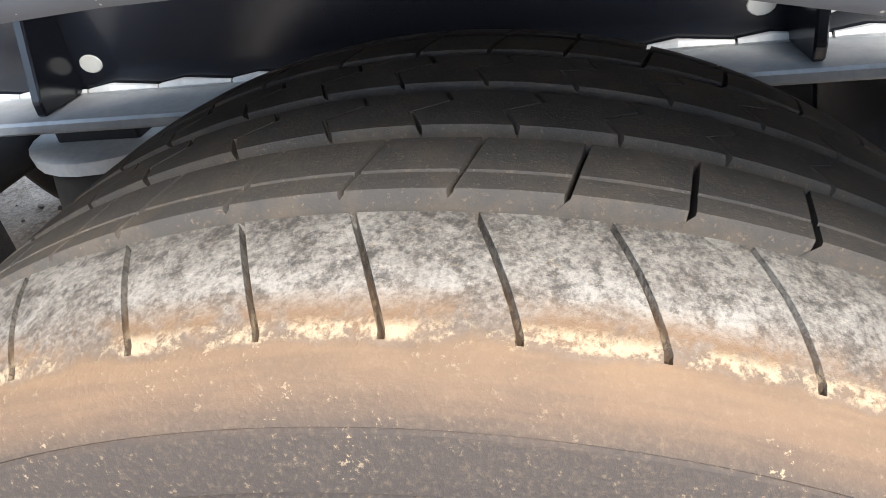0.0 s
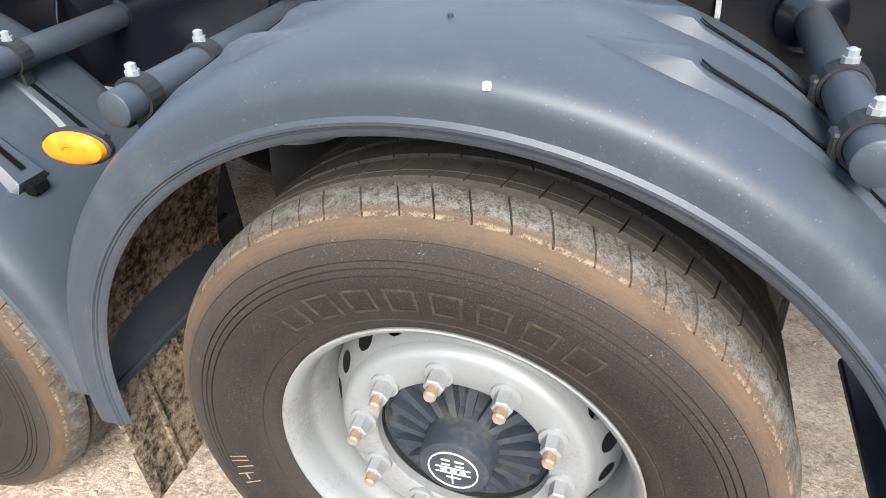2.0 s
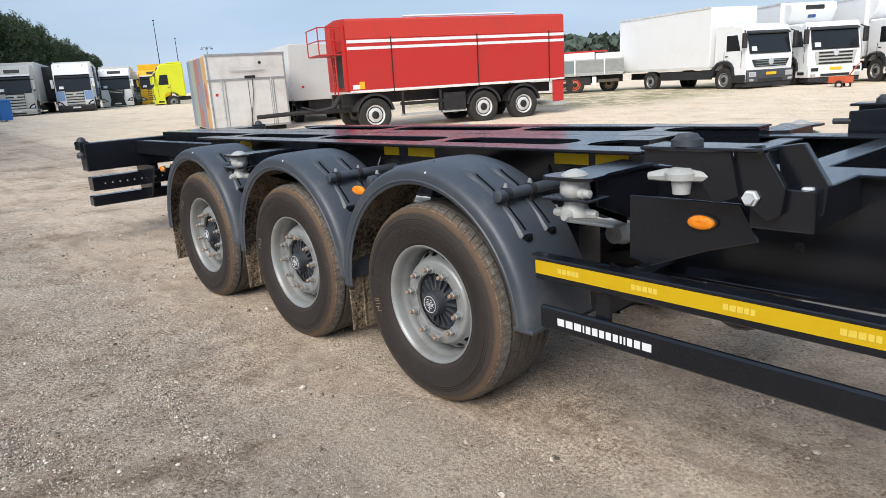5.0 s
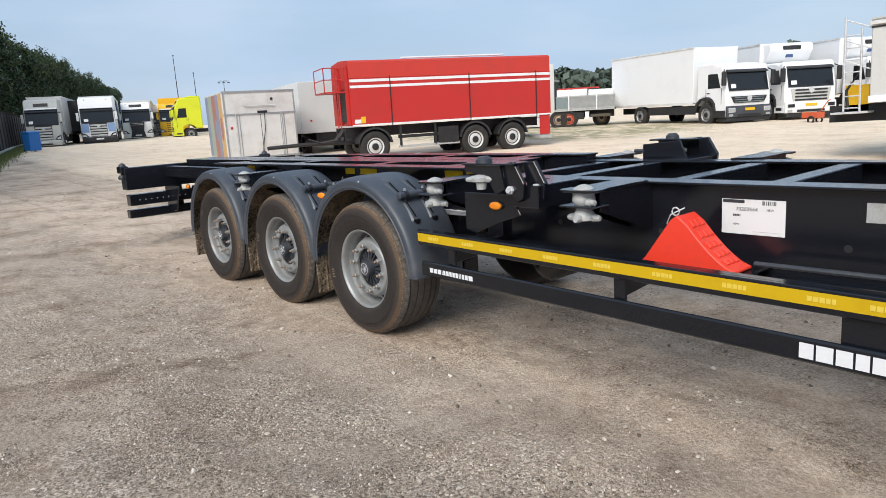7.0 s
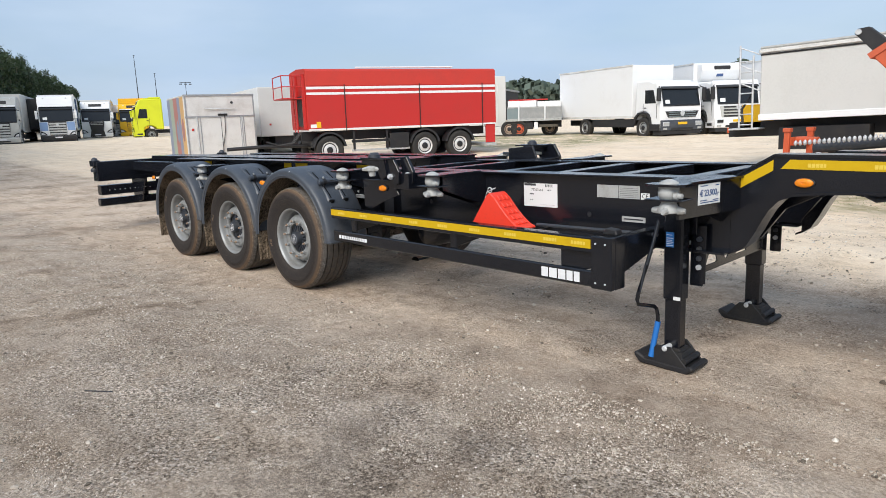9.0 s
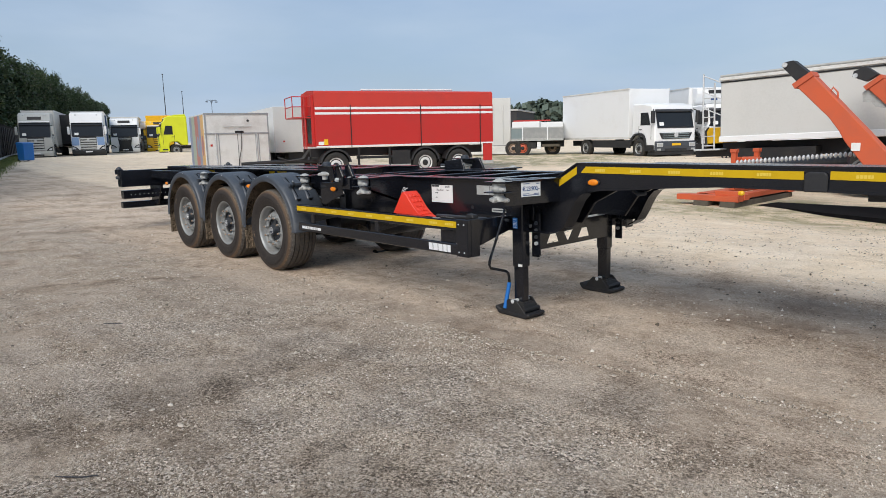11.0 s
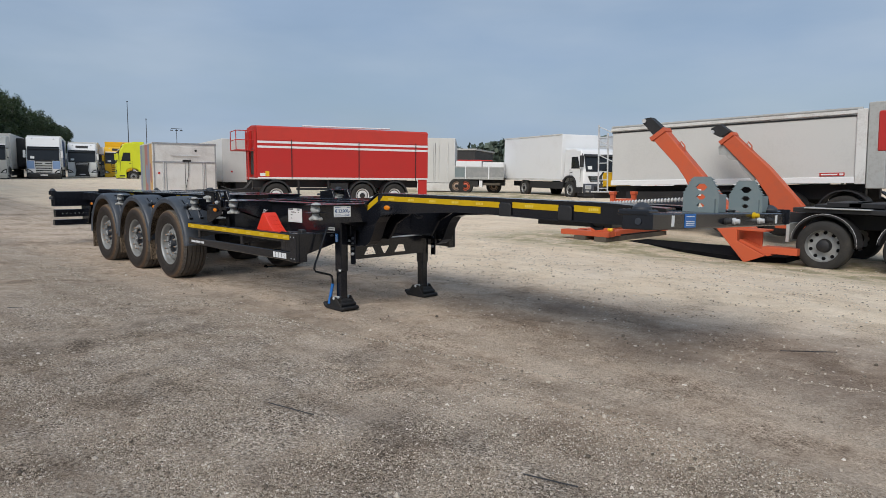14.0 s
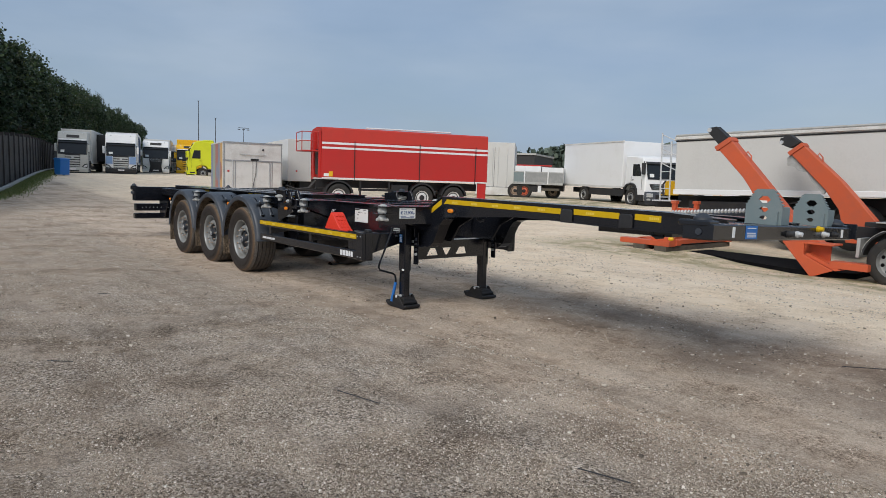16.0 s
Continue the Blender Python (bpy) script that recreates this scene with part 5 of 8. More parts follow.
def build_stop(y0):
    """A blue-grey stop plate with toothed shoulders and three openings, and a bent flange at its front."""
    bm = bmesh.new()
    xc, w, ya, yb = 7.083, 0.136, y0, y0 + 0.016
    holes = ((0.048, 0.030, 0.016), (0.112, 0.036, 0.019), (0.184, 0.046, 0.025))

    def half(z):
        return w if z <= 0.135 else w - (z - 0.135) / 0.125 * w * 0.52
    z0 = 0.0
    for zc, hw, hh in holes:
        bm_prism(bm, [(xc - half(z0), z0), (xc + half(z0), z0), (xc + half(zc - hh), zc - hh), (xc - half(zc - hh), zc - hh)], ya, yb)
        for s in (-1, 1):
            bm_prism(bm, [(xc + s * half(zc - hh), zc - hh), (xc + s * hw * 0.45, zc - hh), (xc + s * hw, zc), (xc + s * hw * 0.45, zc + hh), (xc + s * half(zc + hh), zc + hh)], ya, yb)
        z0 = zc + hh
    bm_prism(bm, [(xc + half(z0), z0), (xc + w * 0.46, 0.262), (xc - w * 0.46, 0.262), (xc - half(z0), z0)], ya, yb)
    st = part("container_stop", bm, M_TEALGREY, fb, "blue-grey toothed stop plate", at=Matrix.Translation((0, 0, FZ1)))
    for s in (-1, 1):
        for k in range(5):
            z = 0.145 + 0.024 * k
            x = xc + s * (half(z) + 0.002)
            part("stop_tooth", prism([(x - s * 0.010, z - 0.010), (x + s * 0.010, z), (x - s * 0.012, z + 0.014)], ya - 0.001, yb + 0.012, "y", 0.0), M_TEALGREY, st)
        part("stop_flange", box(min(xc + s * w, xc + s * (w - 0.016)), max(xc + s * w, xc + s * (w - 0.016)), yb, yb + 0.12, 0.0, 0.135, 0.003), M_TEALGREY, st)
    part("stop_gusset", prism([(xc + w - 0.02, 0.0), (xc + w - 0.10, 0.0), (xc + w - 0.02, 0.10)], ya - 0.03, ya, "y", 0.0), M_TEALGREY, st)
    return st


for y in (1.08, 1.94):
    build_stop(y)
part("blue_sticker", box(FX1 + 0.0005, FX1 + 0.0025, 0.295, 0.455, FZ0 + 0.010, FZ0 + 0.098, 0.0), M_BLUE, fb, "blue data sticker")
for zz in (0.022, 0.034, 0.046, 0.078):
    part("sticker_print", box(FX1 + 0.0026, FX1 + 0.0034, 0.315, 0.435, FZ0 + zz, FZ0 + zz + 0.006, 0.0), M_WHITE_PRINT, fb)
part("white_plate", box(FX1 + 0.0005, FX1 + 0.004, 0.118, 0.150, FZ0 + 0.02, FZ0 + 0.088, 0.0), M_PAPER, fb)
part("white_plate", box(FX1 + 0.0005, FX1 + 0.004, 1.92, 1.955, FZ0 + 0.02, FZ0 + 0.085, 0.0), M_PAPER, fb)
for y, mat in ((0.93, M_PLASTIC), (1.07, M_GALV), (1.44, M_YELLOW), (1.55, M_GALV), (1.75, M_PLASTIC)):
    part("coupling", lathe([(FX1, 0.024), (FX1 + 0.015, 0.024), (FX1 + 0.02, 0.018), (FX1 + 0.045, 0.016), (FX1 + 0.048, 0.0)], 14, "x", (0, y, FZ0 + (0.085 if mat is M_YELLOW else 0.045))), mat, fb, smooth=40)
part("end_plate", box(FX0, FX1 + 0.03, 2.162, 2.18, FZ0 + 0.01, FZ1 + 0.03), M_BLACK, fb)
part("kingpin_plate", box(5.95, 6.63, 0.60, 1.48, 1.030, 1.072), M_BLACK, TR)

# rear bolster, light bar and underrun bar
RX = -5.46
rb = part("rear_bolster", box(RX - 0.10, RX + 0.10, 0.02, 2.06, 0.83, 1.12, 0.008), M_BLACK, TR, "black rear cross beam of the chassis")
for y, s in ((-0.02, 1), (2.10, -1)):
    part("bolster_end", box(RX - 0.09, RX + 0.09, min(y, y + 0.10 * s), max(y, y + 0.10 * s), 1.05, 1.14, 0.01), M_BLACK, rb)
    part("lock_cone", lathe([(0.0, 0.045), (0.02, 0.042), (0.04, 0.022), (0.046, 0.0)], 14, "z", (RX, y + 0.05 * s, 1.14)), M_HUB, rb, smooth=40)
    part("lock_nut", lathe([(-0.02, 0.03), (-0.05, 0.05), (-0.08, 0.045), (-0.085, 0.0)], 14, "z", (RX, y + 0.03 * s, 1.05)), M_HUB, rb, smooth=40)
part("end_frame", box(-5.4, -3.40, 0.845, 1.235, 0.86, 0.93), M_BLACK, TR)
for y in (0.56, 1.46):
    part("rear_hanger", prism([(-5.55, 0.84), (-5.0, 0.84), (-5.2, 0.50), (-5.50, 0.46)], y, y + 0.02), M_BLACK, TR)
    part("rear_rail", box(-5.38, -3.42, y - 0.02, y + 0.06, 0.96, 1.10), M_BLACK, TR)
lb = part("light_bar", box(RX - 0.06, RX + 0.10, 0.04, 2.04, 0.62, 0.765, 0.006), M_BLACK, TR, "black rear light carrier with punched holes")
for i in range(9):
    part("punched_hole", lathe([(RX + 0.1005, 0.008), (RX + 0.1025, 0.0075), (RX + 0.1025, 0.0)], 8, "x", (0, 0.16 + 0.075 * i, 0.69)), M_GREYPAINT, lb)
part("light_bar_plate", box(RX + 0.1005, RX + 0.106, 0.86, 1.0, 0.60, 0.80), M_BLACK, lb)
part("underrun_bar", box(RX - 0.06, RX + 0.08, 0.02, 2.06, 0.455, 0.565, 0.01), M_BLACK, TR, "black square underrun bar")
for y in (0.70, 1.38):
    part("bar_bracket", box(RX - 0.02, RX + 0.04, y - 0.05, y + 0.05, 0.565, 0.83), M_BLACK, TR)
tow = tube([(RX - 0.05, 0.18, 0.69), (RX - 0.14, 0.16, 0.70), (RX - 0.20, 0.15, 0.69), (RX - 0.22, 0.15, 0.66)], 0.012, 8)
part("hose_hook", tow, M_HUB, TR)

# axles, brakes, springs and air bags
for ax in AXLES:
    z = HUB_Z + STANCE[ax][1] - NOSE_UP * ax
    axle = part("axle", lathe([(0.30, 0.063), (1.78, 0.063)], 20, "y", (ax, 0, z)), M_DARK, TR, "black axle tube", smooth=40)
    for y in (0.34, 1.74):
        part("brake_drum", lathe([(y - 0.09, 0.16), (y - 0.09, 0.205), (y + 0.09, 0.205), (y + 0.09, 0.12)], 28, "y", (ax, 0, z)), M_DARK, axle, smooth=40)
    for y, s in ((0.60, 1), (1.48, -1)):
        part("trailing_arm", prism([(ax + 0.52, z + 0.02), (ax + 0.52, z - 0.06), (ax, z - 0.12), (ax - 0.60, z - 0.02), (ax - 0.60, z + 0.02), (ax, z - 0.05)], y - 0.05, y + 0.05), M_DARK, axle)
        part("hanger", prism([(ax + 0.33, 0.834), (ax + 0.50, 0.834), (ax + 0.50, z - 0.10), (ax + 0.40, z - 0.10)], y - 0.07, y + 0.09), M_BLACK, axle)
        part("air_bag", lathe([(z + 0.02, 0.09), (z + 0.03, 0.125), (z + 0.07, 0.115), (z + 0.12, 0.115), (z + 0.20, 0.108), (z + 0.268, 0.098)], 24, "z", (ax - 0.50, y + 0.06 * s, 0)), M_TYRE_FAR, axle, "black rubber air bag", smooth=40)
        part("bag_plate", lathe([(z + 0.270, 0.095), (z + 0.272, 0.112), (z + 0.290, 0.114), (z + 0.292, 0.110), (z + 0.294, 0.0)], 24, "z", (ax - 0.50, y + 0.06 * s, 0)), M_GALV, axle, "pale plate over the air bag", smooth=40)
        part("bag_post", box(ax - 0.56, ax - 0.44, y + 0.06 * s - 0.05, y + 0.06 * s + 0.05, z + 0.290, 0.836), M_DARK, axle)
        part("brake_chamber", lathe([(y, 0.07), (y + 0.10 * s, 0.075), (y + 0.12 * s, 0.06), (y + 0.18 * s, 0.055)], 18, "y", (ax + 0.16, 0, z + 0.10)), M_GALV, axle, smooth=40)
tank = part("air_tank", lathe([(0.64, 0.0), (0.64, 0.06), (0.67, 0.12), (0.70, 0.14), (1.38, 0.14), (1.41, 0.12), (1.44, 0.06), (1.44, 0.0)], 24, "y", (1.15, 0, 0.56)), M_BLACK, TR, "black compressed-air tank", smooth=40)
pipe = bmesh.new()
bm_tube(pipe, [(-3.0, 0.66, 1.06), (-0.4, 0.64, 1.05), (0.9, 0.65, 1.03)], 0.016, 8)
part("galvanised_pipe", pipe, M_GALV, TR)

# side guard
GUARD = Matrix.Translation((0.679, 0.012, 0.8015)) @ Matrix.Rotation(radians(-2.5), 4, "Z") @ Matrix.Rotation(radians(-0.28), 4, "Y") @ Matrix.Diagonal((1.054, 1, 0.88, 1)) @ Matrix.Translation((-0.680, -0.0265, -0.786))
sg = part("side_guard", box(0.675, 3.300, 0.030, 0.055, 0.700, 0.800, 0.004), M_BLACK, TR, "black side guard with a yellow reflective strip", at=GUARD)
part("lower_rail", box(0.690, 3.300, 0.028, 0.055, 0.480, 0.585, 0.008), M_BLACK, sg)
part("rail_lip", box(0.64, 3.26, 0.055, 0.095, 0.792, 0.800, 0.0), M_BLACK, sg)
part("guard_end", box(3.204, 3.334, 0.020, 0.060, 0.475, 0.812, 0.006), M_BLACK, sg)
part("guard_end_cap", box(3.322, 3.334, 0.060, 0.15, 0.475, 0.812, 0.004), M_BLACK, sg)
part("guard_brace", prism([(0.060, 0.800), (0.570, 0.800), (0.570, 0.69), (0.15, 0.56), (0.060, 0.56)], 3.262, 3.320, "x", 0.004), M_BLACK, sg)
part("guard_stop", prism([(3.225, 0.812), (3.315, 0.812), (3.305, 0.845), (3.240, 0.852)], 0.10, 0.16, "y", 0.006), M_PLASTIC, sg, "black plastic stop block")
part("guard_web", prism([(2.985, 0.815), (3.203, 0.815), (3.203, 0.60), (3.13, 0.575), (2.985, 0.575)], 0.056, 0.066, "y", 0.0), M_BLACK, sg)
part("reflective_strip", box(0.680, 3.20, 0.0265, 0.0295, 0.728, 0.786, 0.0), M_YELLOW, sg, "long yellow reflective strip")
for x in (0.83, 1.13, 1.43, 1.73, 2.03, 2.33, 2.63, 2.93, 3.12):
    mark_bars("strip_print", (0.72, 0.82, 0.78, 0.62, 0.58), 0.022, M_YELLOW_PALE, sg, pose(x, 0.0260, 0.757, 90, 0, 0))
mark_bars("rail_mark", (0.72, 0.82, 0.78, 0.62, 0.58), 0.066, M_WHITE_PRINT, sg, pose(2.997, 0.0274, 0.533, 90, 0, 0), "white maker's mark on the lower rail", 0.12)
mark_bars("rail_mark", (0.95, 0.95, 0.95, 0.2, 0.6, 0.7, 0.62, 0.66, 0.62, 0.25, 0.2, 0.6, 0.7, 1.05), 0.032, M_WHITE_PRINT, sg, pose(0.966, 0.0274, 0.530, 90, 0, 0), "row of white shapes on the lower rail", 0.22)
for x in (0.95, 2.1, 3.05):
    part("guard_post", box(x - 0.03, x + 0.03, 0.055, 0.075, 0.50, 0.80), M_BLACK, sg)
    part("guard_arm", prism([(0.075, 0.715), (0.56, 0.715), (0.56, 0.66), (0.075, 0.60)], x - 0.025, x + 0.025, "x"), M_BLACK, sg)
part("guard_rod", tube([(2.52, 0.42, 0.758), (3.35, 0.45, 0.765)], 0.013, 8), M_HUB, sg, "thin dark rod along the guard")
for z in (0.515, 0.765):
    for x in (3.235, 3.295):
        part("guard_screw", lathe([(0.0205, 0.007), (0.0165, 0.006), (0.0165, 0.0)], 8, "y", (x, 0, z)), M_GALV, sg)
copy_part(sg, mirror(GUARD))
part("hanging_plate", prism([(1.02, 1.06), (1.40, 1.06), (1.46, 0.95), (1.30, 0.90), (1.10, 0.82), (1.02, 0.84)], 0.115, 0.127), M_BLACK, TR)

# stickers on the main beam
lab = part("beam_label", box(2.415, 2.70, 0.4575, 0.4605, 0.885, 1.045, 0.0), M_PAPER, TR, "white paper label on the beam")
part("label_tab", box(2.42, 2.52, 0.4565, 0.4574, 1.028, 1.043, 0.0), M_INK, lab)
text_part("label_print", "70203564", 0.024, M_INK, lab, pose(2.53, 0.4571, 1.000, 90, 0, 0), spread=1.05)
mark_bars("label_print", (0.7, 0.6, 0.6, 0.6, 0.3), 0.010, M_INK, lab, pose(2.485, 0.4573, 0.972, 90, 0, 0))
text_part("label_print", "NEW", 0.013, M_INK, lab, pose(2.482, 0.4571, 0.930, 90, 0, 0))
text_part("label_print", "NEW", 0.014, M_INK, lab, pose(2.635, 0.4571, 1.000, 90, 0, 0))
for i in range(8):
    part("bar_print", box(2.60 + 0.008 * i, 2.60 + 0.008 * i + (0.003 if i % 3 else 0.005), 0.4565, 0.4574, 1.022, 1.040, 0.0), M_INK, lab)
part("label_line", box(2.56, 2.68, 0.4565, 0.4574, 0.899, 0.9005, 0.0), M_GREYPAINT, lab)
pl = part("type_plate", box(3.01, 3.31, 0.4575, 0.4605, 0.975, 1.055, 0.0), M_GREYPAINT, TR, "grey type plate with a CE mark")
part("plate_seam", box(3.165, 3.168, 0.4565, 0.4574, 0.975, 1.055, 0.0), M_INK, pl)
for i in range(6):
    part("plate_line", box(3.175, 3.30, 0.4565, 0.4574, 0.983 + 0.011 * i, 0.9845 + 0.011 * i, 0.0), M_INK, pl)
ce = part("ce_mark", box(3.318, 3.375, 0.4575, 0.4605, 0.975, 1.013, 0.0), M_PAPER, TR)
text_part("ce_print", "CE", 0.036, M_INK, ce, pose(3.3465, 0.4571, 0.994, 90, 0, 0))
p2 = part("small_plate", box(3.19, 3.35, 0.4575, 0.4605, 0.832, 0.865, 0.0), M_GREYPAINT, TR)
part("plate_line", box(3.205, 3.335, 0.4565, 0.4574, 0.845, 0.853, 0.0), M_INK, p2)

# side plate of the front outrigger, with the price sheet on it
front_plate = part("front_web", prism([(3.806, -0.060), (3.822, -0.060), (3.909, 0.461), (3.893, 0.461)], 0.955, 1.124, "z", 0.0), M_BLACK, TR)
part("front_top", prism([(3.668, 0.02), (3.84, -0.03), (3.925, 0.461), (3.668, 0.461)], 1.1255, 1.137, "z", 0.0), M_BLACK, TR)
SHEET = pose(3.8635, 0.174, 1.066, 0, 0, 80.5)
ps = part("price_sheet", box(-0.092, 0.092, -0.0035, 0.0, -0.053, 0.053, 0.0), M_PAPER, TR, "white price sheet in a sleeve", at=SHEET)
text_part("price_print", "€ 23.900,-", 0.046, M_BLUE_INK, ps, pose(0.0, -0.0042, 0.004, 90, 0, 0), "price in dark figures", spread=0.86, bold=0.0008)
for x0, x1, z in ((-0.078, -0.015, 0.041), (-0.078, -0.02, -0.034), (0.03, 0.078, -0.036), (-0.078, 0.078, -0.045), (0.050, 0.080, 0.038)):
    part("print_line", box(x0, x1, -0.0046, -0.0036, z, z + 0.005, 0.0), M_BLUE_INK, ps)

# landing legs


def build_leg(y, near):
    x = 3.612
    leg = part("landing_leg", box(x - 0.058, x + 0.056, y - 0.047, y + 0.047, 0.425, 1.02, 0.010), M_BLACK, TR, "black landing leg on a tilting foot")
    part("inner_leg", box(x - 0.049, x + 0.047, y - 0.039, y + 0.039, 0.12, 0.45, 0.008), M_BLACK, leg)
    hp = part("hole_plate", box(x + 0.062, x + 0.134, y + 0.075, y + 0.087, 0.515, 0.855, 0.004), M_BLACK, leg)
    for k, z in enumerate((0.612, 0.664, 0.718, 0.775)):
        part("plate_bolt", lathe([(y + 0.075, 0.016), (y + 0.061, 0.015), (y + 0.059, 0.0)], 8, "y", (x + 0.098, 0, z)), M_HUB if k else M_GALV, hp)
    # the foot: a pressed shoe with turned-up ends under a tapered housing
    shoe = bmesh.new()
    bm_prism(shoe, [(x - 0.195, 0.052), (x - 0.21, 0.030), (x - 0.17, -0.014), (x + 0.12, -0.026), (x + 0.165, 0.006), (x + 0.15, 0.030), (x + 0.10, 0.016), (x - 0.13, 0.022)], y - 0.105, y + 0.105, "y", 0.010)
    lo, hi = ((0.100, 0.088, 0.014), (0.074, 0.064, 0.100))
    ring = [[shoe.verts.new((x + sx * a, y + sy * b, z)) for sx, sy in ((-1, -1), (1, -1), (1, 1), (-1, 1))] for a, b, z in (lo, hi)]
    fs = [shoe.faces.new(ring[1])] + [shoe.faces.new((ring[0][k], ring[0][(k + 1) % 4], ring[1][(k + 1) % 4], ring[1][k])) for k in range(4)]
    bmesh.ops.bevel(shoe, geom=[e for f in fs[:1] for e in f.edges], offset=0.015, segments=2, affect="EDGES")
    for s in (-1, 1):
        bm_prism(shoe, [(x - 0.15, 0.016), (x - 0.06, 0.118), (x + 0.03, 0.118), (x + 0.13, 0.010)], y + s * 0.095 - 0.006, y + s * 0.095 + 0.006, "y", 0.003)
    ft = part("leg_foot", shoe, M_DARK, leg, "black pressed steel foot with turned-up ends", at=Matrix.Translation((0, 0, 0.046)))
    bm = lathe([(y - 0.110, 0.0), (y - 0.110, 0.011), (y - 0.105, 0.016), (y - 0.100, 0.017), (y + 0.11, 0.016)], 14, "y", (x - 0.01, 0, 0.105))
    part("foot_pin", bm, M_GALV, ft, "zinc foot pin")
    part("foot_bolster", tube([(x + 0.10, y - 0.09, 0.045), (x + 0.10, y + 0.09, 0.045)], 0.018, 8), M_DARK, ft)
    if near:
        bs = part("leg_sticker", box(x - 0.042, x + 0.006, y - 0.0495, y - 0.0475, 0.737, 0.822, 0.0), M_BLUE, leg, "blue maker's sticker on the leg")
        for k, z in enumerate((0.745, 0.755, 0.765, 0.775, 0.787, 0.805)):
            part("sticker_line", box(x - 0.038, x + 0.002 - 0.006 * (k % 2), y - 0.0505, y - 0.0496, z, z + 0.0035, 0.0), M_WHITE_PRINT, bs)
        part("white_tag", box(x + 0.010, x + 0.052, y - 0.0495, y - 0.0475, 0.432, 0.452, 0.0), M_PAPER, leg)
    return leg


LEG_NEAR, LEG_FAR = 0.345, 1.50
build_leg(LEG_NEAR, True)
build_leg(LEG_FAR, False)
for y in (LEG_NEAR, LEG_FAR):
    part("leg_bracket", box(3.50, 3.70, 0.40 if y < 1 else 1.40, 0.600 if y < 1 else 1.445, 0.80, 1.00), M_BLACK, TR)
# pierced plate that braces the legs: two blunt openings and a pointed one between them
br = bmesh.new()
PX = (3.66, 3.667)
bm_box(br, *PX, 0.44, 1.455, 0.663, 0.745)
bm_box(br, *PX, 0.44, 1.455, 0.545, 0.583)
for outline in ([(0.44, 0.583), (0.600, 0.583), (0.650, 0.663), (0.44, 0.663)], [(0.762, 0.583), (0.872, 0.583), (0.828, 0.663), (0.722, 0.663)], [(0.898, 0.583), (1.022, 0.583), (1.078, 0.663), (0.955, 0.663)], [(1.188, 0.583), (1.455, 0.583), (1.455, 0.663), (1.160, 0.663)]):
    bm_prism(br, outline, *PX, "x")
part("leg_brace", br, M_BLACK, TR, "dark pierced brace plate between the legs")
part("brace_angle", box(3.655, 3.73, 0.425, 0.437, 0.50, 0.84, 0.003), M_BLACK, TR)
# crank: it swings out from the leg and back to the grip at the foot
crank = tube([(3.575, 0.20, 0.90), (3.568, 0.165, 0.80), (3.553, 0.115, 0.66), (3.536, 0.064, 0.515), (3.530, 0.058, 0.470), (3.529, 0.075, 0.440), (3.530, 0.245, 0.392), (3.533, 0.272, 0.372), (3.538, 0.278, 0.335), (3.541, 0.278, 0.28)], 0.0115, 10)
ck = part("crank_handle", crank, M_BLACK, TR, "bent black crank with a blue grip", smooth=50)
part("crank_grip", tube([(3.541, 0.278, 0.295), (3.519, 0.244, 0.085)], 0.0165, 12), M_BLUE, ck, "blue plastic grip", smooth=50)

# wheel chock in its holder


def build_chock():
    """A red wedge with a ribbed, hollowed tread."""
    x0, x1, zb, zt = 2.17, 2.62, 0.775, 1.000
    slope = [(x0 + 0.20 - 0.02, zt)] + [(x0 + 0.20 + (x1 - x0 - 0.20) * t, zt - (zt - zb) * (1 - (1 - t) ** 1.45)) for t in (0.12, 0.25, 0.4, 0.55, 0.7, 0.85, 1.0)]
    out = [(x0, zb), (x0 + 0.02, zb + 0.02), (x0 + 0.15, zt - 0.02)] + slope + [(x1, zb - 0.012)]
    ch = part("wheel_chock", prism(out, 0.165, 0.325, "y", 0.004), M_RED, TR, "bright red plastic wheel chock in its holder")
    for i in range(5):
        t0, t1 = 0.08 + 0.16 * i, 0.08 + 0.16 * i + 0.09
        for y0 in (0.195, 0.235, 0.275):
            bm = bmesh.new()
            pts = []
            for t in (t0, t1):
                pts.append((x0 + 0.20 + (x1 - x0 - 0.20) * t + 0.006, zt - (zt - zb) * (1 - (1 - t) ** 1.45) + 0.006))
            (xa, za), (xb, zb2) = pts
            bm_prism(bm, [(xa, za), (xb, zb2), (xb - 0.014, zb2 - 0.014), (xa - 0.014, za - 0.014)], y0, y0 + 0.026, "y", 0.002)
            part("chock_rib", bm, M_RED, ch)
    wire = tube([(2.305, 0.20, 0.93), (2.29, 0.19, 0.96), (2.31, 0.185, 1.0), (2.345, 0.20, 1.02), (2.36, 0.22, 1.03)], 0.003, 6)
    part("chock_wire", wire, M_GALV, ch, "thin wire with a ring")
    ring = tube([(2.33 + 0.018 * math.cos(a), 0.195, 1.015 + 0.018 * math.sin(a)) for a in [2 * math.pi * k / 12 for k in range(13)]], 0.003, 6)
    part("chock_ring", ring, M_GALV, ch)
    return ch


build_chock()
part("chock_shelf", box(2.14, 2.66, 0.15, 0.462, 0.748, 0.760), M_BLACK, TR)

# ---- vehicles parked round the yard ----
def turned(x, y, z, deg, tilt=0.0, wide=1.0):
    return pose(x, y, z, 0, tilt, deg) @ Matrix.Diagonal((1, wide, 1, 1))


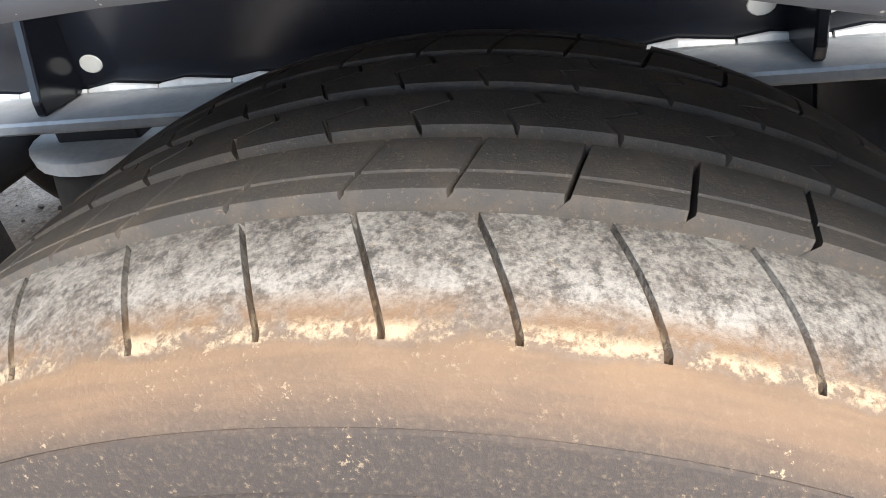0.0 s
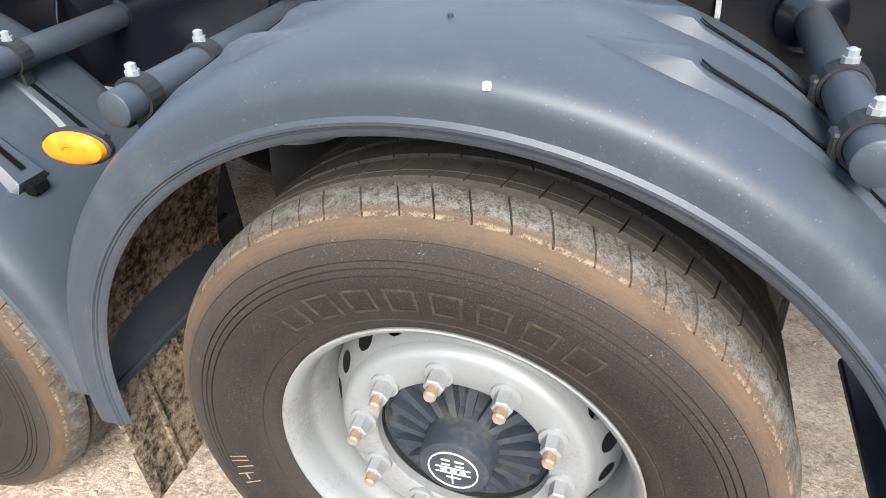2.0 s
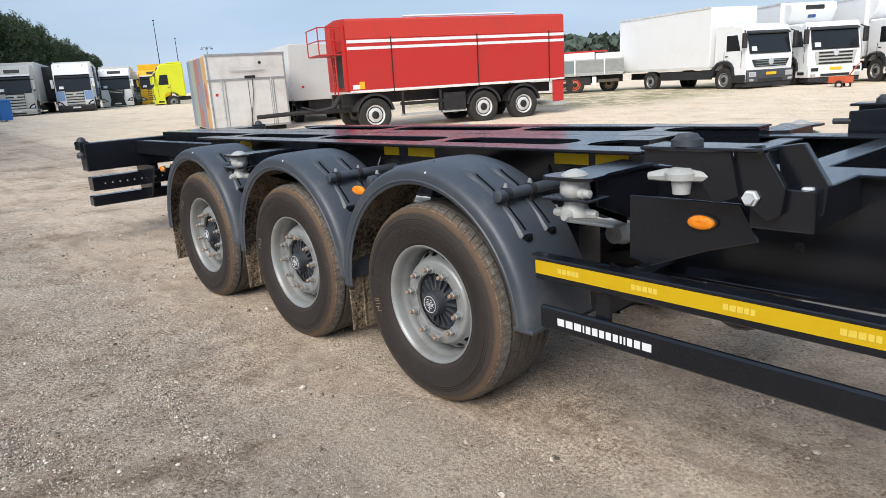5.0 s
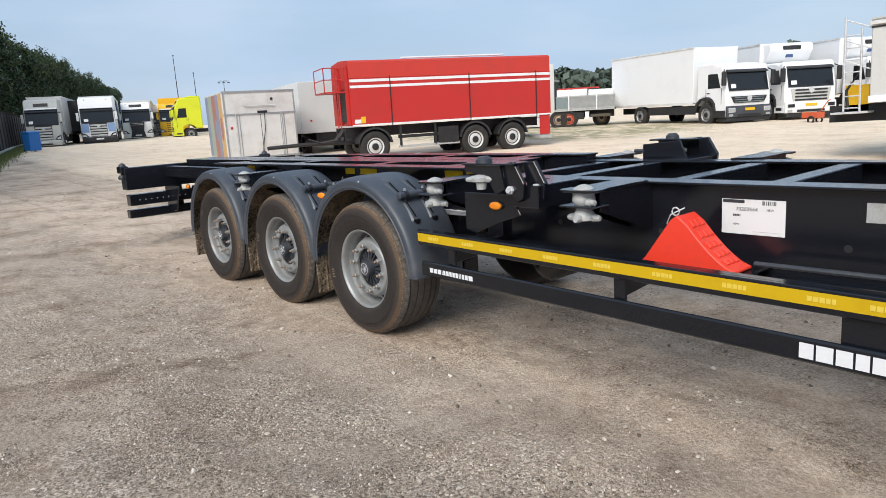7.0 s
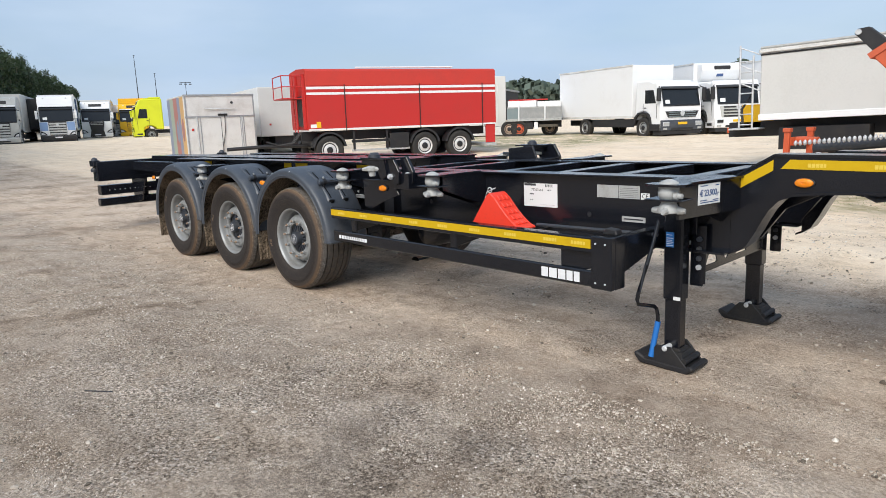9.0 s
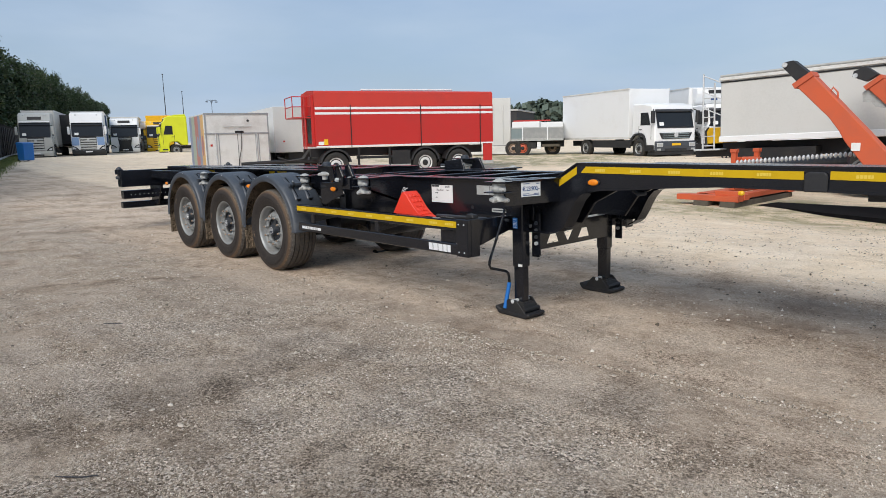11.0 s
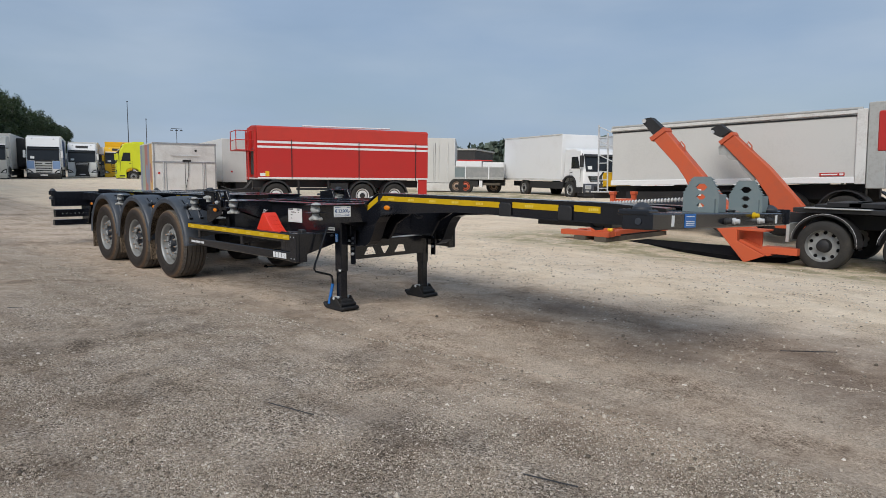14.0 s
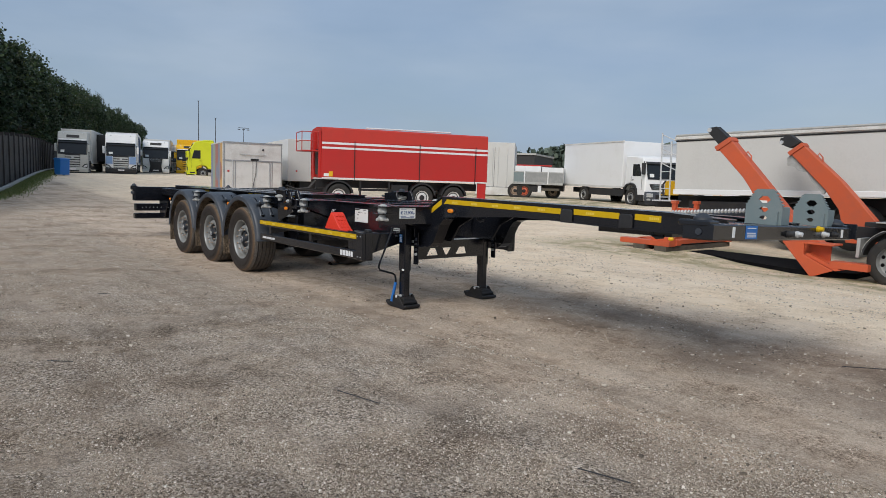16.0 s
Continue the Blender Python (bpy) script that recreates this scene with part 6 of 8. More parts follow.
def wheel_bm(r, w, hub=0.56):
    """Tyre of a parked lorry: axis y, outer face at y = 0."""
    return bm_lathe(bmesh.new(), [(0.035, r * hub), (0.012, r * 0.64), (0.0, r * 0.80), (0.010, r * 0.93), (0.035, r * 0.985), (0.05, r), (w - 0.05, r), (w - 0.02, r * 0.96), (w, r * 0.8), (w - 0.03, r * 0.56)], 28, caps=False)


def disc_bm(r, deep=0.07):
    bm = bm_lathe(bmesh.new(), [(0.040, r * 0.56), (0.026, r * 0.585), (0.022, r * 0.57), (0.05, r * 0.53), (deep, r * 0.50), (deep, r * 0.42), (deep - 0.02, r * 0.34), (deep - 0.022, r * 0.22), (0.02, r * 0.19), (0.005, r * 0.16), (0.005, 0.0)], 24, caps=False)
    for i in range(10):
        a = 2 * math.pi * i / 10
        bm_lathe(bm, [(deep - 0.022, 0.020), (deep - 0.05, 0.018), (deep - 0.05, 0)], 6, "y", (r * 0.30 * math.cos(a), 0, r * 0.30 * math.sin(a)))
    return bm


def lorry_wheel(parent, x, y, r=0.48, w=0.30, side=-1, disc=None, wide=0.56):
    """A wheel under a vehicle; side -1 shows its face towards -y."""
    m = Matrix.Translation((x, y, r - 0.01))
    if side > 0:
        m = m @ Matrix.Diagonal((1, -1, 1, 1))
    wh = part("wheel", wheel_bm(r, w, wide), M_TYRE_FAR, parent, "black tyre on a pale rim", smooth=40, at=m)
    deep = 0.07 if wide < 0.6 else 0.17
    q = r * wide / 0.56
    if wide < 0.6:
        part("rim", disc_bm(q, deep), disc or M_RIM, wh, "pale steel rim", smooth=35)
    else:
        dish = [(0.040, q * 0.56), (0.024, q * 0.585), (0.018, q * 0.57), (0.05, q * 0.535), (0.10, q * 0.525), (deep - 0.01, q * 0.50), (deep, q * 0.46), (deep - 0.012, q * 0.30), (deep - 0.012, 0.0)]
        part("rim", bm_lathe(bmesh.new(), dish, 32, caps=False), disc or M_RIM, wh, "deep pale steel rim", smooth=35)
        for i in range(10):
            a = 2 * math.pi * (i + 0.5) / 10
            part("hand_hole", lathe([(deep + 0.004, 0.034), (deep - 0.012, 0.032), (deep - 0.012, 0.0)], 10, "y", (q * 0.43 * math.cos(a), 0, q * 0.43 * math.sin(a))), M_SLOT, wh)
        part("hub", lathe([(deep - 0.01, q * 0.235), (deep - 0.03, q * 0.215), (deep - 0.12, q * 0.20), (deep - 0.14, q * 0.15), (deep - 0.14, 0.0)], 16), M_DARK, wh, "dark hub", smooth=40)
        return wh
    part("hub", lathe([(0.06, r * 0.24), (0.012, r * 0.20), (0.0, r * 0.15), (0.0, 0.0)], 16), M_DARK, wh, "dark hub", smooth=40)
    part("hole_ring", lathe([(0.0695, r * 0.495), (0.0670, r * 0.490), (0.0670, r * 0.435), (0.0695, r * 0.43)], 20, closed=True), M_DARK, wh)
    return wh


def plate(parent, name, x0, x1, y0, y1, z0, z1, mat, label="", bevel=0.006):
    return part(name, box(x0, x1, y0, y1, z0, z1, bevel), mat, parent, label)


def low_front(body, w, base, cab, silver):
    """Front of a small cab: framed screen, wide grille, bumper with lamps set in it."""
    def face(z):
        return -0.02 - (z - 1.45) * 0.232 if z > 1.45 else -0.01

    def sheet(name, z0, z1, y0, y1, mat, proud, label="", parent=body):
        return part(name, prism([(face(z0), z0), (face(z0) + proud, z0), (face(z1) + proud, z1), (face(z1), z1)], y0, y1, "y", 0.0), mat, parent, label)
    z0, z1 = 1.46, 2.24
    sheet("screen_surround", z0 - 0.035, z1 + 0.02, -w + 0.13, w - 0.13, M_PLASTIC, 0.010)
    sheet("windscreen", z0 + 0.01, z1 - 0.04, -w + 0.17, w - 0.17, M_GLASS, 0.020, "dark windscreen")
    sheet("windscreen_paper", z0 + 0.08, z0 + 0.25, -w + 0.26, -w + 0.52, M_PAPER, 0.026, "white sheet behind the screen")
    part("sun_visor", prism([(face(z1) - 0.02, z1 + 0.01), (face(z1) + 0.13, z1 - 0.05), (face(z1) + 0.13, z1 - 0.01), (face(z1) - 0.04, z1 + 0.09)], -w + 0.12, w - 0.12), M_PLASTIC, body, "dark sun visor")
    for y in (-0.45, 0.25):
        part("wiper", tube([(face(z0) + 0.03, y, z0 - 0.01), (face(z0) + 0.03, y + 0.50, z0 + 0.05)], 0.012, 5), M_PLASTIC, body)
    wide = 0.80 if silver else 0.86
    lo, hi = (base + 0.22, 1.36) if silver else (0.92, 1.20)
    gr = part("grille", prism([(-wide - 0.10, hi), (wide + 0.10, hi), (wide - 0.06, lo), (-wide + 0.06, lo)], 0.0, 0.030, "x", 0.0), M_GREYCAB if silver else M_PLASTIC, body, "barred front grille")
    bars = 6 if silver else 3
    for i in range(bars):
        z = lo + (hi - lo) * (i + 0.32) / bars
        part("grille_bar", box(0.028, 0.046 if silver else 0.050, -wide + 0.08, wide - 0.08, z, z + (hi - lo) / bars * (0.50 if silver else 0.34), 0.0), M_PLASTIC if silver else M_TEALGREY, gr)
    part("front_mark", lathe([(0.03, 0.12), (0.060, 0.12), (0.064, 0.09), (0.064, 0.0)], 16, "x", (0, 0, 1.10 if not silver else 1.28)), M_GALV, body, "round pale mark")
    bp = part("bumper", prism([(-0.05, base + 0.02), (0.05, base + 0.04), (0.075, base + 0.30), (0.045, base + 0.50), (-0.05, base + 0.52)], -w + 0.005, w - 0.005, "y", 0.02), cab if silver else M_BUMPER, body, "bumper with lamps set in it")
    for s in (-1, 1):
        ya, yb = sorted((s * (w - 0.07), s * (w - 0.43)))
        lamp = part("headlight", box(0.04, 0.082, ya, yb, base + 0.24, base + 0.43, 0.01), M_GALV, bp, "pale headlamp")
        part("lamp_glass", box(0.082, 0.088, ya + 0.03, yb - 0.03, base + 0.27, base + 0.40, 0.0), M_GLASS if silver else M_GREYPAINT, lamp)
        part("fog_lamp", box(0.05, 0.085, *sorted((s * (w - 0.10), s * (w - 0.30))), base + 0.08, base + 0.17, 0.0), M_GREYPAINT, bp)
    part("bumper_slot", box(0.055, 0.080, -0.62, 0.62, base + 0.06, base + 0.16, 0.0), M_PLASTIC, bp)
    part("plate_bar", box(0.074, 0.090, -0.26, 0.26, base + 0.30, base + 0.41, 0.0), M_YCAB, bp)
    part("air_dam", box(-0.60, 0.02, -w + 0.06, w - 0.06, base - 0.14, base + 0.03, 0.01), M_PLASTIC, body)


def build_cab(parent, cab, lower, high=3.35, width=2.45, length=2.1, grille="slats", trim=None, base=0.32, corner=None):
    """A forward-control lorry cab; its front is at x = 0 and looks along +x."""
    h, w = high, width / 2
    up = 0.21 if high > 3.1 else 0.0          # tall cabs sit higher on their frames
    trim, corner = trim or cab, corner or cab
    out = [(-0.05, base + 0.10), (0.0, base + 0.55), (-0.02, 1.45 + up), (-0.24, 2.40 + up), (-0.32, 2.55 + up), (-0.58, h - 0.10), (-0.80, h), (-length, h), (-length, base + 0.55), (-1.75, base + 0.55), (-1.66, 1.05), (-1.40, 1.18), (-1.05, 1.18), (-0.80, 1.05), (-0.70, base + 0.12)]
    body = part("cab", prism(out, -w, w, "y", 0.06), cab, parent, "lorry cab with a dark windscreen", smooth=35)

    def face(z):
        """How far back the front lies at a height."""
        return -0.02 - (z - 1.45 - up) * 0.232 if z > 1.45 + up else -0.01
    low = high < 2.8
    z0, z1 = 1.50 + up, 2.38 + up
    if not low:
        part("screen_surround", prism([(face(z0) - 0.01, z0 - 0.05), (face(z0) + 0.010, z0 - 0.05), (face(z1) + 0.010, z1 + 0.05), (face(z1) - 0.01, z1 + 0.05)], -w + 0.07, w - 0.07, "y", 0.0), M_PLASTIC, body)
        part("windscreen", prism([(face(z0), z0), (face(z0) + 0.018, z0), (face(z1) + 0.018, z1), (face(z1), z1)], -w + 0.12, w - 0.12, "y", 0.0), M_GLASS, body, "dark windscreen")
        part("windscreen_paper", prism([(face(z0) + 0.018, z0 + 0.10), (face(z0) + 0.022, z0 + 0.10), (face(z0 + 0.28) + 0.024, z0 + 0.28), (face(z0 + 0.28) + 0.019, z0 + 0.28)], -w + 0.28, -w + 0.58, "y", 0.0), M_PAPER, body, "white sheet behind the screen")
        for y in (-0.45, 0.25):
            part("wiper", tube([(face(z0) + 0.03, y, z0 - 0.03), (face(z0) + 0.03, y + 0.50, z0 + 0.07)], 0.012, 5), M_PLASTIC, body)
        part("sun_visor", prism([(face(z1) - 0.01, z1 + 0.01), (face(z1) + 0.12, z1 - 0.07), (face(z1) + 0.13, z1 - 0.02), (face(z1) - 0.06, z1 + 0.15)], -w + 0.08, w - 0.08), M_GLASS if high > 3.2 else M_PLASTIC, body, "dark sun visor")
    if high > 3.1:
        part("roof_sign", prism([(-0.46, 2.93), (-0.39, 2.93), (-0.485, 3.15), (-0.56, 3.15)], -0.52, 0.52, "y", 0.0), M_PLASTIC, body)
        part("visor_edge", prism([(face(z1) - 0.02, z1 + 0.17), (face(z1) + 0.03, z1 + 0.15), (face(z1) + 0.01, z1 + 0.22), (face(z1) - 0.06, z1 + 0.24)], -w + 0.10, w - 0.10, "y", 0.0), M_WHITE, body)
        for s in (-1, 1):
            part("roof_lamp", lathe([(-0.62, 0.05), (-0.52, 0.055), (-0.50, 0.0)], 10, "x", (0, s * 0.78, h - 0.16)), M_GALV, body)
    for s in (-1, 1):
        y = s * w
        lo, hi = (y - 0.004, y + 0.008) if s > 0 else (y - 0.008, y + 0.004)
        part("side_window", prism([(-0.36, 1.58 + up), (-0.55, (2.18 if low else 2.32) + up), (-1.10, (2.18 if low else 2.32) + up), (-1.10, 1.58 + up)], lo, hi, "y", 0.0), M_GLASS, body, "dark side window")
        for x in (-0.30, -1.22):
            part("door_gap", box(x - 0.010, x + 0.010, lo, hi, base + 0.60, 1.56 + up, 0.0), M_PLASTIC, body)
        part("door_handle", box(-1.16, -1.00, lo - 0.01, hi + 0.01, 1.36 + up, 1.40 + up, 0.0), M_PLASTIC, body)
        mr = part("mirror", box(-0.12, 0.04, y + s * 0.12 - 0.09, y + s * 0.12 + 0.09, 1.66 + up, 2.24 + up, 0.03), M_PLASTIC if high < 3.3 else cab, body, "wing mirror")
        part("mirror_arm", tube([(-0.2, y - s * 0.02, 2.32 + up), (-0.04, y + s * 0.12, 2.22 + up)], 0.025, 6), M_PLASTIC, mr)
        if not low:
            ya, yb = sorted((y - s * 0.03, y - s * 0.56))
            part("corner_panel", prism([(-0.02, base + 0.72), (0.022, base + 0.72), (0.010, 1.43 + up), (-0.02, 1.43 + up)], ya, yb, "y", 0.0), corner, body)
            lamp = part("headlight", prism([(y - s * 0.03, base + 0.36), (y - s * 0.03, base + 0.70), (y - s * 0.30, base + 0.60), (y - s * 0.50, base + 0.40)], 0.0, 0.034, "x", 0.0), M_GLASS, body, "headlamp in a dark housing")
            part("lamp_glass", prism([(y - s * 0.07, base + 0.42), (y - s * 0.07, base + 0.60), (y - s * 0.26, base + 0.54), (y - s * 0.36, base + 0.43)], 0.034, 0.044, "x", 0.0), M_GALV, lamp)
        part("step", box(-0.75, -0.05, min(y, y + s * 0.02), max(y, y + s * 0.02), base + 0.04, base + 0.34, 0.01), lower, body)
        part("step_slot", box(-0.62, -0.20, min(y, y + s * 0.026), max(y, y + s * 0.026), base + 0.14, base + 0.26, 0.0), M_PLASTIC, body)
    if low:
        low_front(body, w, base, cab, trim is not M_PLASTIC)
        return body
    part("bumper", prism([(-0.05, base), (0.05, base + 0.03), (0.07, base + 0.28), (0.03, base + 0.37), (-0.05, base + 0.37)], -w + 0.01, w - 0.01, "y", 0.02), lower, body, "bumper")
    gz, gt = base + 0.40, 1.34 + up
    if grille == "vee":
        gr = part("grille", prism([(-0.62, gt + 0.10), (0.62, gt + 0.10), (0.50, gz + 0.20), (0.64, base + 0.06), (-0.64, base + 0.06), (-0.50, gz + 0.20)], 0.0, 0.082, "x", 0.0), M_PLASTIC, body, "black grille that narrows downwards")
        for z in (gt - 0.02, gt - 0.14):
            part("grille_bar", box(0.082, 0.092, -0.50, 0.50, z, z + 0.03, 0.0), M_GALV, gr)
    else:
        gr = part("grille", prism([(-0.62, gt + 0.12), (0.62, gt + 0.12), (0.58, gz), (-0.58, gz)], 0.0, 0.026, "x", 0.0), M_PLASTIC, body, "barred front grille")
        for i in range(5):
            z = gz + 0.02 + (gt + 0.08 - gz) * i / 5
            part("grille_bar", prism([(0.020, z), (0.052, z + 0.02), (0.048, z + 0.10), (0.020, z + 0.125)], -0.58, 0.58, "y", 0.0), trim, gr)
    part("front_mark", lathe([(0.03, 0.10), (0.062, 0.10), (0.064, 0.07), (0.064, 0.0)], 16, "x", (0, 0, gt - 0.10)), M_GALV, body, "round pale mark")
    part("bumper_slot", box(0.062, 0.078, -0.52, 0.52, base + 0.06, base + 0.15, 0.0), M_PLASTIC, body)
    part("air_dam", box(-0.60, 0.02, -w + 0.06, w - 0.06, base - 0.14, base + 0.01, 0.01), M_PLASTIC, body)
    part("plate_bar", box(0.075, 0.088, -0.26, 0.26, base + 0.18, base + 0.28, 0.0), M_PAPER, body)
    return body


def box_body(parent, x0, x1, w, z0, z1, mat, label, roof_rail=True):
    """A box body with rails round its edges and a plain skin."""
    b = part("box_body", box(x0, x1, -w / 2, w / 2, z0, z1, 0.015), mat, parent, label)
    for s in (-1, 1):
        y = s * w / 2
        part("bottom_rail", box(x0 - 0.01, x1 + 0.01, y - 0.02, y + 0.02, z0 - 0.06, z0 + 0.06), M_ALU, b)
        if roof_rail:
            part("top_rail", box(x0 - 0.01, x1 + 0.01, y - 0.02, y + 0.02, z1 - 0.06, z1 + 0.02), M_ALU, b)
    return b


def chassis(parent, x0, x1, z0=0.55, z1=0.85):
    for y in (-0.5, 0.36):
        part("chassis_rail", box(x0, x1, y, y + 0.14, z0, z1), M_DARK, parent)


def build_lorry(name, m, label, cab_mat, lower, box_mat, box_label, corner=None, high=3.35, box_top=3.95, box_len=7.0, cab_len=2.1, grille="slats", trim=None, reefer=False, group="", width=2.5, wheel_side=True, base=0.32, box_z=1.05):
    t = thing(name, m, label, "lorry", group)
    build_cab(t, cab_mat, lower, high, width - 0.05, cab_len, grille=grille, trim=trim, base=base, corner=corner)
    gap = 0.25
    b = box_body(t, -cab_len - gap - box_len, -cab_len - gap, width, box_z, box_top, box_mat, box_label)
    if reefer:
        fr = part("cooling_unit", prism([(-cab_len - gap, box_top - 1.05), (-cab_len + 0.05, box_top - 0.75), (-cab_len + 0.32, box_top - 0.35), (-cab_len + 0.25, box_top - 0.06), (-cab_len - gap, box_top - 0.02)], -width * 0.43, width * 0.43, "y", 0.04), M_WHITE, t, "white cooling unit above the cab", smooth=30)
        part("unit_grille", box(-cab_len + 0.24, -cab_len + 0.335, -0.42, 0.42, box_top - 0.34, box_top - 0.16, 0.03), M_PLASTIC, fr, "black air grille")
        part("unit_badge", box(-cab_len + 0.14, -cab_len + 0.20, -0.20, 0.12, box_top - 0.66, box_top - 0.52, 0.0), M_BLUE_INK, fr)
    chassis(t, -cab_len - gap - box_len, -0.3)
    for s in (-1, 1):
        y = s * (width / 2 - 0.01)
        for x in (-1.22, -cab_len - gap - box_len * 0.62):
            lorry_wheel(t, x, y, side=s)
        part("side_skirt", box(-cab_len - gap - box_len * 0.5, -cab_len - 0.1, y - 0.03, y + 0.03, 0.50, 0.85), M_PLASTIC, t)
        part("wheel_arch", prism([(-1.85, 0.62), (-1.80, 0.95), (-1.55, 1.16), (-1.22, 1.20), (-0.90, 1.16), (-0.66, 0.95), (-0.60, 0.62), (-0.70, 0.62), (-0.78, 0.92), (-0.96, 1.08), (-1.22, 1.12), (-1.50, 1.08), (-1.68, 0.92), (-1.76, 0.62)], y - 0.05, y + 0.045), M_PLASTIC, t)
    return t


# the row of lorries in the far corner, facing the yard
ROW = "lorries parked in a row by the trees"
build_lorry("lorry", turned(-47.95, 7.07, 0.42, -18.5, wide=0.84), "silver-grey lorry with a grey curtain-sided body", M_GREYCAB, M_GREYCAB, M_GREYWALL, "grey trailer box", high=3.42, box_top=3.66, box_len=12, trim=M_GREYCAB, group=ROW)
build_lorry("lorry", turned(-49.23, 10.82, 0.43, -17.0, wide=0.93), "white and pale blue lorry with a white box", M_WHITE, M_PLASTIC, M_WHITE, "white trailer box", corner=M_BLUECAB, high=3.50, box_top=3.66, box_len=12, trim=M_GREYCAB, group=ROW)
build_lorry("lorry", turned(-57.13, 15.89, 0.44, -19.5, wide=0.95), "white lorry with a black grille and white box", M_WHITE, M_WHITE, M_GREYWALL, "pale box behind the cab", high=3.35, box_top=3.55, box_len=9, grille="vee", group=ROW)
build_lorry("lorry", turned(-62.25, 19.80, 0.44, -19), "white lorry half hidden in the parked row", M_WHITE, M_WHITE, M_WHITE, "white box", high=3.1, box_top=3.3, box_len=7, group=ROW)
build_lorry("lorry", turned(-59.95, 20.00, 0.38, -21), "amber yellow lorry with a yellow box", M_YCAB, M_YCAB, M_YCAB, "amber yellow box", high=3.3, box_top=3.85, box_len=8, trim=M_YCAB, group=ROW)
t = thing("tractor_unit", turned(-53.0, 17.4, 0.42, -106), "lime yellow tractor unit seen from its side", "lorry", ROW)
build_cab(t, M_LIME, M_LIME, 3.35, 2.45, 2.3, trim=M_LIME)
part("roof_spoiler", prism([(-0.80, 3.35), (-1.45, 3.48), (-2.25, 3.50), (-2.25, 3.35)], -1.0, 1.0, "y", 0.04), M_LIME, t, "lime yellow roof spoiler")
chassis(t, -5.6, -0.3)
for s in (-1, 1):
    for x in (-1.3, -4.6):
        lorry_wheel(t, x, s * 1.22, side=s)
for x, y, z1, mat, lab in ((-53.15, 10.15, 3.2, M_PLASTIC, "dark box trailer standing between lorries"), (-54.15, 12.95, 3.2, M_NAVY, "dark blue box trailer standing between lorries")):
    t = thing("box_trailer", turned(x, y, ground_height(x, y) - 0.02, -16), lab, "trailer")
    box_body(t, -8, 0, 1.3, 0.9, z1, mat, "")
    chassis(t, -8, 0)
    for s in (-1, 1):
        lorry_wheel(t, -5, s * 0.64, side=s)

# white distribution lorry
build_lorry("box_lorry", turned(-9.3, 26.3, 0.25, -21), "white two-axle box lorry with a plain white body", M_WHITE, M_PLASTIC, M_WHITE, "plain white box body", high=2.62, box_top=3.40, box_len=6.25, cab_len=1.75, width=2.45, trim=M_PLASTIC, base=0.30, box_z=0.98)
# refrigerated lorries behind it
build_lorry("refrigerated_lorry", turned(-7.7, 28.6, 0.26, -36), "white refrigerated lorry with a silver grille", M_WHITE, M_WHITE, M_WHITE, "white insulated box", high=2.5, box_top=3.42, box_len=7.0, cab_len=1.8, width=2.35, trim=M_GREYCAB, reefer=True)
build_lorry("refrigerated_lorry", turned(-5.0, 30.3, 0.26, -36), "white refrigerated lorry partly hidden behind a ladder", M_WHITE, M_WHITE, M_WHITE, "white insulated box", high=2.5, box_top=3.42, box_len=7.0, cab_len=1.8, width=2.35, reefer=True)
t = thing("trolley", turned(-6.5, 25.7, 0.24, -20), "small red trolley on two wheels", "trolley")
plate(t, "bed", -0.35, 0.35, -0.2, 0.2, 0.22, 0.45, M_ORANGE)
for s in (-1, 1):
    part("wheel", wheel_bm(0.16, 0.08), M_TYRE_FAR, t, at=Matrix.Translation((0.1, s * 0.22 - 0.04, 0.15)))
part("handle", tube([(0.3, 0, 0.45), (0.62, 0, 0.85), (0.62, 0.12, 0.9)], 0.02, 6), M_ORANGE, t)

# red tipping trailer
RT = thing("tipping_trailer", turned(-13.86, 9.2, 0.07, 70.3), "red three-axle tipping trailer with a rolled tarpaulin", "trailer")
RL, RW = 7.12, 2.45
rbody = part("tipper_body", box(0, RL, 0, RW, 1.17, 2.62, 0.012), M_REDBODY, RT, "red steel tipper body")
part("tarpaulin", prism([(0.0, 2.62), (0.0, 3.10), (0.10, 3.16), (RW * 0.5, 3.22), (RW - 0.1, 3.16), (RW, 3.10), (RW, 2.62)], 0.01, RL - 0.02, "x", 0.0), M_TARP, rbody, "dull red tarpaulin over the body")
part("ridge_tube", tube([(1.8, 0.20, 3.21), (5.5, 0.30, 3.235)], 0.03, 8), M_WHITE_PRINT, rbody)
for z0, z1 in ((2.50, 2.585), (2.32, 2.40)):
    part("white_stripe", box(0.02, RL - 0.02, -0.006, -0.001, z0, z1, 0.0), M_WHITE_PRINT, rbody, "white painted stripe")
part("sill_stripe", box(0.02, RL - 0.02, -0.014, 0.0, 1.165, 1.205, 0.0), M_WHITE_PRINT, rbody)
for x in (1.32, 4.05, 6.55):
    part("tarp_strap", box(x - 0.014, x + 0.014, -0.022, -0.008, 1.10, 2.66, 0.0), M_DARK, rbody, "dark tarpaulin strap")
part("warning_label", box(0.30, 0.45, -0.008, -0.001, 1.24, 1.44, 0.0), M_YCAB, rbody)
part("white_label", box(0.10, 0.30, -0.008, -0.001, 1.24, 1.36, 0.0), M_PAPER, rbody)
part("front_wall_rib", box(-0.10, 0.0, 0.1, 0.2, 1.2, 3.0), M_REDBODY, rbody)
part("front_wall_rib", box(-0.10, 0.0, 1.2, 1.3, 1.2, 3.0), M_REDBODY, rbody)
part("front_pocket", box(-0.06, 0.0, 0.3, 1.1, 1.3, 2.3), M_PLASTIC, rbody)
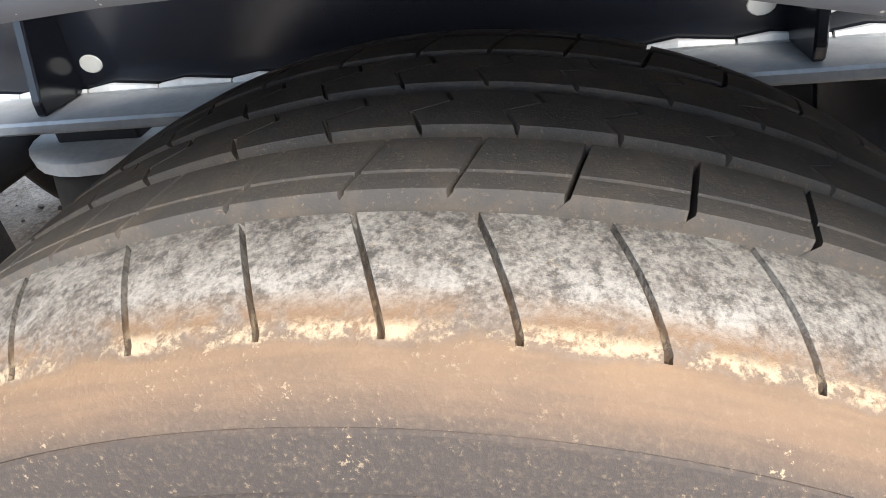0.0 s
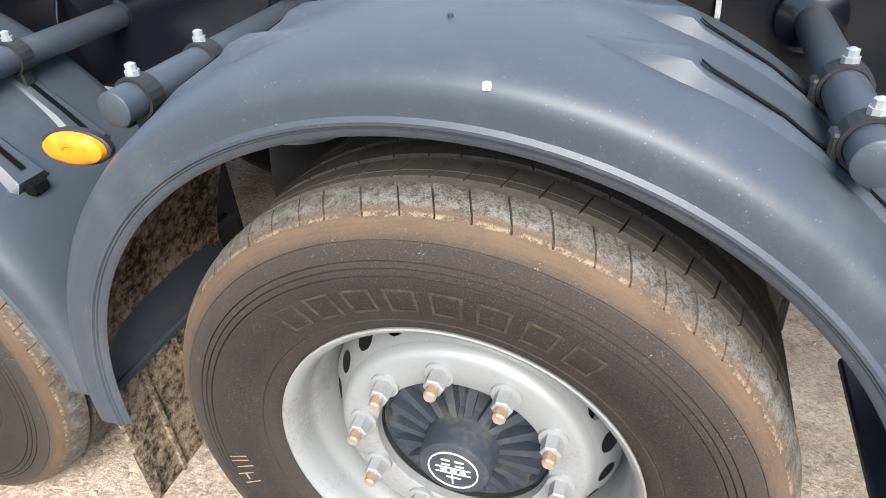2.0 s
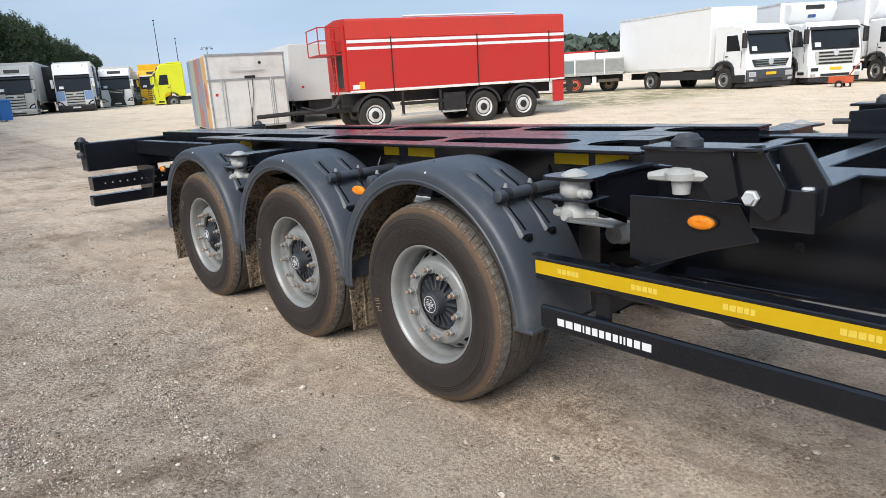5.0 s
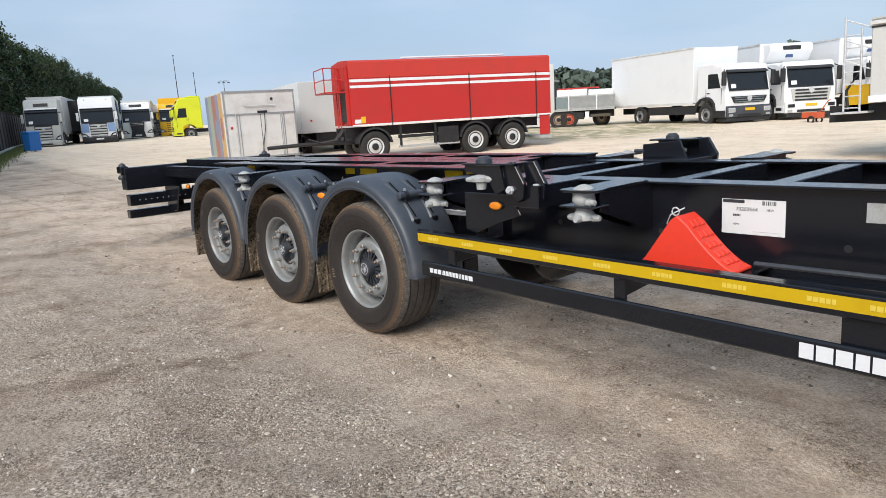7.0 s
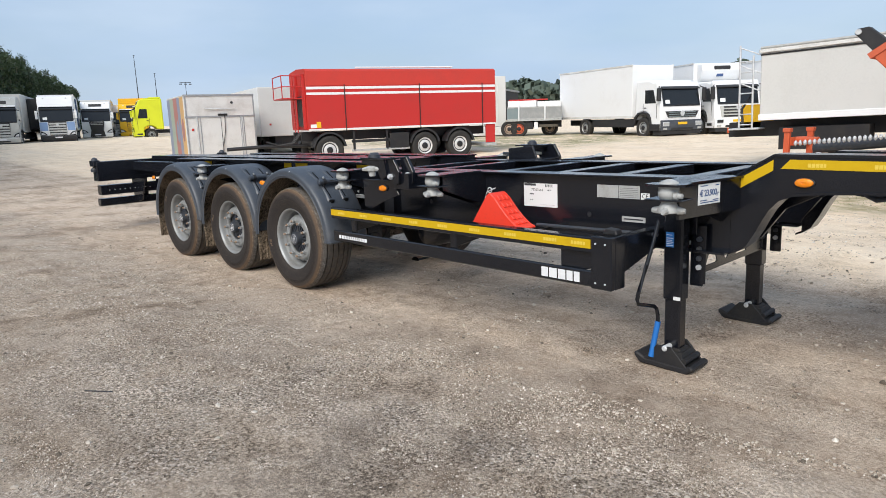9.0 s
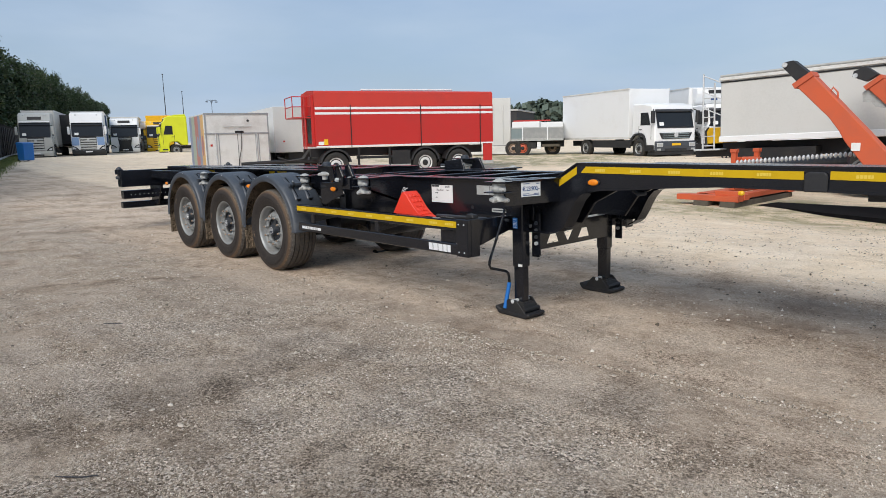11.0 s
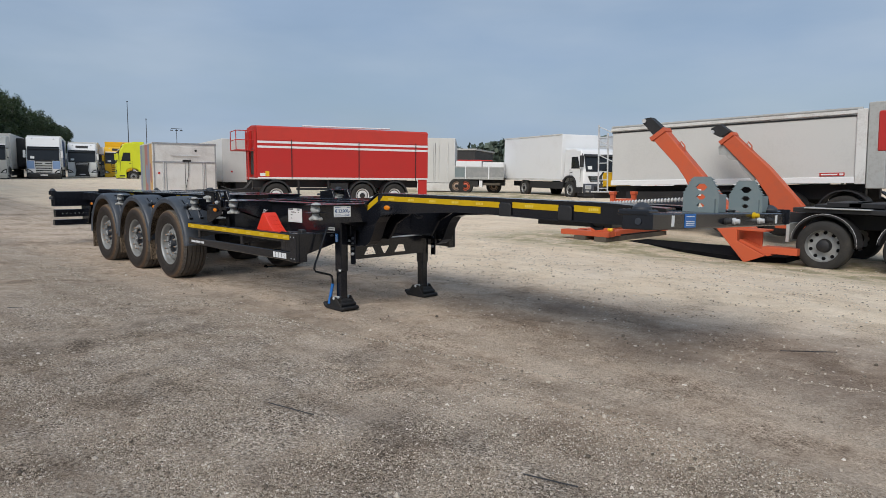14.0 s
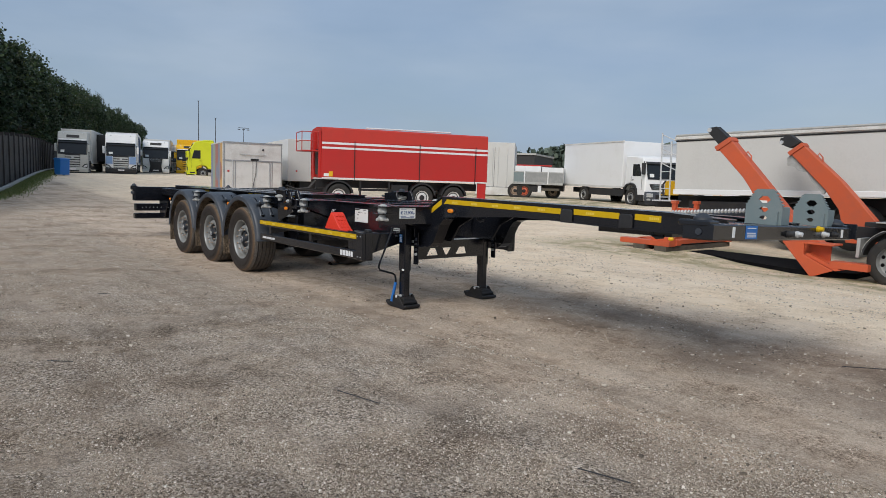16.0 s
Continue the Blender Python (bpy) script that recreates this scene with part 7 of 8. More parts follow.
lad = part("ladder", bm_tube(bmesh.new(), [(-0.30, 0.15, 1.1), (-0.30, 0.15, 2.9)], 0.022, 6), M_REDBODY, RT, "red access ladder and platform")
part("ladder_stile", tube([(-0.30, 0.55, 1.1), (-0.30, 0.55, 2.9)], 0.022, 6), M_REDBODY, lad)
for i in range(7):
    part("rung", tube([(-0.30, 0.15, 1.2 + 0.24 * i), (-0.30, 0.55, 1.2 + 0.24 * i)], 0.016, 6), M_REDBODY, lad)
part("platform", box(-0.75, -0.05, 0.1, 1.6, 2.20, 2.24), M_REDBODY, lad)
for p, q in (((-0.75, 0.1, 2.22), (-0.75, 0.1, 2.95)), ((-0.75, 1.6, 2.22), (-0.75, 1.6, 2.95)), ((-0.75, 0.1, 2.95), (-0.75, 1.6, 2.95)), ((-0.75, 0.1, 2.6), (-0.75, 1.6, 2.6)), ((-0.75, 0.1, 2.95), (-0.1, 0.1, 2.95)), ((-0.75, 0.1, 2.6), (-0.1, 0.1, 2.6)), ((-0.40, 0.1, 2.22), (-0.40, 0.1, 2.95))):
    part("handrail", tube([p, q], 0.018, 6), M_REDBODY, lad)
for y in (0.55, 1.75):
    part("chassis_rail", box(-0.1, RL - 0.25, y, y + 0.15, 0.80, 1.10), M_DARK, RT)
for x, solo in ((0.72, True), (4.22, False), (5.62, False)):
    for s in (-1, 1):
        y = 0.02 if s < 0 else RW - 0.02
        lorry_wheel(RT, x, y, 0.49, 0.36, s, M_PALERIM)
        a0, a1 = (10, 170)
        out = [(x + 0.60 * math.cos(radians(a)), 0.50 + 0.60 * math.sin(radians(a))) for a in range(a0, a1 + 1, 16)] + [(x + 0.535 * math.cos(radians(a)), 0.50 + 0.535 * math.sin(radians(a))) for a in range(a1, a0 - 1, -16)]
        part("fender", prism(out, y - 0.01 if s < 0 else y - 0.38, y + 0.38 if s < 0 else y + 0.01, "y", 0.0), M_PLASTIC, RT, smooth=30)
for x0, x1, z0, z1 in ((1.55, 1.62, 0.42, 1.10), (2.75, 2.82, 0.42, 1.10)):
    plate(RT, "guard_post", x0, x1, 0.02, 0.10, z0, z1, M_DARK)
plate(RT, "guard_rail", 1.5, 3.62, 0.02, 0.08, 0.40, 0.47, M_GREYPAINT)
plate(RT, "guard_rail", 1.5, 2.9, 0.02, 0.08, 0.70, 0.80, M_DARK)
plate(RT, "tool_box", 2.88, 3.60, 0.02, 0.50, 0.44, 0.98, M_DARK, "dark tool box")
plate(RT, "rear_panel", RL - 0.42, RL - 0.03, 0.03, 0.08, 0.48, 1.15, M_REDBODY, "red rear side panel")
plate(RT, "rear_bumper", RL - 0.45, RL + 0.02, 0.02, RW - 0.02, 0.36, 0.46, M_GREYPAINT)
tow = bm_tube(bmesh.new(), [(0.4, 1.0, 0.62), (-1.2, 1.15, 0.66), (-2.5, 1.22, 0.62)], 0.06, 8)
bm_tube(tow, [(0.4, 1.45, 0.62), (-1.2, 1.30, 0.66), (-2.5, 1.22, 0.62)], 0.06, 8)
part("drawbar", tow, M_DARK, RT, "dark towing drawbar")
for k in range(3):
    part("hose", tube([(0.0, 0.9 + 0.2 * k, 1.1), (-0.3, 0.9 + 0.2 * k, 0.75), (-0.8, 1.0 + 0.15 * k, 0.68), (-1.2, 1.15, 0.82)], 0.022, 6), M_PLASTIC, RT)
plate(RT, "turntable", 0.2, 1.3, 0.4, RW - 0.4, 0.62, 0.80, M_DARK)

# dull aluminium box body set down on the ground
AB = thing("container", turned(-18.97, 7.27, 0.11, 76), "weathered aluminium box body set down on the ground", "container")
ashell = part("shell", box(0, 2.56, 0, 4.0, 0.16, 2.52, 0.02), M_ALU, AB, "scuffed aluminium shell")
for x in (0.03, 2.50):
    part("corner_post", box(x, x + 0.05, -0.02, 0.0, 0.16, 2.52, 0.0), M_LEDGE, ashell)
for x in (0.42, 2.02):
    part("lock_rod", tube([(x, -0.025, 0.22), (x, -0.025, 1.72)], 0.018, 6), M_GALV, ashell)
part("door_seam", box(0.0, 2.56, -0.024, 0.0, 1.69, 1.75, 0.0), M_LEDGE, ashell)
part("bottom_rail", box(0.0, 2.56, -0.024, 0.0, 0.16, 0.22, 0.0), M_LEDGE, ashell)
part("top_rail", box(0.0, 2.56, -0.024, 0.0, 2.46, 2.53, 0.0), M_LEDGE, ashell)
for x in (0.40, 0.52, 1.98, 2.10):
    part("door_stile", box(x, x + 0.03, -0.014, 0.0, 0.22, 1.69, 0.0), M_LEDGE, ashell)
part("centre_seam", box(1.27, 1.285, -0.010, 0.0, 0.2, 1.70, 0.0), M_INK, ashell)
part("handle_bar", tube([(0.70, -0.05, 2.05), (0.74, -0.05, 2.00), (1.80, -0.05, 2.00), (1.84, -0.05, 2.05)], 0.018, 6), M_GALV, ashell)
part("latch", box(1.18, 1.52, -0.05, 0.0, 1.74, 1.82), M_DARK, ashell)
part("vent", lathe([(0.0, 0.05), (-0.02, 0.05), (-0.02, 0.0)], 12, "y", (1.72, 0, 2.22)), M_INK, ashell)
part("red_marker", box(0.20, 0.28, -0.014, 0.0, 1.22, 1.30, 0.0), M_REDBODY, ashell)
part("cable", tube([(1.42, -0.03, 1.74), (1.40, -0.04, 1.2), (1.28, -0.04, 0.6), (1.22, -0.03, 0.2)], 0.012, 6), M_INK, ashell)
for y0, y1, mat in ((0.10, 0.85, M_STRIPE_ORANGE), (0.85, 1.45, M_STRIPE_BLUE), (1.45, 2.35, M_STRIPE_RED), (2.35, 3.2, M_STRIPE_GREEN), (3.2, 3.9, M_STRIPE_BLUE)):
    part("faded_stripe", box(-0.008, 0.0, y0, y1, 0.2, 2.46, 0.0), mat, ashell, "faded coloured stripe")
for yc, zc in ((0.5, 1.25), (1.75, 1.2)):
    out = [(yc + 0.26 * math.cos(radians(a)), zc + 0.42 * math.sin(radians(a))) for a in range(0, 360, 20)]
    part("faded_ring", prism(out, -0.012, -0.0085, "x", 0.0), M_STRIPE_RED if yc < 1 else M_STRIPE_BLUE, ashell, "faded round mark")
for y in (0.4, 2.0, 3.6):
    part("skid", box(0.1, 2.46, y - 0.1, y + 0.1, -0.03, 0.16), M_DARK, AB)
# pale box trailer behind it
WB = thing("box_trailer", turned(-19.98, 10.85, 0.12, 73.7), "white box trailer with a grey end wall", "trailer")
wsh = part("shell", box(0, 2.5, 0, 7.0, 0.85, 2.86, 0.02), M_GREYWALL, WB, "pale grey end wall")
part("side_skin", box(-0.012, -0.002, 0.02, 6.98, 0.90, 2.84, 0.0), M_WHITE, wsh, "white side skin")
part("red_marker", box(0.38, 0.46, -0.01, 0.0, 1.30, 1.38, 0.0), M_REDBODY, wsh)
for x in (0.3, 2.0):
    for y in (0.9, 2.2):
        part("wheel", wheel_bm(0.45, 0.3), M_TYRE_FAR, WB, at=Matrix.Translation((x + 0.2, y, 0.44)) @ Matrix.Rotation(radians(90), 4, "Z"))
plate(WB, "end_bumper", 0.1, 2.4, 0.0, 0.1, 0.42, 0.55, M_DARK)
plate(WB, "frame", 0.6, 1.9, 0.1, 6.8, 0.5, 0.85, M_DARK)
# grey box trailer whose end stands out behind the red one
GB = thing("box_trailer", turned(-21.2, 24.1, 0.30, 43), "pale grey box trailer with closed rear doors", "trailer")
gsh = part("shell", box(0, 2.45, 0, 8.0, 0.62, 3.35, 0.02), M_GREYWALL, GB, "pale grey doors")
for x in (0.5, 1.1, 1.45, 2.0):
    part("lock_rod", tube([(x, -0.03, 0.70), (x, -0.03, 3.0)], 0.016, 6), M_ALU, gsh)
part("door_seam", box(1.215, 1.235, -0.008, 0.0, 0.65, 3.05, 0.0), M_INK, gsh)
plate(GB, "tail_lift", 0.1, 2.35, -0.1, 0.05, 0.12, 0.60, M_ALU)
plate(GB, "frame", 0.5, 1.95, 0.2, 7.8, 0.3, 0.62, M_DARK)
for x in (0.1, 2.05):
    part("wheel", wheel_bm(0.4, 0.3), M_TYRE_FAR, GB, at=Matrix.Translation((x + 0.15, 2.0, 0.39)) @ Matrix.Rotation(radians(90), 4, "Z"))

# dropside trailer with a pale load
DT = thing("dropside_trailer", turned(-18.7, 25.0, 0.30, 36), "grey dropside trailer carrying white and red boxes", "trailer")
for x0, x1 in ((0.02, 0.62), (0.70, 2.02), (2.10, 2.95)):
    bd = part("side_board", box(x0, x1, 0, 0.05, 0.95, 1.62), M_TEALGREY if x0 < 0.1 else M_BOARD, DT, "grey drop side")
    part("board_rim", box(x0, x1, -0.012, 0.001, 1.56, 1.62, 0.0), M_GREYPAINT, bd)
    part("board_rim", box(x0, x1, -0.012, 0.001, 0.95, 1.00, 0.0), M_GREYPAINT, bd)
plate(DT, "deck", 0, 3.0, 0, 2.4, 0.86, 0.95, M_DARK)
plate(DT, "white_load", 0.05, 1.60, 0.25, 2.2, 1.0, 1.95, M_WHITE, "white load")
plate(DT, "red_load", 0.1, 2.2, 0.5, 0.9, 1.96, 2.03, M_REDBODY)
plate(DT, "white_load", 1.65, 2.9, 0.35, 2.2, 1.0, 1.90, M_WHITE, "white load")
for x in (0.66, 2.06):
    plate(DT, "upright", x - 0.03, x + 0.03, -0.02, 0.05, 0.90, 1.86, M_WHITE)
plate(DT, "frame", 0.1, 2.95, 0.6, 1.8, 0.50, 0.86, M_DARK)
plate(DT, "bottom_rail", 0.0, 2.95, -0.01, 0.06, 0.86, 0.945, M_GREYPAINT)
plate(DT, "tool_box", 0.98, 1.42, 0.1, 0.6, 0.42, 0.80, M_DARK)
plate(DT, "white_canister", 1.48, 1.68, 0.06, 0.40, 0.40, 0.80, M_WHITE, "white canister")
plate(DT, "side_bar", 1.75, 2.75, 0.05, 0.14, 0.52, 0.66, M_BARK)
for x in (0.12, 0.66):
    lorry_wheel(DT, x, 0.05, 0.46, 0.3, -1, M_ORANGE if x > 0.3 else M_BOLT)
lorry_wheel(DT, 2.3, 0.9, 0.46, 0.3, -1, M_BOLT)

# grey bulk tipper at the edge of the yard
GT = thing("bulk_tipper", turned(-0.72, 12.9, 0.0, 0, -1.7), "grey smooth-sided bulk tipping trailer", "trailer")
gtb = part("tipper_body", box(0, 6.15, 0, 2.5, 1.24, 2.78, 0.02), M_GREYWALL, GT, "smooth grey aluminium body")
part("top_rail", box(-0.03, 6.2, -0.04, 0.06, 2.72, 2.80, 0.01), M_ALU, gtb)
part("tarp_roll", tube([(0.0, -0.01, 2.83), (6.1, -0.01, 2.83)], 0.035, 8), M_GREYPAINT, gtb)
# the top rail's shadow, put on the side as a dark strip
part("rail_shadow_gap", box(0.0, 6.15, -0.012, 0.0, 2.665, 2.70, 0.0), M_DARK, gtb)
part("sill", box(-0.02, 6.15, -0.03, 0.0, 1.22, 1.36, 0.01), M_WHITE, gtb, "pale lower sill")
part("rear_post", box(6.0, 6.2, -0.05, 0.0, 1.2, 2.82, 0.01), M_ALU, gtb)
part("tail_wall", box(6.2, 6.55, 0.0, 2.5, 1.1, 2.95, 0.02), M_GREYPAINT, gtb)
part("tail_panel", box(6.40, 6.58, -0.02, 0.3, 1.9, 2.75, 0.02), M_REDBODY, gtb)
sg2 = part("red_sign", box(5.30, 5.80, -0.014, -0.004, 1.38, 1.46, 0.0), M_REDBODY, gtb, "small red maker's sign")
part("sign_mark", box(5.33, 5.66, -0.018, -0.014, 1.405, 1.435, 0.0), M_WHITE_PRINT, sg2)
part("sign_mark", box(5.70, 5.78, -0.018, -0.014, 1.40, 1.44, 0.0), M_WHITE_PRINT, sg2)
plate(GT, "chassis_rail", -0.9, 6.1, 0.5, 0.7, 0.85, 1.20, M_DARK)
plate(GT, "chassis_rail", -0.9, 6.1, 1.8, 2.0, 0.85, 1.20, M_DARK)
plate(GT, "side_tank", 0.4, 2.2, 0.1, 0.5, 0.55, 1.05, M_DARK)
for x in (3.2, 4.5, 5.8):
    for s in (-1, 1):
        lorry_wheel(GT, x, 0.02 if s < 0 else 2.48, 0.48, 0.36, s)
        out = [(x + 0.58 * math.cos(radians(a)), 0.50 + 0.58 * math.sin(radians(a))) for a in range(10, 171, 16)] + [(x + 0.55 * math.cos(radians(a)), 0.50 + 0.55 * math.sin(radians(a))) for a in range(170, 9, -16)]
        part("fender", prism(out, 0.0 if s < 0 else 2.1, 0.4 if s < 0 else 2.5, "y", 0.0), M_PLASTIC, GT)
for y in (0.5, 1.9):
    plate(GT, "support_leg", 0.9, 1.05, y, y + 0.12, -0.02, 0.9, M_DARK)
ld = part("access_ladder", tube([(-0.50, 0.1, 1.06), (-0.50, 0.1, 2.95)], 0.022, 6), M_GALV, GT, "pale steel access ladder and railings")
part("stile", tube([(-0.20, 0.1, 1.06), (-0.20, 0.1, 2.70)], 0.022, 6), M_GALV, ld)
for i in range(7):
    part("rung", tube([(-0.50, 0.1, 1.14 + 0.24 * i), (-0.20, 0.1, 1.14 + 0.24 * i)], 0.015, 6), M_GALV, ld)
for z in (1.9, 2.3, 2.7):
    part("handrail", tube([(-0.50, 0.1, z + 0.2), (-0.05, 0.1, z), (-0.05, 1.6, z)], 0.015, 6), M_GALV, ld)
plate(GT, "platform", -0.75, -0.05, 0.1, 2.3, 1.02, 1.06, M_GALV)
plate(GT, "pump_unit", -0.60, -0.15, 0.5, 1.3, 1.06, 1.6, M_YCAB, "yellow pump cover")
part("hose", tube([(-0.25, 0.3, 1.9), (-0.5, 0.25, 1.5), (-0.45, 0.2, 1.1)], 0.03, 6), M_PLASTIC, GT)

# orange skip loader lying behind the trailer's nose
SK = thing("skip_loader", turned(0, 0, -0.02, 0), "orange skip loader frame with two lifting arms", "loader")


def skip_arm(out, head, y0, y1):
    """An arm that narrows to a collar and a black head; out begins with the two corners at the collar."""
    a = part("lifting_arm", prism(out, y0, y1, "y", 0.012), M_ORANGE, SK, "orange lifting arm with a black head")
    (xa, za), (xb, zb) = out[0], out[1]
    dx, dz = (zb - za) * 0.30, -(xb - xa) * 0.30
    part("arm_collar", prism([(xa - 0.02, za - 0.01), (xb + 0.02, zb + 0.02), (xb + 0.02 + dx, zb + 0.02 + dz), (xa - 0.02 + dx, za - 0.01 + dz)], y0 - 0.03, y1 + 0.03), M_ORANGE, a)
    part("arm_head", prism(head, y0 + 0.03, y1 - 0.03), M_PLASTIC, a, "black steel arm head")
    hx, hz = head[0]
    part("head_pin", lathe([(y0, 0.045), (y1, 0.045)], 12, "y", (hx + 0.06, 0, hz + 0.02)), M_GALV, a)
    ex, ez = out[2][0] * 0.42 + xb * 0.58, out[2][1] * 0.42 + zb * 0.58
    part("arm_eye", tube([(ex - 0.06, (y0 + y1) / 2, ez + 0.05), (ex - 0.02, (y0 + y1) / 2, ez + 0.13), (ex + 0.06, (y0 + y1) / 2, ez + 0.04), (ex + 0.07, (y0 + y1) / 2, ez - 0.07)], 0.015, 6), M_ORANGE, a)
    return a


skip_arm([(2.20, 2.34), (2.47, 2.52), (3.36, 1.55), (3.95, 0.90), (4.45, 0.52), (3.72, 0.50), (3.10, 1.30), (3.00, 1.48), (2.82, 1.72)], [(1.96, 2.67), (2.00, 2.74), (2.16, 2.76), (2.44, 2.52), (2.24, 2.38)], 9.45, 9.70)
part("white_tag", box(3.22, 3.36, 9.438, 9.448, 1.13, 1.27, 0.0), M_PAPER, SK)
skip_arm([(2.65, 2.35), (2.90, 2.54), (3.80, 1.72), (4.52, 0.92), (4.90, 0.40), (4.00, 0.40), (3.80, 1.10), (3.49, 1.52)], [(2.40, 2.55), (2.42, 2.66), (2.63, 2.74), (2.86, 2.57), (2.65, 2.44)], 11.9, 12.15)
# the arm's shadow on the tipper, built as a grey plate
part("arm_guard", prism([(2.60, 2.22), (2.70, 2.31), (3.50, 1.50), (3.44, 1.42), (3.16, 1.72), (3.06, 1.90), (2.86, 1.93), (2.78, 2.02), (2.62, 2.04)], 11.96, 12.02, "y", 0.004), M_GREYPAINT, SK, "grey plate standing in for the arm's shadow")
for y in (9.62, 11.95):
    part("base_beam", box(0.35, 1.36, y, y + 0.22, 0.15, 0.26), M_ORANGE, SK)
for x in (0.40, 1.1):
    part("base_cross", box(x, x + 0.2, 9.62, 12.1, 0.17, 0.27), M_ORANGE, SK)
part("base_shoe", box(0.05, 1.34, 9.35, 9.62, 0.13, 0.245), M_ORANGE, SK)
part("base_block", box(0.85, 1.34, 9.40, 9.62, 0.245, 0.335), M_ORANGE, SK)
for x in (0.45, 1.0):
    part("timber", box(x, x + 0.3, 9.3, 12.2, 0.0, 0.13), M_BARK, SK)
for y in (9.10,):
    ft = part("stabiliser", prism([(3.86, 0.525), (4.25, 0.55), (4.26, 0.314), (4.78, 0.07), (4.41, -0.09)], y, y + 0.05, "y", 0.006), M_ORANGE, SK, "orange stabiliser foot")
    part("foot_shelf", box(4.20, 4.77, y + 0.01, y + 0.42, 0.515, 0.55), M_ORANGE, ft)
    part("foot_web", box(4.26, 4.62, y + 0.30, y + 0.34, 0.08, 0.514), M_ORANGE, ft)
    part("foot_slope", prism([(4.27, 0.31), (4.30, 0.345), (4.90, 0.09), (4.80, 0.065)], y + 0.052, y + 0.36), M_ORANGE, ft)
    part("foot_bar", box(4.70, 5.32, y + 0.05, y + 0.34, 0.115, 0.24), M_ORANGE, ft)
    part("foot_back", prism([(3.90, 0.51), (4.19, 0.51), (4.68, -0.02), (4.45, -0.07)], y + 0.40, y + 0.44), M_ORANGE, ft)
    part("foot_pad", box(4.44, 4.72, y - 0.02, y + 0.30, -0.13, -0.088), M_GREYPAINT, ft)
# flat black sheet added for the dark wedge on the ground
part("skid_plate", prism([(0.45, 10.25), (2.0, 9.92), (2.9, 9.46), (4.1, 9.10), (4.6, 9.2), (5.0, 9.6), (5.0, 11.0), (1.2, 10.9)], -0.10, 0.02, "z"), M_SLOT, SK, "flat black sheet on the ground")
for x, y in ((0.61, 10.56), (0.83, 11.17)):
    part("rest_post", box(x, x + 0.10, y, y + 0.10, 0.26, 1.13), M_ORANGE, SK)
    part("rest_pad", box(x - 0.02, x + 0.12, y - 0.02, y + 0.12, 1.06, 1.135), M_ORANGE, SK)
part("rest_bar", prism([(0.64, 10.66), (0.72, 10.63), (0.91, 11.17), (0.83, 11.20)], 0.80, 0.96, "z"), M_ORANGE, SK)
part("rest_roller", tube([(0.80, 10.75, 0.90), (1.20, 10.62, 0.90)], 0.07, 12), M_ORANGE, SK, smooth=40)
part("cylinder", tube([(1.3, 10.1, 0.78), (3.0, 10.1, 0.96)], 0.09, 12), M_HUB, SK, smooth=40)
for k in range(36):
    x = 1.05 + 0.078 * k
    part("chain_link", lathe([(-0.022, 0.035), (0.0, 0.055), (0.022, 0.035)], 8, "x", (x, 9.90, 0.885 + 0.0066 * min(k, 26))), M_GALV, SK)
part("yellow_valve", lathe([(0.0, 0.04), (0.06, 0.05), (0.10, 0.03)], 10, "x", (1.42, 9.2, 0.33)), M_YCAB, SK)

# rear of a dark lorry beside it
DL = thing("chassis_lorry", turned(5.67, 9.3, -0.14, 0), "dark lorry chassis with double rear axles", "lorry")
for x in (0.0, 1.36):
    for s, y in ((-1, 0.0), (1, 2.5)):
        lorry_wheel(DL, x, y, 0.445, 0.34, s, M_RIM, 0.68)
        out = [(x + 0.54 * math.cos(radians(a)), 0.47 + 0.54 * math.sin(radians(a))) for a in range(-4, 176, 12)] + [(x + 0.505 * math.cos(radians(a)), 0.47 + 0.505 * math.sin(radians(a))) for a in range(175, -5, -12)]
        f = part("fender", prism(out, y + 0.02 if s < 0 else y - 0.42, y + 0.42 if s < 0 else y - 0.02, "y", 0.0), M_PLASTIC, DL, "black fender with a pale edge", smooth=30)
        rim_line = [(x + 0.542 * math.cos(radians(a)), 0.47 + 0.542 * math.sin(radians(a))) for a in range(-4, 176, 12)] + [(x + 0.538 * math.cos(radians(a)), 0.47 + 0.538 * math.sin(radians(a))) for a in range(175, -5, -12)]
        if s < 0:
            part("fender_edge", prism(rim_line, y + 0.012, y + 0.019, "y", 0.0), M_WHITE_PRINT, f)
for y in (0.75, 1.6):
    plate(DL, "chassis_rail", -0.9, 5.5, y, y + 0.12, 0.72, 0.98, M_DARK)
plate(DL, "deck", -0.55, 5.5, 0.1, 2.4, 1.02, 1.10, M_DARK)
plate(DL, "deck_edge", -0.35, 0.7, 0.02, 0.2, 1.095, 1.115, M_GREYPAINT)
plate(DL, "rear_plate", -0.66, -0.60, 0.15, 0.65, 0.45, 0.80, M_GREYPAINT)
plate(DL, "side_box", 2.2, 3.6, 0.05, 0.7, 0.45, 0.95, M_DARK)
for i in range(6):
    plate(DL, "deck_gear", -0.3 + 0.55 * i, -0.1 + 0.55 * i, 0.5, 2.0, 0.98, 1.16 + 0.04 * (i % 2), M_DARK)
plate(DL, "deck_beam", -0.1, 0.9, 0.5, 2.0, 1.12, 1.20, M_DARK)

# ---- edge of the yard: fence, bins, trees, masts, a far building ----
FENCE = [(-12.0, -4.3), (-22.9, -0.75), (-38.4, 2.75), (-56.0, 6.6), (-75.0, 10.8), (-110.0, 18.5)]


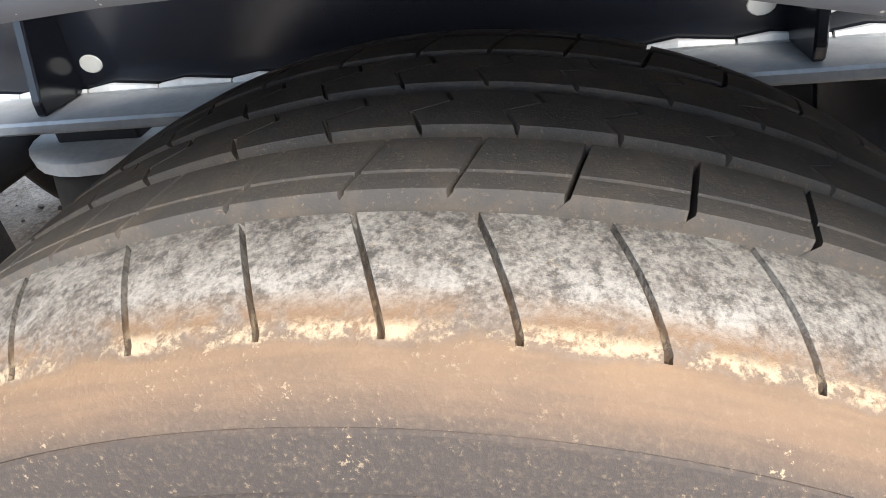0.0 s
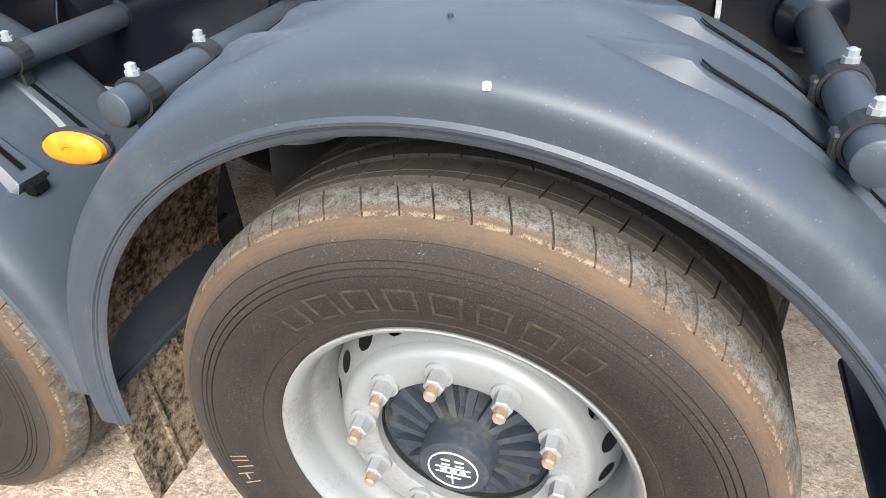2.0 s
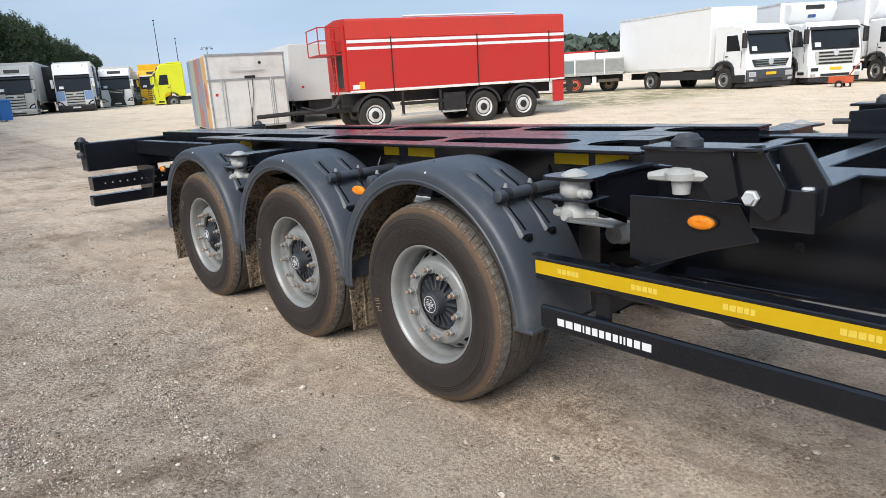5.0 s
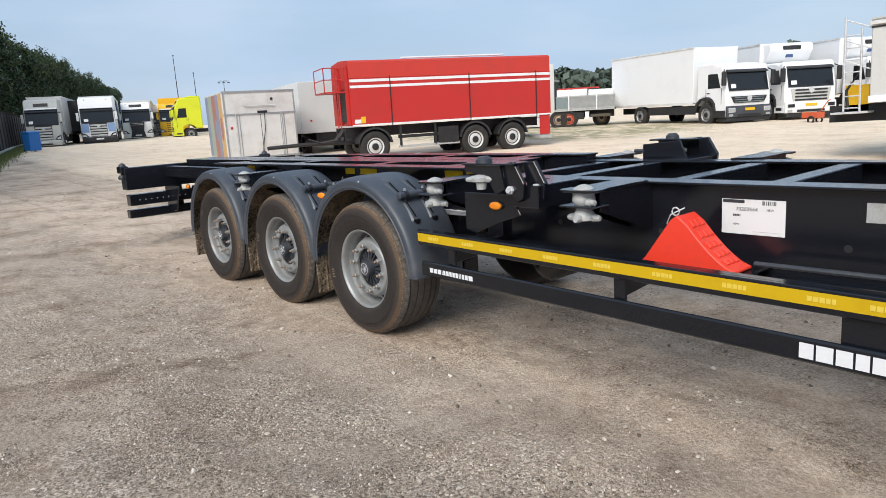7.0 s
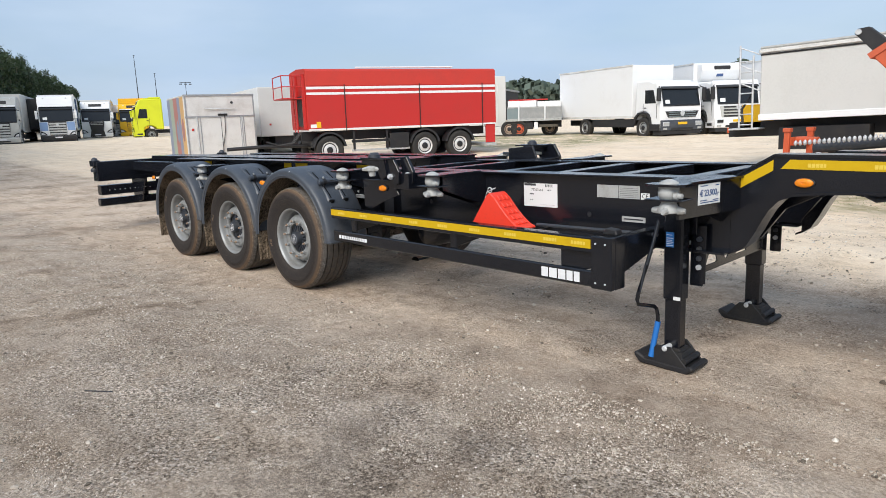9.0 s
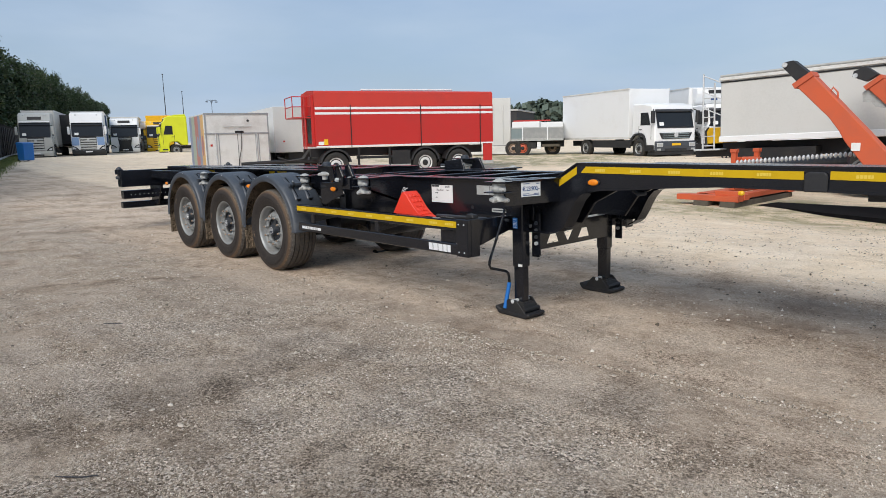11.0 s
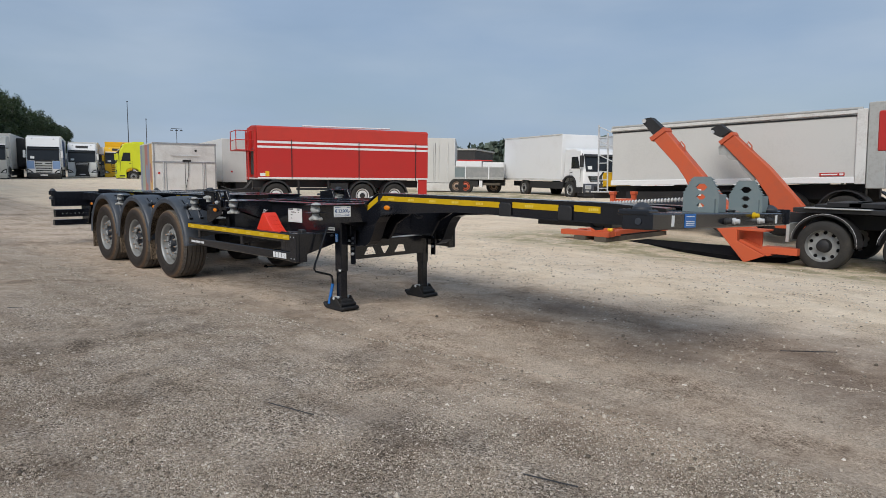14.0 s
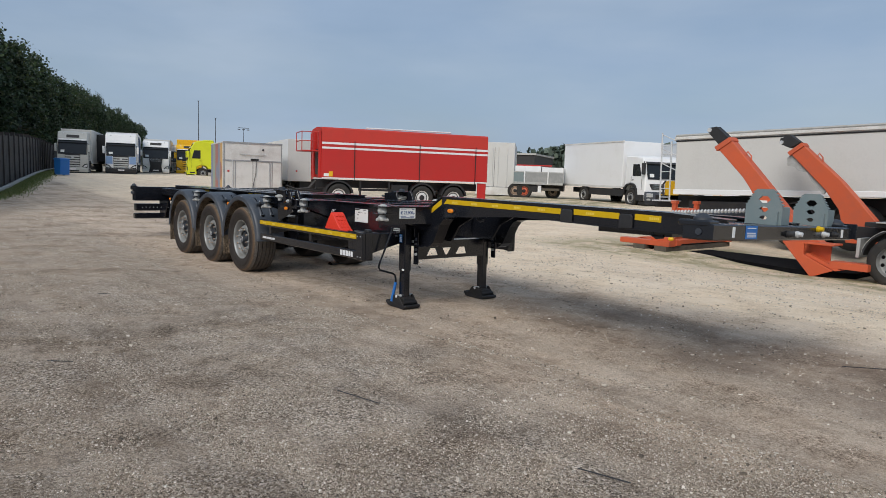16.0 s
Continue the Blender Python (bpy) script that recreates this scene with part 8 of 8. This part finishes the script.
def along(line, s):
    for (x0, y0), (x1, y1) in zip(line, line[1:]):
        d = math.hypot(x1 - x0, y1 - y0)
        if s <= d:
            return x0 + (x1 - x0) * s / d, y0 + (y1 - y0) * s / d, math.degrees(math.atan2(y1 - y0, x1 - x0))
        s -= d
    return None


fence = thing("board_fence", Matrix(), "tall dark weathered board fence along the yard", "fence")
slat = box(-0.26, 0.26, -0.03, 0.03, 0.0, 2.35, 0.0)
post = box(-0.06, 0.06, -0.09, 0.09, 0.0, 2.5, 0.0)
first_slat = part("fence_board", slat, M_FENCE, fence)
first_post = part("fence_post", post, M_FENCE, fence)
rng = random.Random(11)
s, k = 0.0, 0
while True:
    p = along(FENCE, s)
    if p is None or k > 175:
        break
    x, y, a = p
    gz = ground_height(x, y)
    m = pose(x, y, gz - 0.02 + rng.uniform(-0.03, 0.03), 0, 0, a)
    if k == 0:
        first_slat.matrix_local, first_post.matrix_local = m, m
    else:
        share("fence_board", first_slat.data, fence, m)
        if k % 4 == 0:
            share("fence_post", first_post.data, fence, m)
    s += 0.56
    k += 1


# a concrete edging along the fence's foot
kerb = thing("kerb", Matrix(), "pale concrete edging along the fence", "kerb")
kb, s, k = box(-0.49, 0.49, -0.06, 0.06, -0.10, 0.16, 0.015), 1.0, None
while s < 66:
    x, y, a = along(FENCE, s)
    q = radians(a - 90)
    m = pose(x + 0.30 * math.cos(q), y + 0.30 * math.sin(q), ground_height(x, y), 0, 0, a)
    if k is None:
        k = part("kerb_stone", kb, M_GREYPAINT, kerb, at=m)
    else:
        share("kerb_stone", k.data, kerb, m)
    s += 1.0


def build_bin(m, mat, lid, label, sz):
    t = thing("waste_bin", m, label, "bin")
    w, h = sz
    bmn = prism([(-w * 0.42, 0.06), (w * 0.42, 0.06), (w * 0.5, h), (-w * 0.5, h)], -w * 0.42, w * 0.42, "y", 0.02)
    part("body", bmn, mat, t)
    part("lid", prism([(-w * 0.53, h), (w * 0.55, h), (w * 0.50, h + 0.06), (-w * 0.3, h + 0.10), (-w * 0.50, h + 0.06)], -w * 0.46, w * 0.46, "y", 0.01), lid, t)
    for s in (-1, 1):
        part("wheel", lathe([(-0.03, 0.09), (0.03, 0.09)], 12, "y", (-w * 0.4, s * w * 0.38, 0.09)), M_TYRE_FAR, t)
    part("handle", tube([(-w * 0.53, -w * 0.3, h - 0.02), (-w * 0.62, -w * 0.3, h), (-w * 0.62, w * 0.3, h), (-w * 0.53, w * 0.3, h - 0.02)], 0.018, 6), lid, t)
    return t


build_bin(turned(-40.2, 4.95, ground_height(-40.2, 4.95) - 0.02, 20), M_BLUE, M_BLUE, "blue wheeled bin with a closed lid by the fence", (0.75, 1.05))


def build_mast(x, y, top, head):
    m = thing("lamp_mast", turned(x, y, ground_height(x, y) - 0.02, 0), "tall slim grey lamp mast", "lamp")
    part("pole", tube([(0, 0, 0), (0, 0, top)], [0.11, 0.05], 8), M_HUB, m)
    if head:
        part("cross_arm", box(-0.06, 0.06, -1.3, 1.3, top - 0.06, top + 0.06), M_HUB, m)
        for yy in (-1.15, 0.0, 1.15):
            part("lamp_head", box(-0.2, 0.2, yy - 0.25, yy + 0.25, top - 0.5, top - 0.3), M_HUB, m)
    else:
        part("lamp_head", box(-0.1, 0.1, -0.12, 0.12, top - 0.05, top + 0.08), M_HUB, m)


build_mast(-120, 42.6, 13.2, False)
build_mast(-120, 45.9, 10.2, False)
build_mast(-150, 64.5, 10.6, True)

hall = thing("far_hall", turned(-62, 66, 0.3, 30), "long dark grey hall far behind the yard", "building")
part("wall", box(-14, 5.7, 0, 14, 0, 4.6), M_PLASTIC, hall)
part("roof_edge", box(-14.2, 5.9, -0.2, 14.2, 4.6, 4.85), M_GREYPAINT, hall)
for i in range(3):
    dr = part("door", box(-12 + 5.5 * i, -8.5 + 5.5 * i, -0.06, 0.0, 0, 3.6), M_HUB, hall)
    part("door_frame", box(-12.15 + 5.5 * i, -8.35 + 5.5 * i, -0.09, -0.06, 3.6, 3.75), M_GREYPAINT, dr)


# ---- trees ----
def tree_kind(seed, high, wide):
    """Trunk, limbs and a crown of leaf clumps; the crown reaches nearly to the ground."""
    r = random.Random(seed)
    tm = bmesh.new()
    bm_tube(tm, [(0, 0, 0), (0.05, 0.03, high * 0.3), (-0.05, 0.05, high * 0.62), (0.0, 0.0, high * 0.95)], [0.22, 0.17, 0.10, 0.03], 7)
    limbs = []
    for i in range(20):
        z = high * r.uniform(0.12, 0.86)
        a = r.uniform(0, 6.28)
        span = wide * (1.05 - 0.75 * (z / high)) * r.uniform(0.65, 1.05)
        tip = (span * math.cos(a), span * math.sin(a), z + span * r.uniform(0.35, 0.8))
        bm_tube(tm, [(0, 0, z), (tip[0] * 0.5, tip[1] * 0.5, z + (tip[2] - z) * 0.4), tip], [0.06, 0.04, 0.012], 5)
        limbs.append(((0, 0, z), tip))
    verts, faces = [], []

    def leaf(c, size):
        n = Vector((r.gauss(0, 1), r.gauss(0, 1), r.gauss(0, 1) + 0.4)).normalized()
        u = n.orthogonal().normalized()
        v = n.cross(u)
        k = len(verts)
        for du, dv in ((-0.5, -0.1), (0.0, -0.45), (0.55, 0.0), (0.05, 0.5)):
            verts.append(tuple(c + u * du * size + v * dv * size))
        faces.append((k, k + 1, k + 2, k + 3))

    clumps = []
    for p, q in limbs:
        for f in (0.45, 0.75, 1.0):
            clumps.append(Vector(p).lerp(Vector(q), f))
    for i in range(50):
        z = high * r.uniform(0.05, 1.0)
        a = r.uniform(0, 6.28)
        rad = wide * (1.0 - 0.72 * (z / high) ** 1.4) * math.sqrt(r.uniform(0.2, 1.0))
        clumps.append(Vector((rad * math.cos(a), rad * math.sin(a), z)))
    for c in clumps:
        rad = r.uniform(0.45, 0.95)
        for i in range(34):
            d = Vector((r.gauss(0, 1), r.gauss(0, 1), r.gauss(0, 0.8)))
            leaf(c + d * rad * 0.55, r.uniform(0.22, 0.46))
    me = bpy.data.meshes.new("crown")
    me.from_pydata(verts, [], faces)
    me.materials.append(M_LEAF)
    t = thing("tree", Matrix(), "tall dark green tree in the row along the fence", "tree", "trees along the fence")
    part("trunk", tm, M_BARK, t)
    ob = new("crown", me)
    ob.parent = t
    return t


TREES = [(-14.0, -9.2), (-26.0, -6.2), (-42.0, -2.6), (-60.0, 1.8), (-85.0, 8.6), (-120.0, 18.6), (-200.0, 46.0), (-300.0, 83.0)]
kinds = [tree_kind(3, 14.6, 3.0), tree_kind(7, 16.0, 3.2), tree_kind(12, 13.6, 2.8), tree_kind(21, 15.2, 2.9)]
s, k, used = 0.0, 0, [False] * 4
rng = random.Random(4)
while True:
    p = along(TREES, s)
    if p is None:
        break
    x, y, _ = p
    far = min(1.0, max(0.0, (-x - 30) / 120))
    kd = rng.randrange(4)
    sc = rng.uniform(0.88, 1.10) * (1.0 + 0.30 * far)
    m = Matrix.Translation((x + rng.uniform(-0.8, 0.8), y + rng.uniform(-0.9, 0.9), ground_height(x, y) - 0.05)) @ Matrix.Rotation(rng.uniform(0, 6.28), 4, "Z") @ Matrix.Diagonal((1, 1, 0.82 + 0.24 * min(1.0, max(0.0, (-x - 25) / 45)) + 0.24 * min(1.0, max(0.0, (-x - 80) / 100)), 1))
    if not used[kd]:
        used[kd] = True
        kinds[kd].matrix_world = m
    else:
        copy_thing(kinds[kd], m)
    s += rng.uniform(2.0, 2.9) * (1 + 0.6 * far)
    k += 1

# distant wood beyond the hall: one joined belt of leaf clumps


def far_wood():
    r = random.Random(9)
    verts, faces = [], []
    for i in range(2600):
        t = r.uniform(0, 1)
        x, y = -170 + 260 * t, 112 + 22 * t + r.uniform(-3, 3)
        z = r.uniform(0.0, 1.0) ** 0.7 * (7.2 + 0.7 * math.sin(t * 70) + 0.5 * math.sin(t * 173 + 1))
        for j in range(14):
            c = Vector((x + r.gauss(0, 1.0), y + r.gauss(0, 0.8), max(0.2, z + r.gauss(0, 0.7))))
            n = Vector((r.gauss(0, 1), r.gauss(0, 1), r.gauss(0, 1))).normalized()
            u = n.orthogonal().normalized()
            v = n.cross(u)
            k, sz = len(verts), r.uniform(1.2, 2.3)
            for du, dv in ((-0.5, -0.2), (0.1, -0.5), (0.5, 0.1), (-0.1, 0.5)):
                verts.append(tuple(c + u * du * sz + v * dv * sz))
            faces.append((k, k + 1, k + 2, k + 3))
    me = bpy.data.meshes.new("far_wood")
    me.from_pydata(verts, [], faces)
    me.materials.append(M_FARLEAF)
    tagged(new("far_wood", me), "belt of trees on the horizon, paled with painted haze", "wood", kind="stuff")


far_wood()


def grass_verge():
    """Rough grass along the foot of the fence, and thin weeds at the far edge of the yard."""
    r = random.Random(15)
    verts, faces = [], []

    def blade(x, y, h):
        a = r.uniform(0, 6.28)
        w, lean = h * 0.10 + 0.006, h * r.uniform(0.1, 0.6)
        z, k = ground_height(x, y), len(verts)
        c, s2 = math.cos(a), math.sin(a)
        verts.extend([(x - w * s2, y + w * c, z - 0.01), (x + w * s2, y - w * c, z - 0.01), (x + lean * c, y + lean * s2, z + h)])
        faces.append((k, k + 1, k + 2))

    for i in range(42000):
        s = r.uniform(0, 62)
        p = along(FENCE, s)
        if p:
            d = 0.42 + abs(r.gauss(0, 0.36))
            a = radians(p[2] - 90)
            blade(p[0] + d * math.cos(a), p[1] + d * math.sin(a), r.uniform(0.03, 0.12))
    for cx, cy, sx, sy, n in ((1.5, 9.0, 2.4, 0.7, 1400), (5.0, 8.9, 1.4, 0.5, 500), (-11.5, 21.5, 3.0, 1.6, 3000)):
        for i in range(n):
            blade(r.gauss(cx, sx), r.gauss(cy, sy), r.uniform(0.006, 0.022))
    me = bpy.data.meshes.new("grass")
    me.from_pydata(verts, [], faces)
    me.materials.append(M_GRASS)
    tagged(new("grass", me), "rough green grass along the fence and yard edge", "grass", kind="stuff")


grass_verge()


def twigs():
    for pts in (((5.66, -1.72), (5.95, -1.66), (6.02, -1.63)), ((7.36, -1.35), (7.62, -1.28)), ((7.40, 2.0), (7.75, 2.28)), ((3.9, -3.1), (4.0, -3.02), (4.02, -2.96)), ((1.35, -2.2), (1.5, -2.1))):
        ln = [(x, y, ground_height(x, y) + 0.008 + 0.006 * (i % 2)) for i, (x, y) in enumerate(pts)]
        solid("twig", tube(ln, 0.0036, 5), M_INK, "thin dark twig lying on the gravel", "twig", "twigs on the gravel")


twigs()
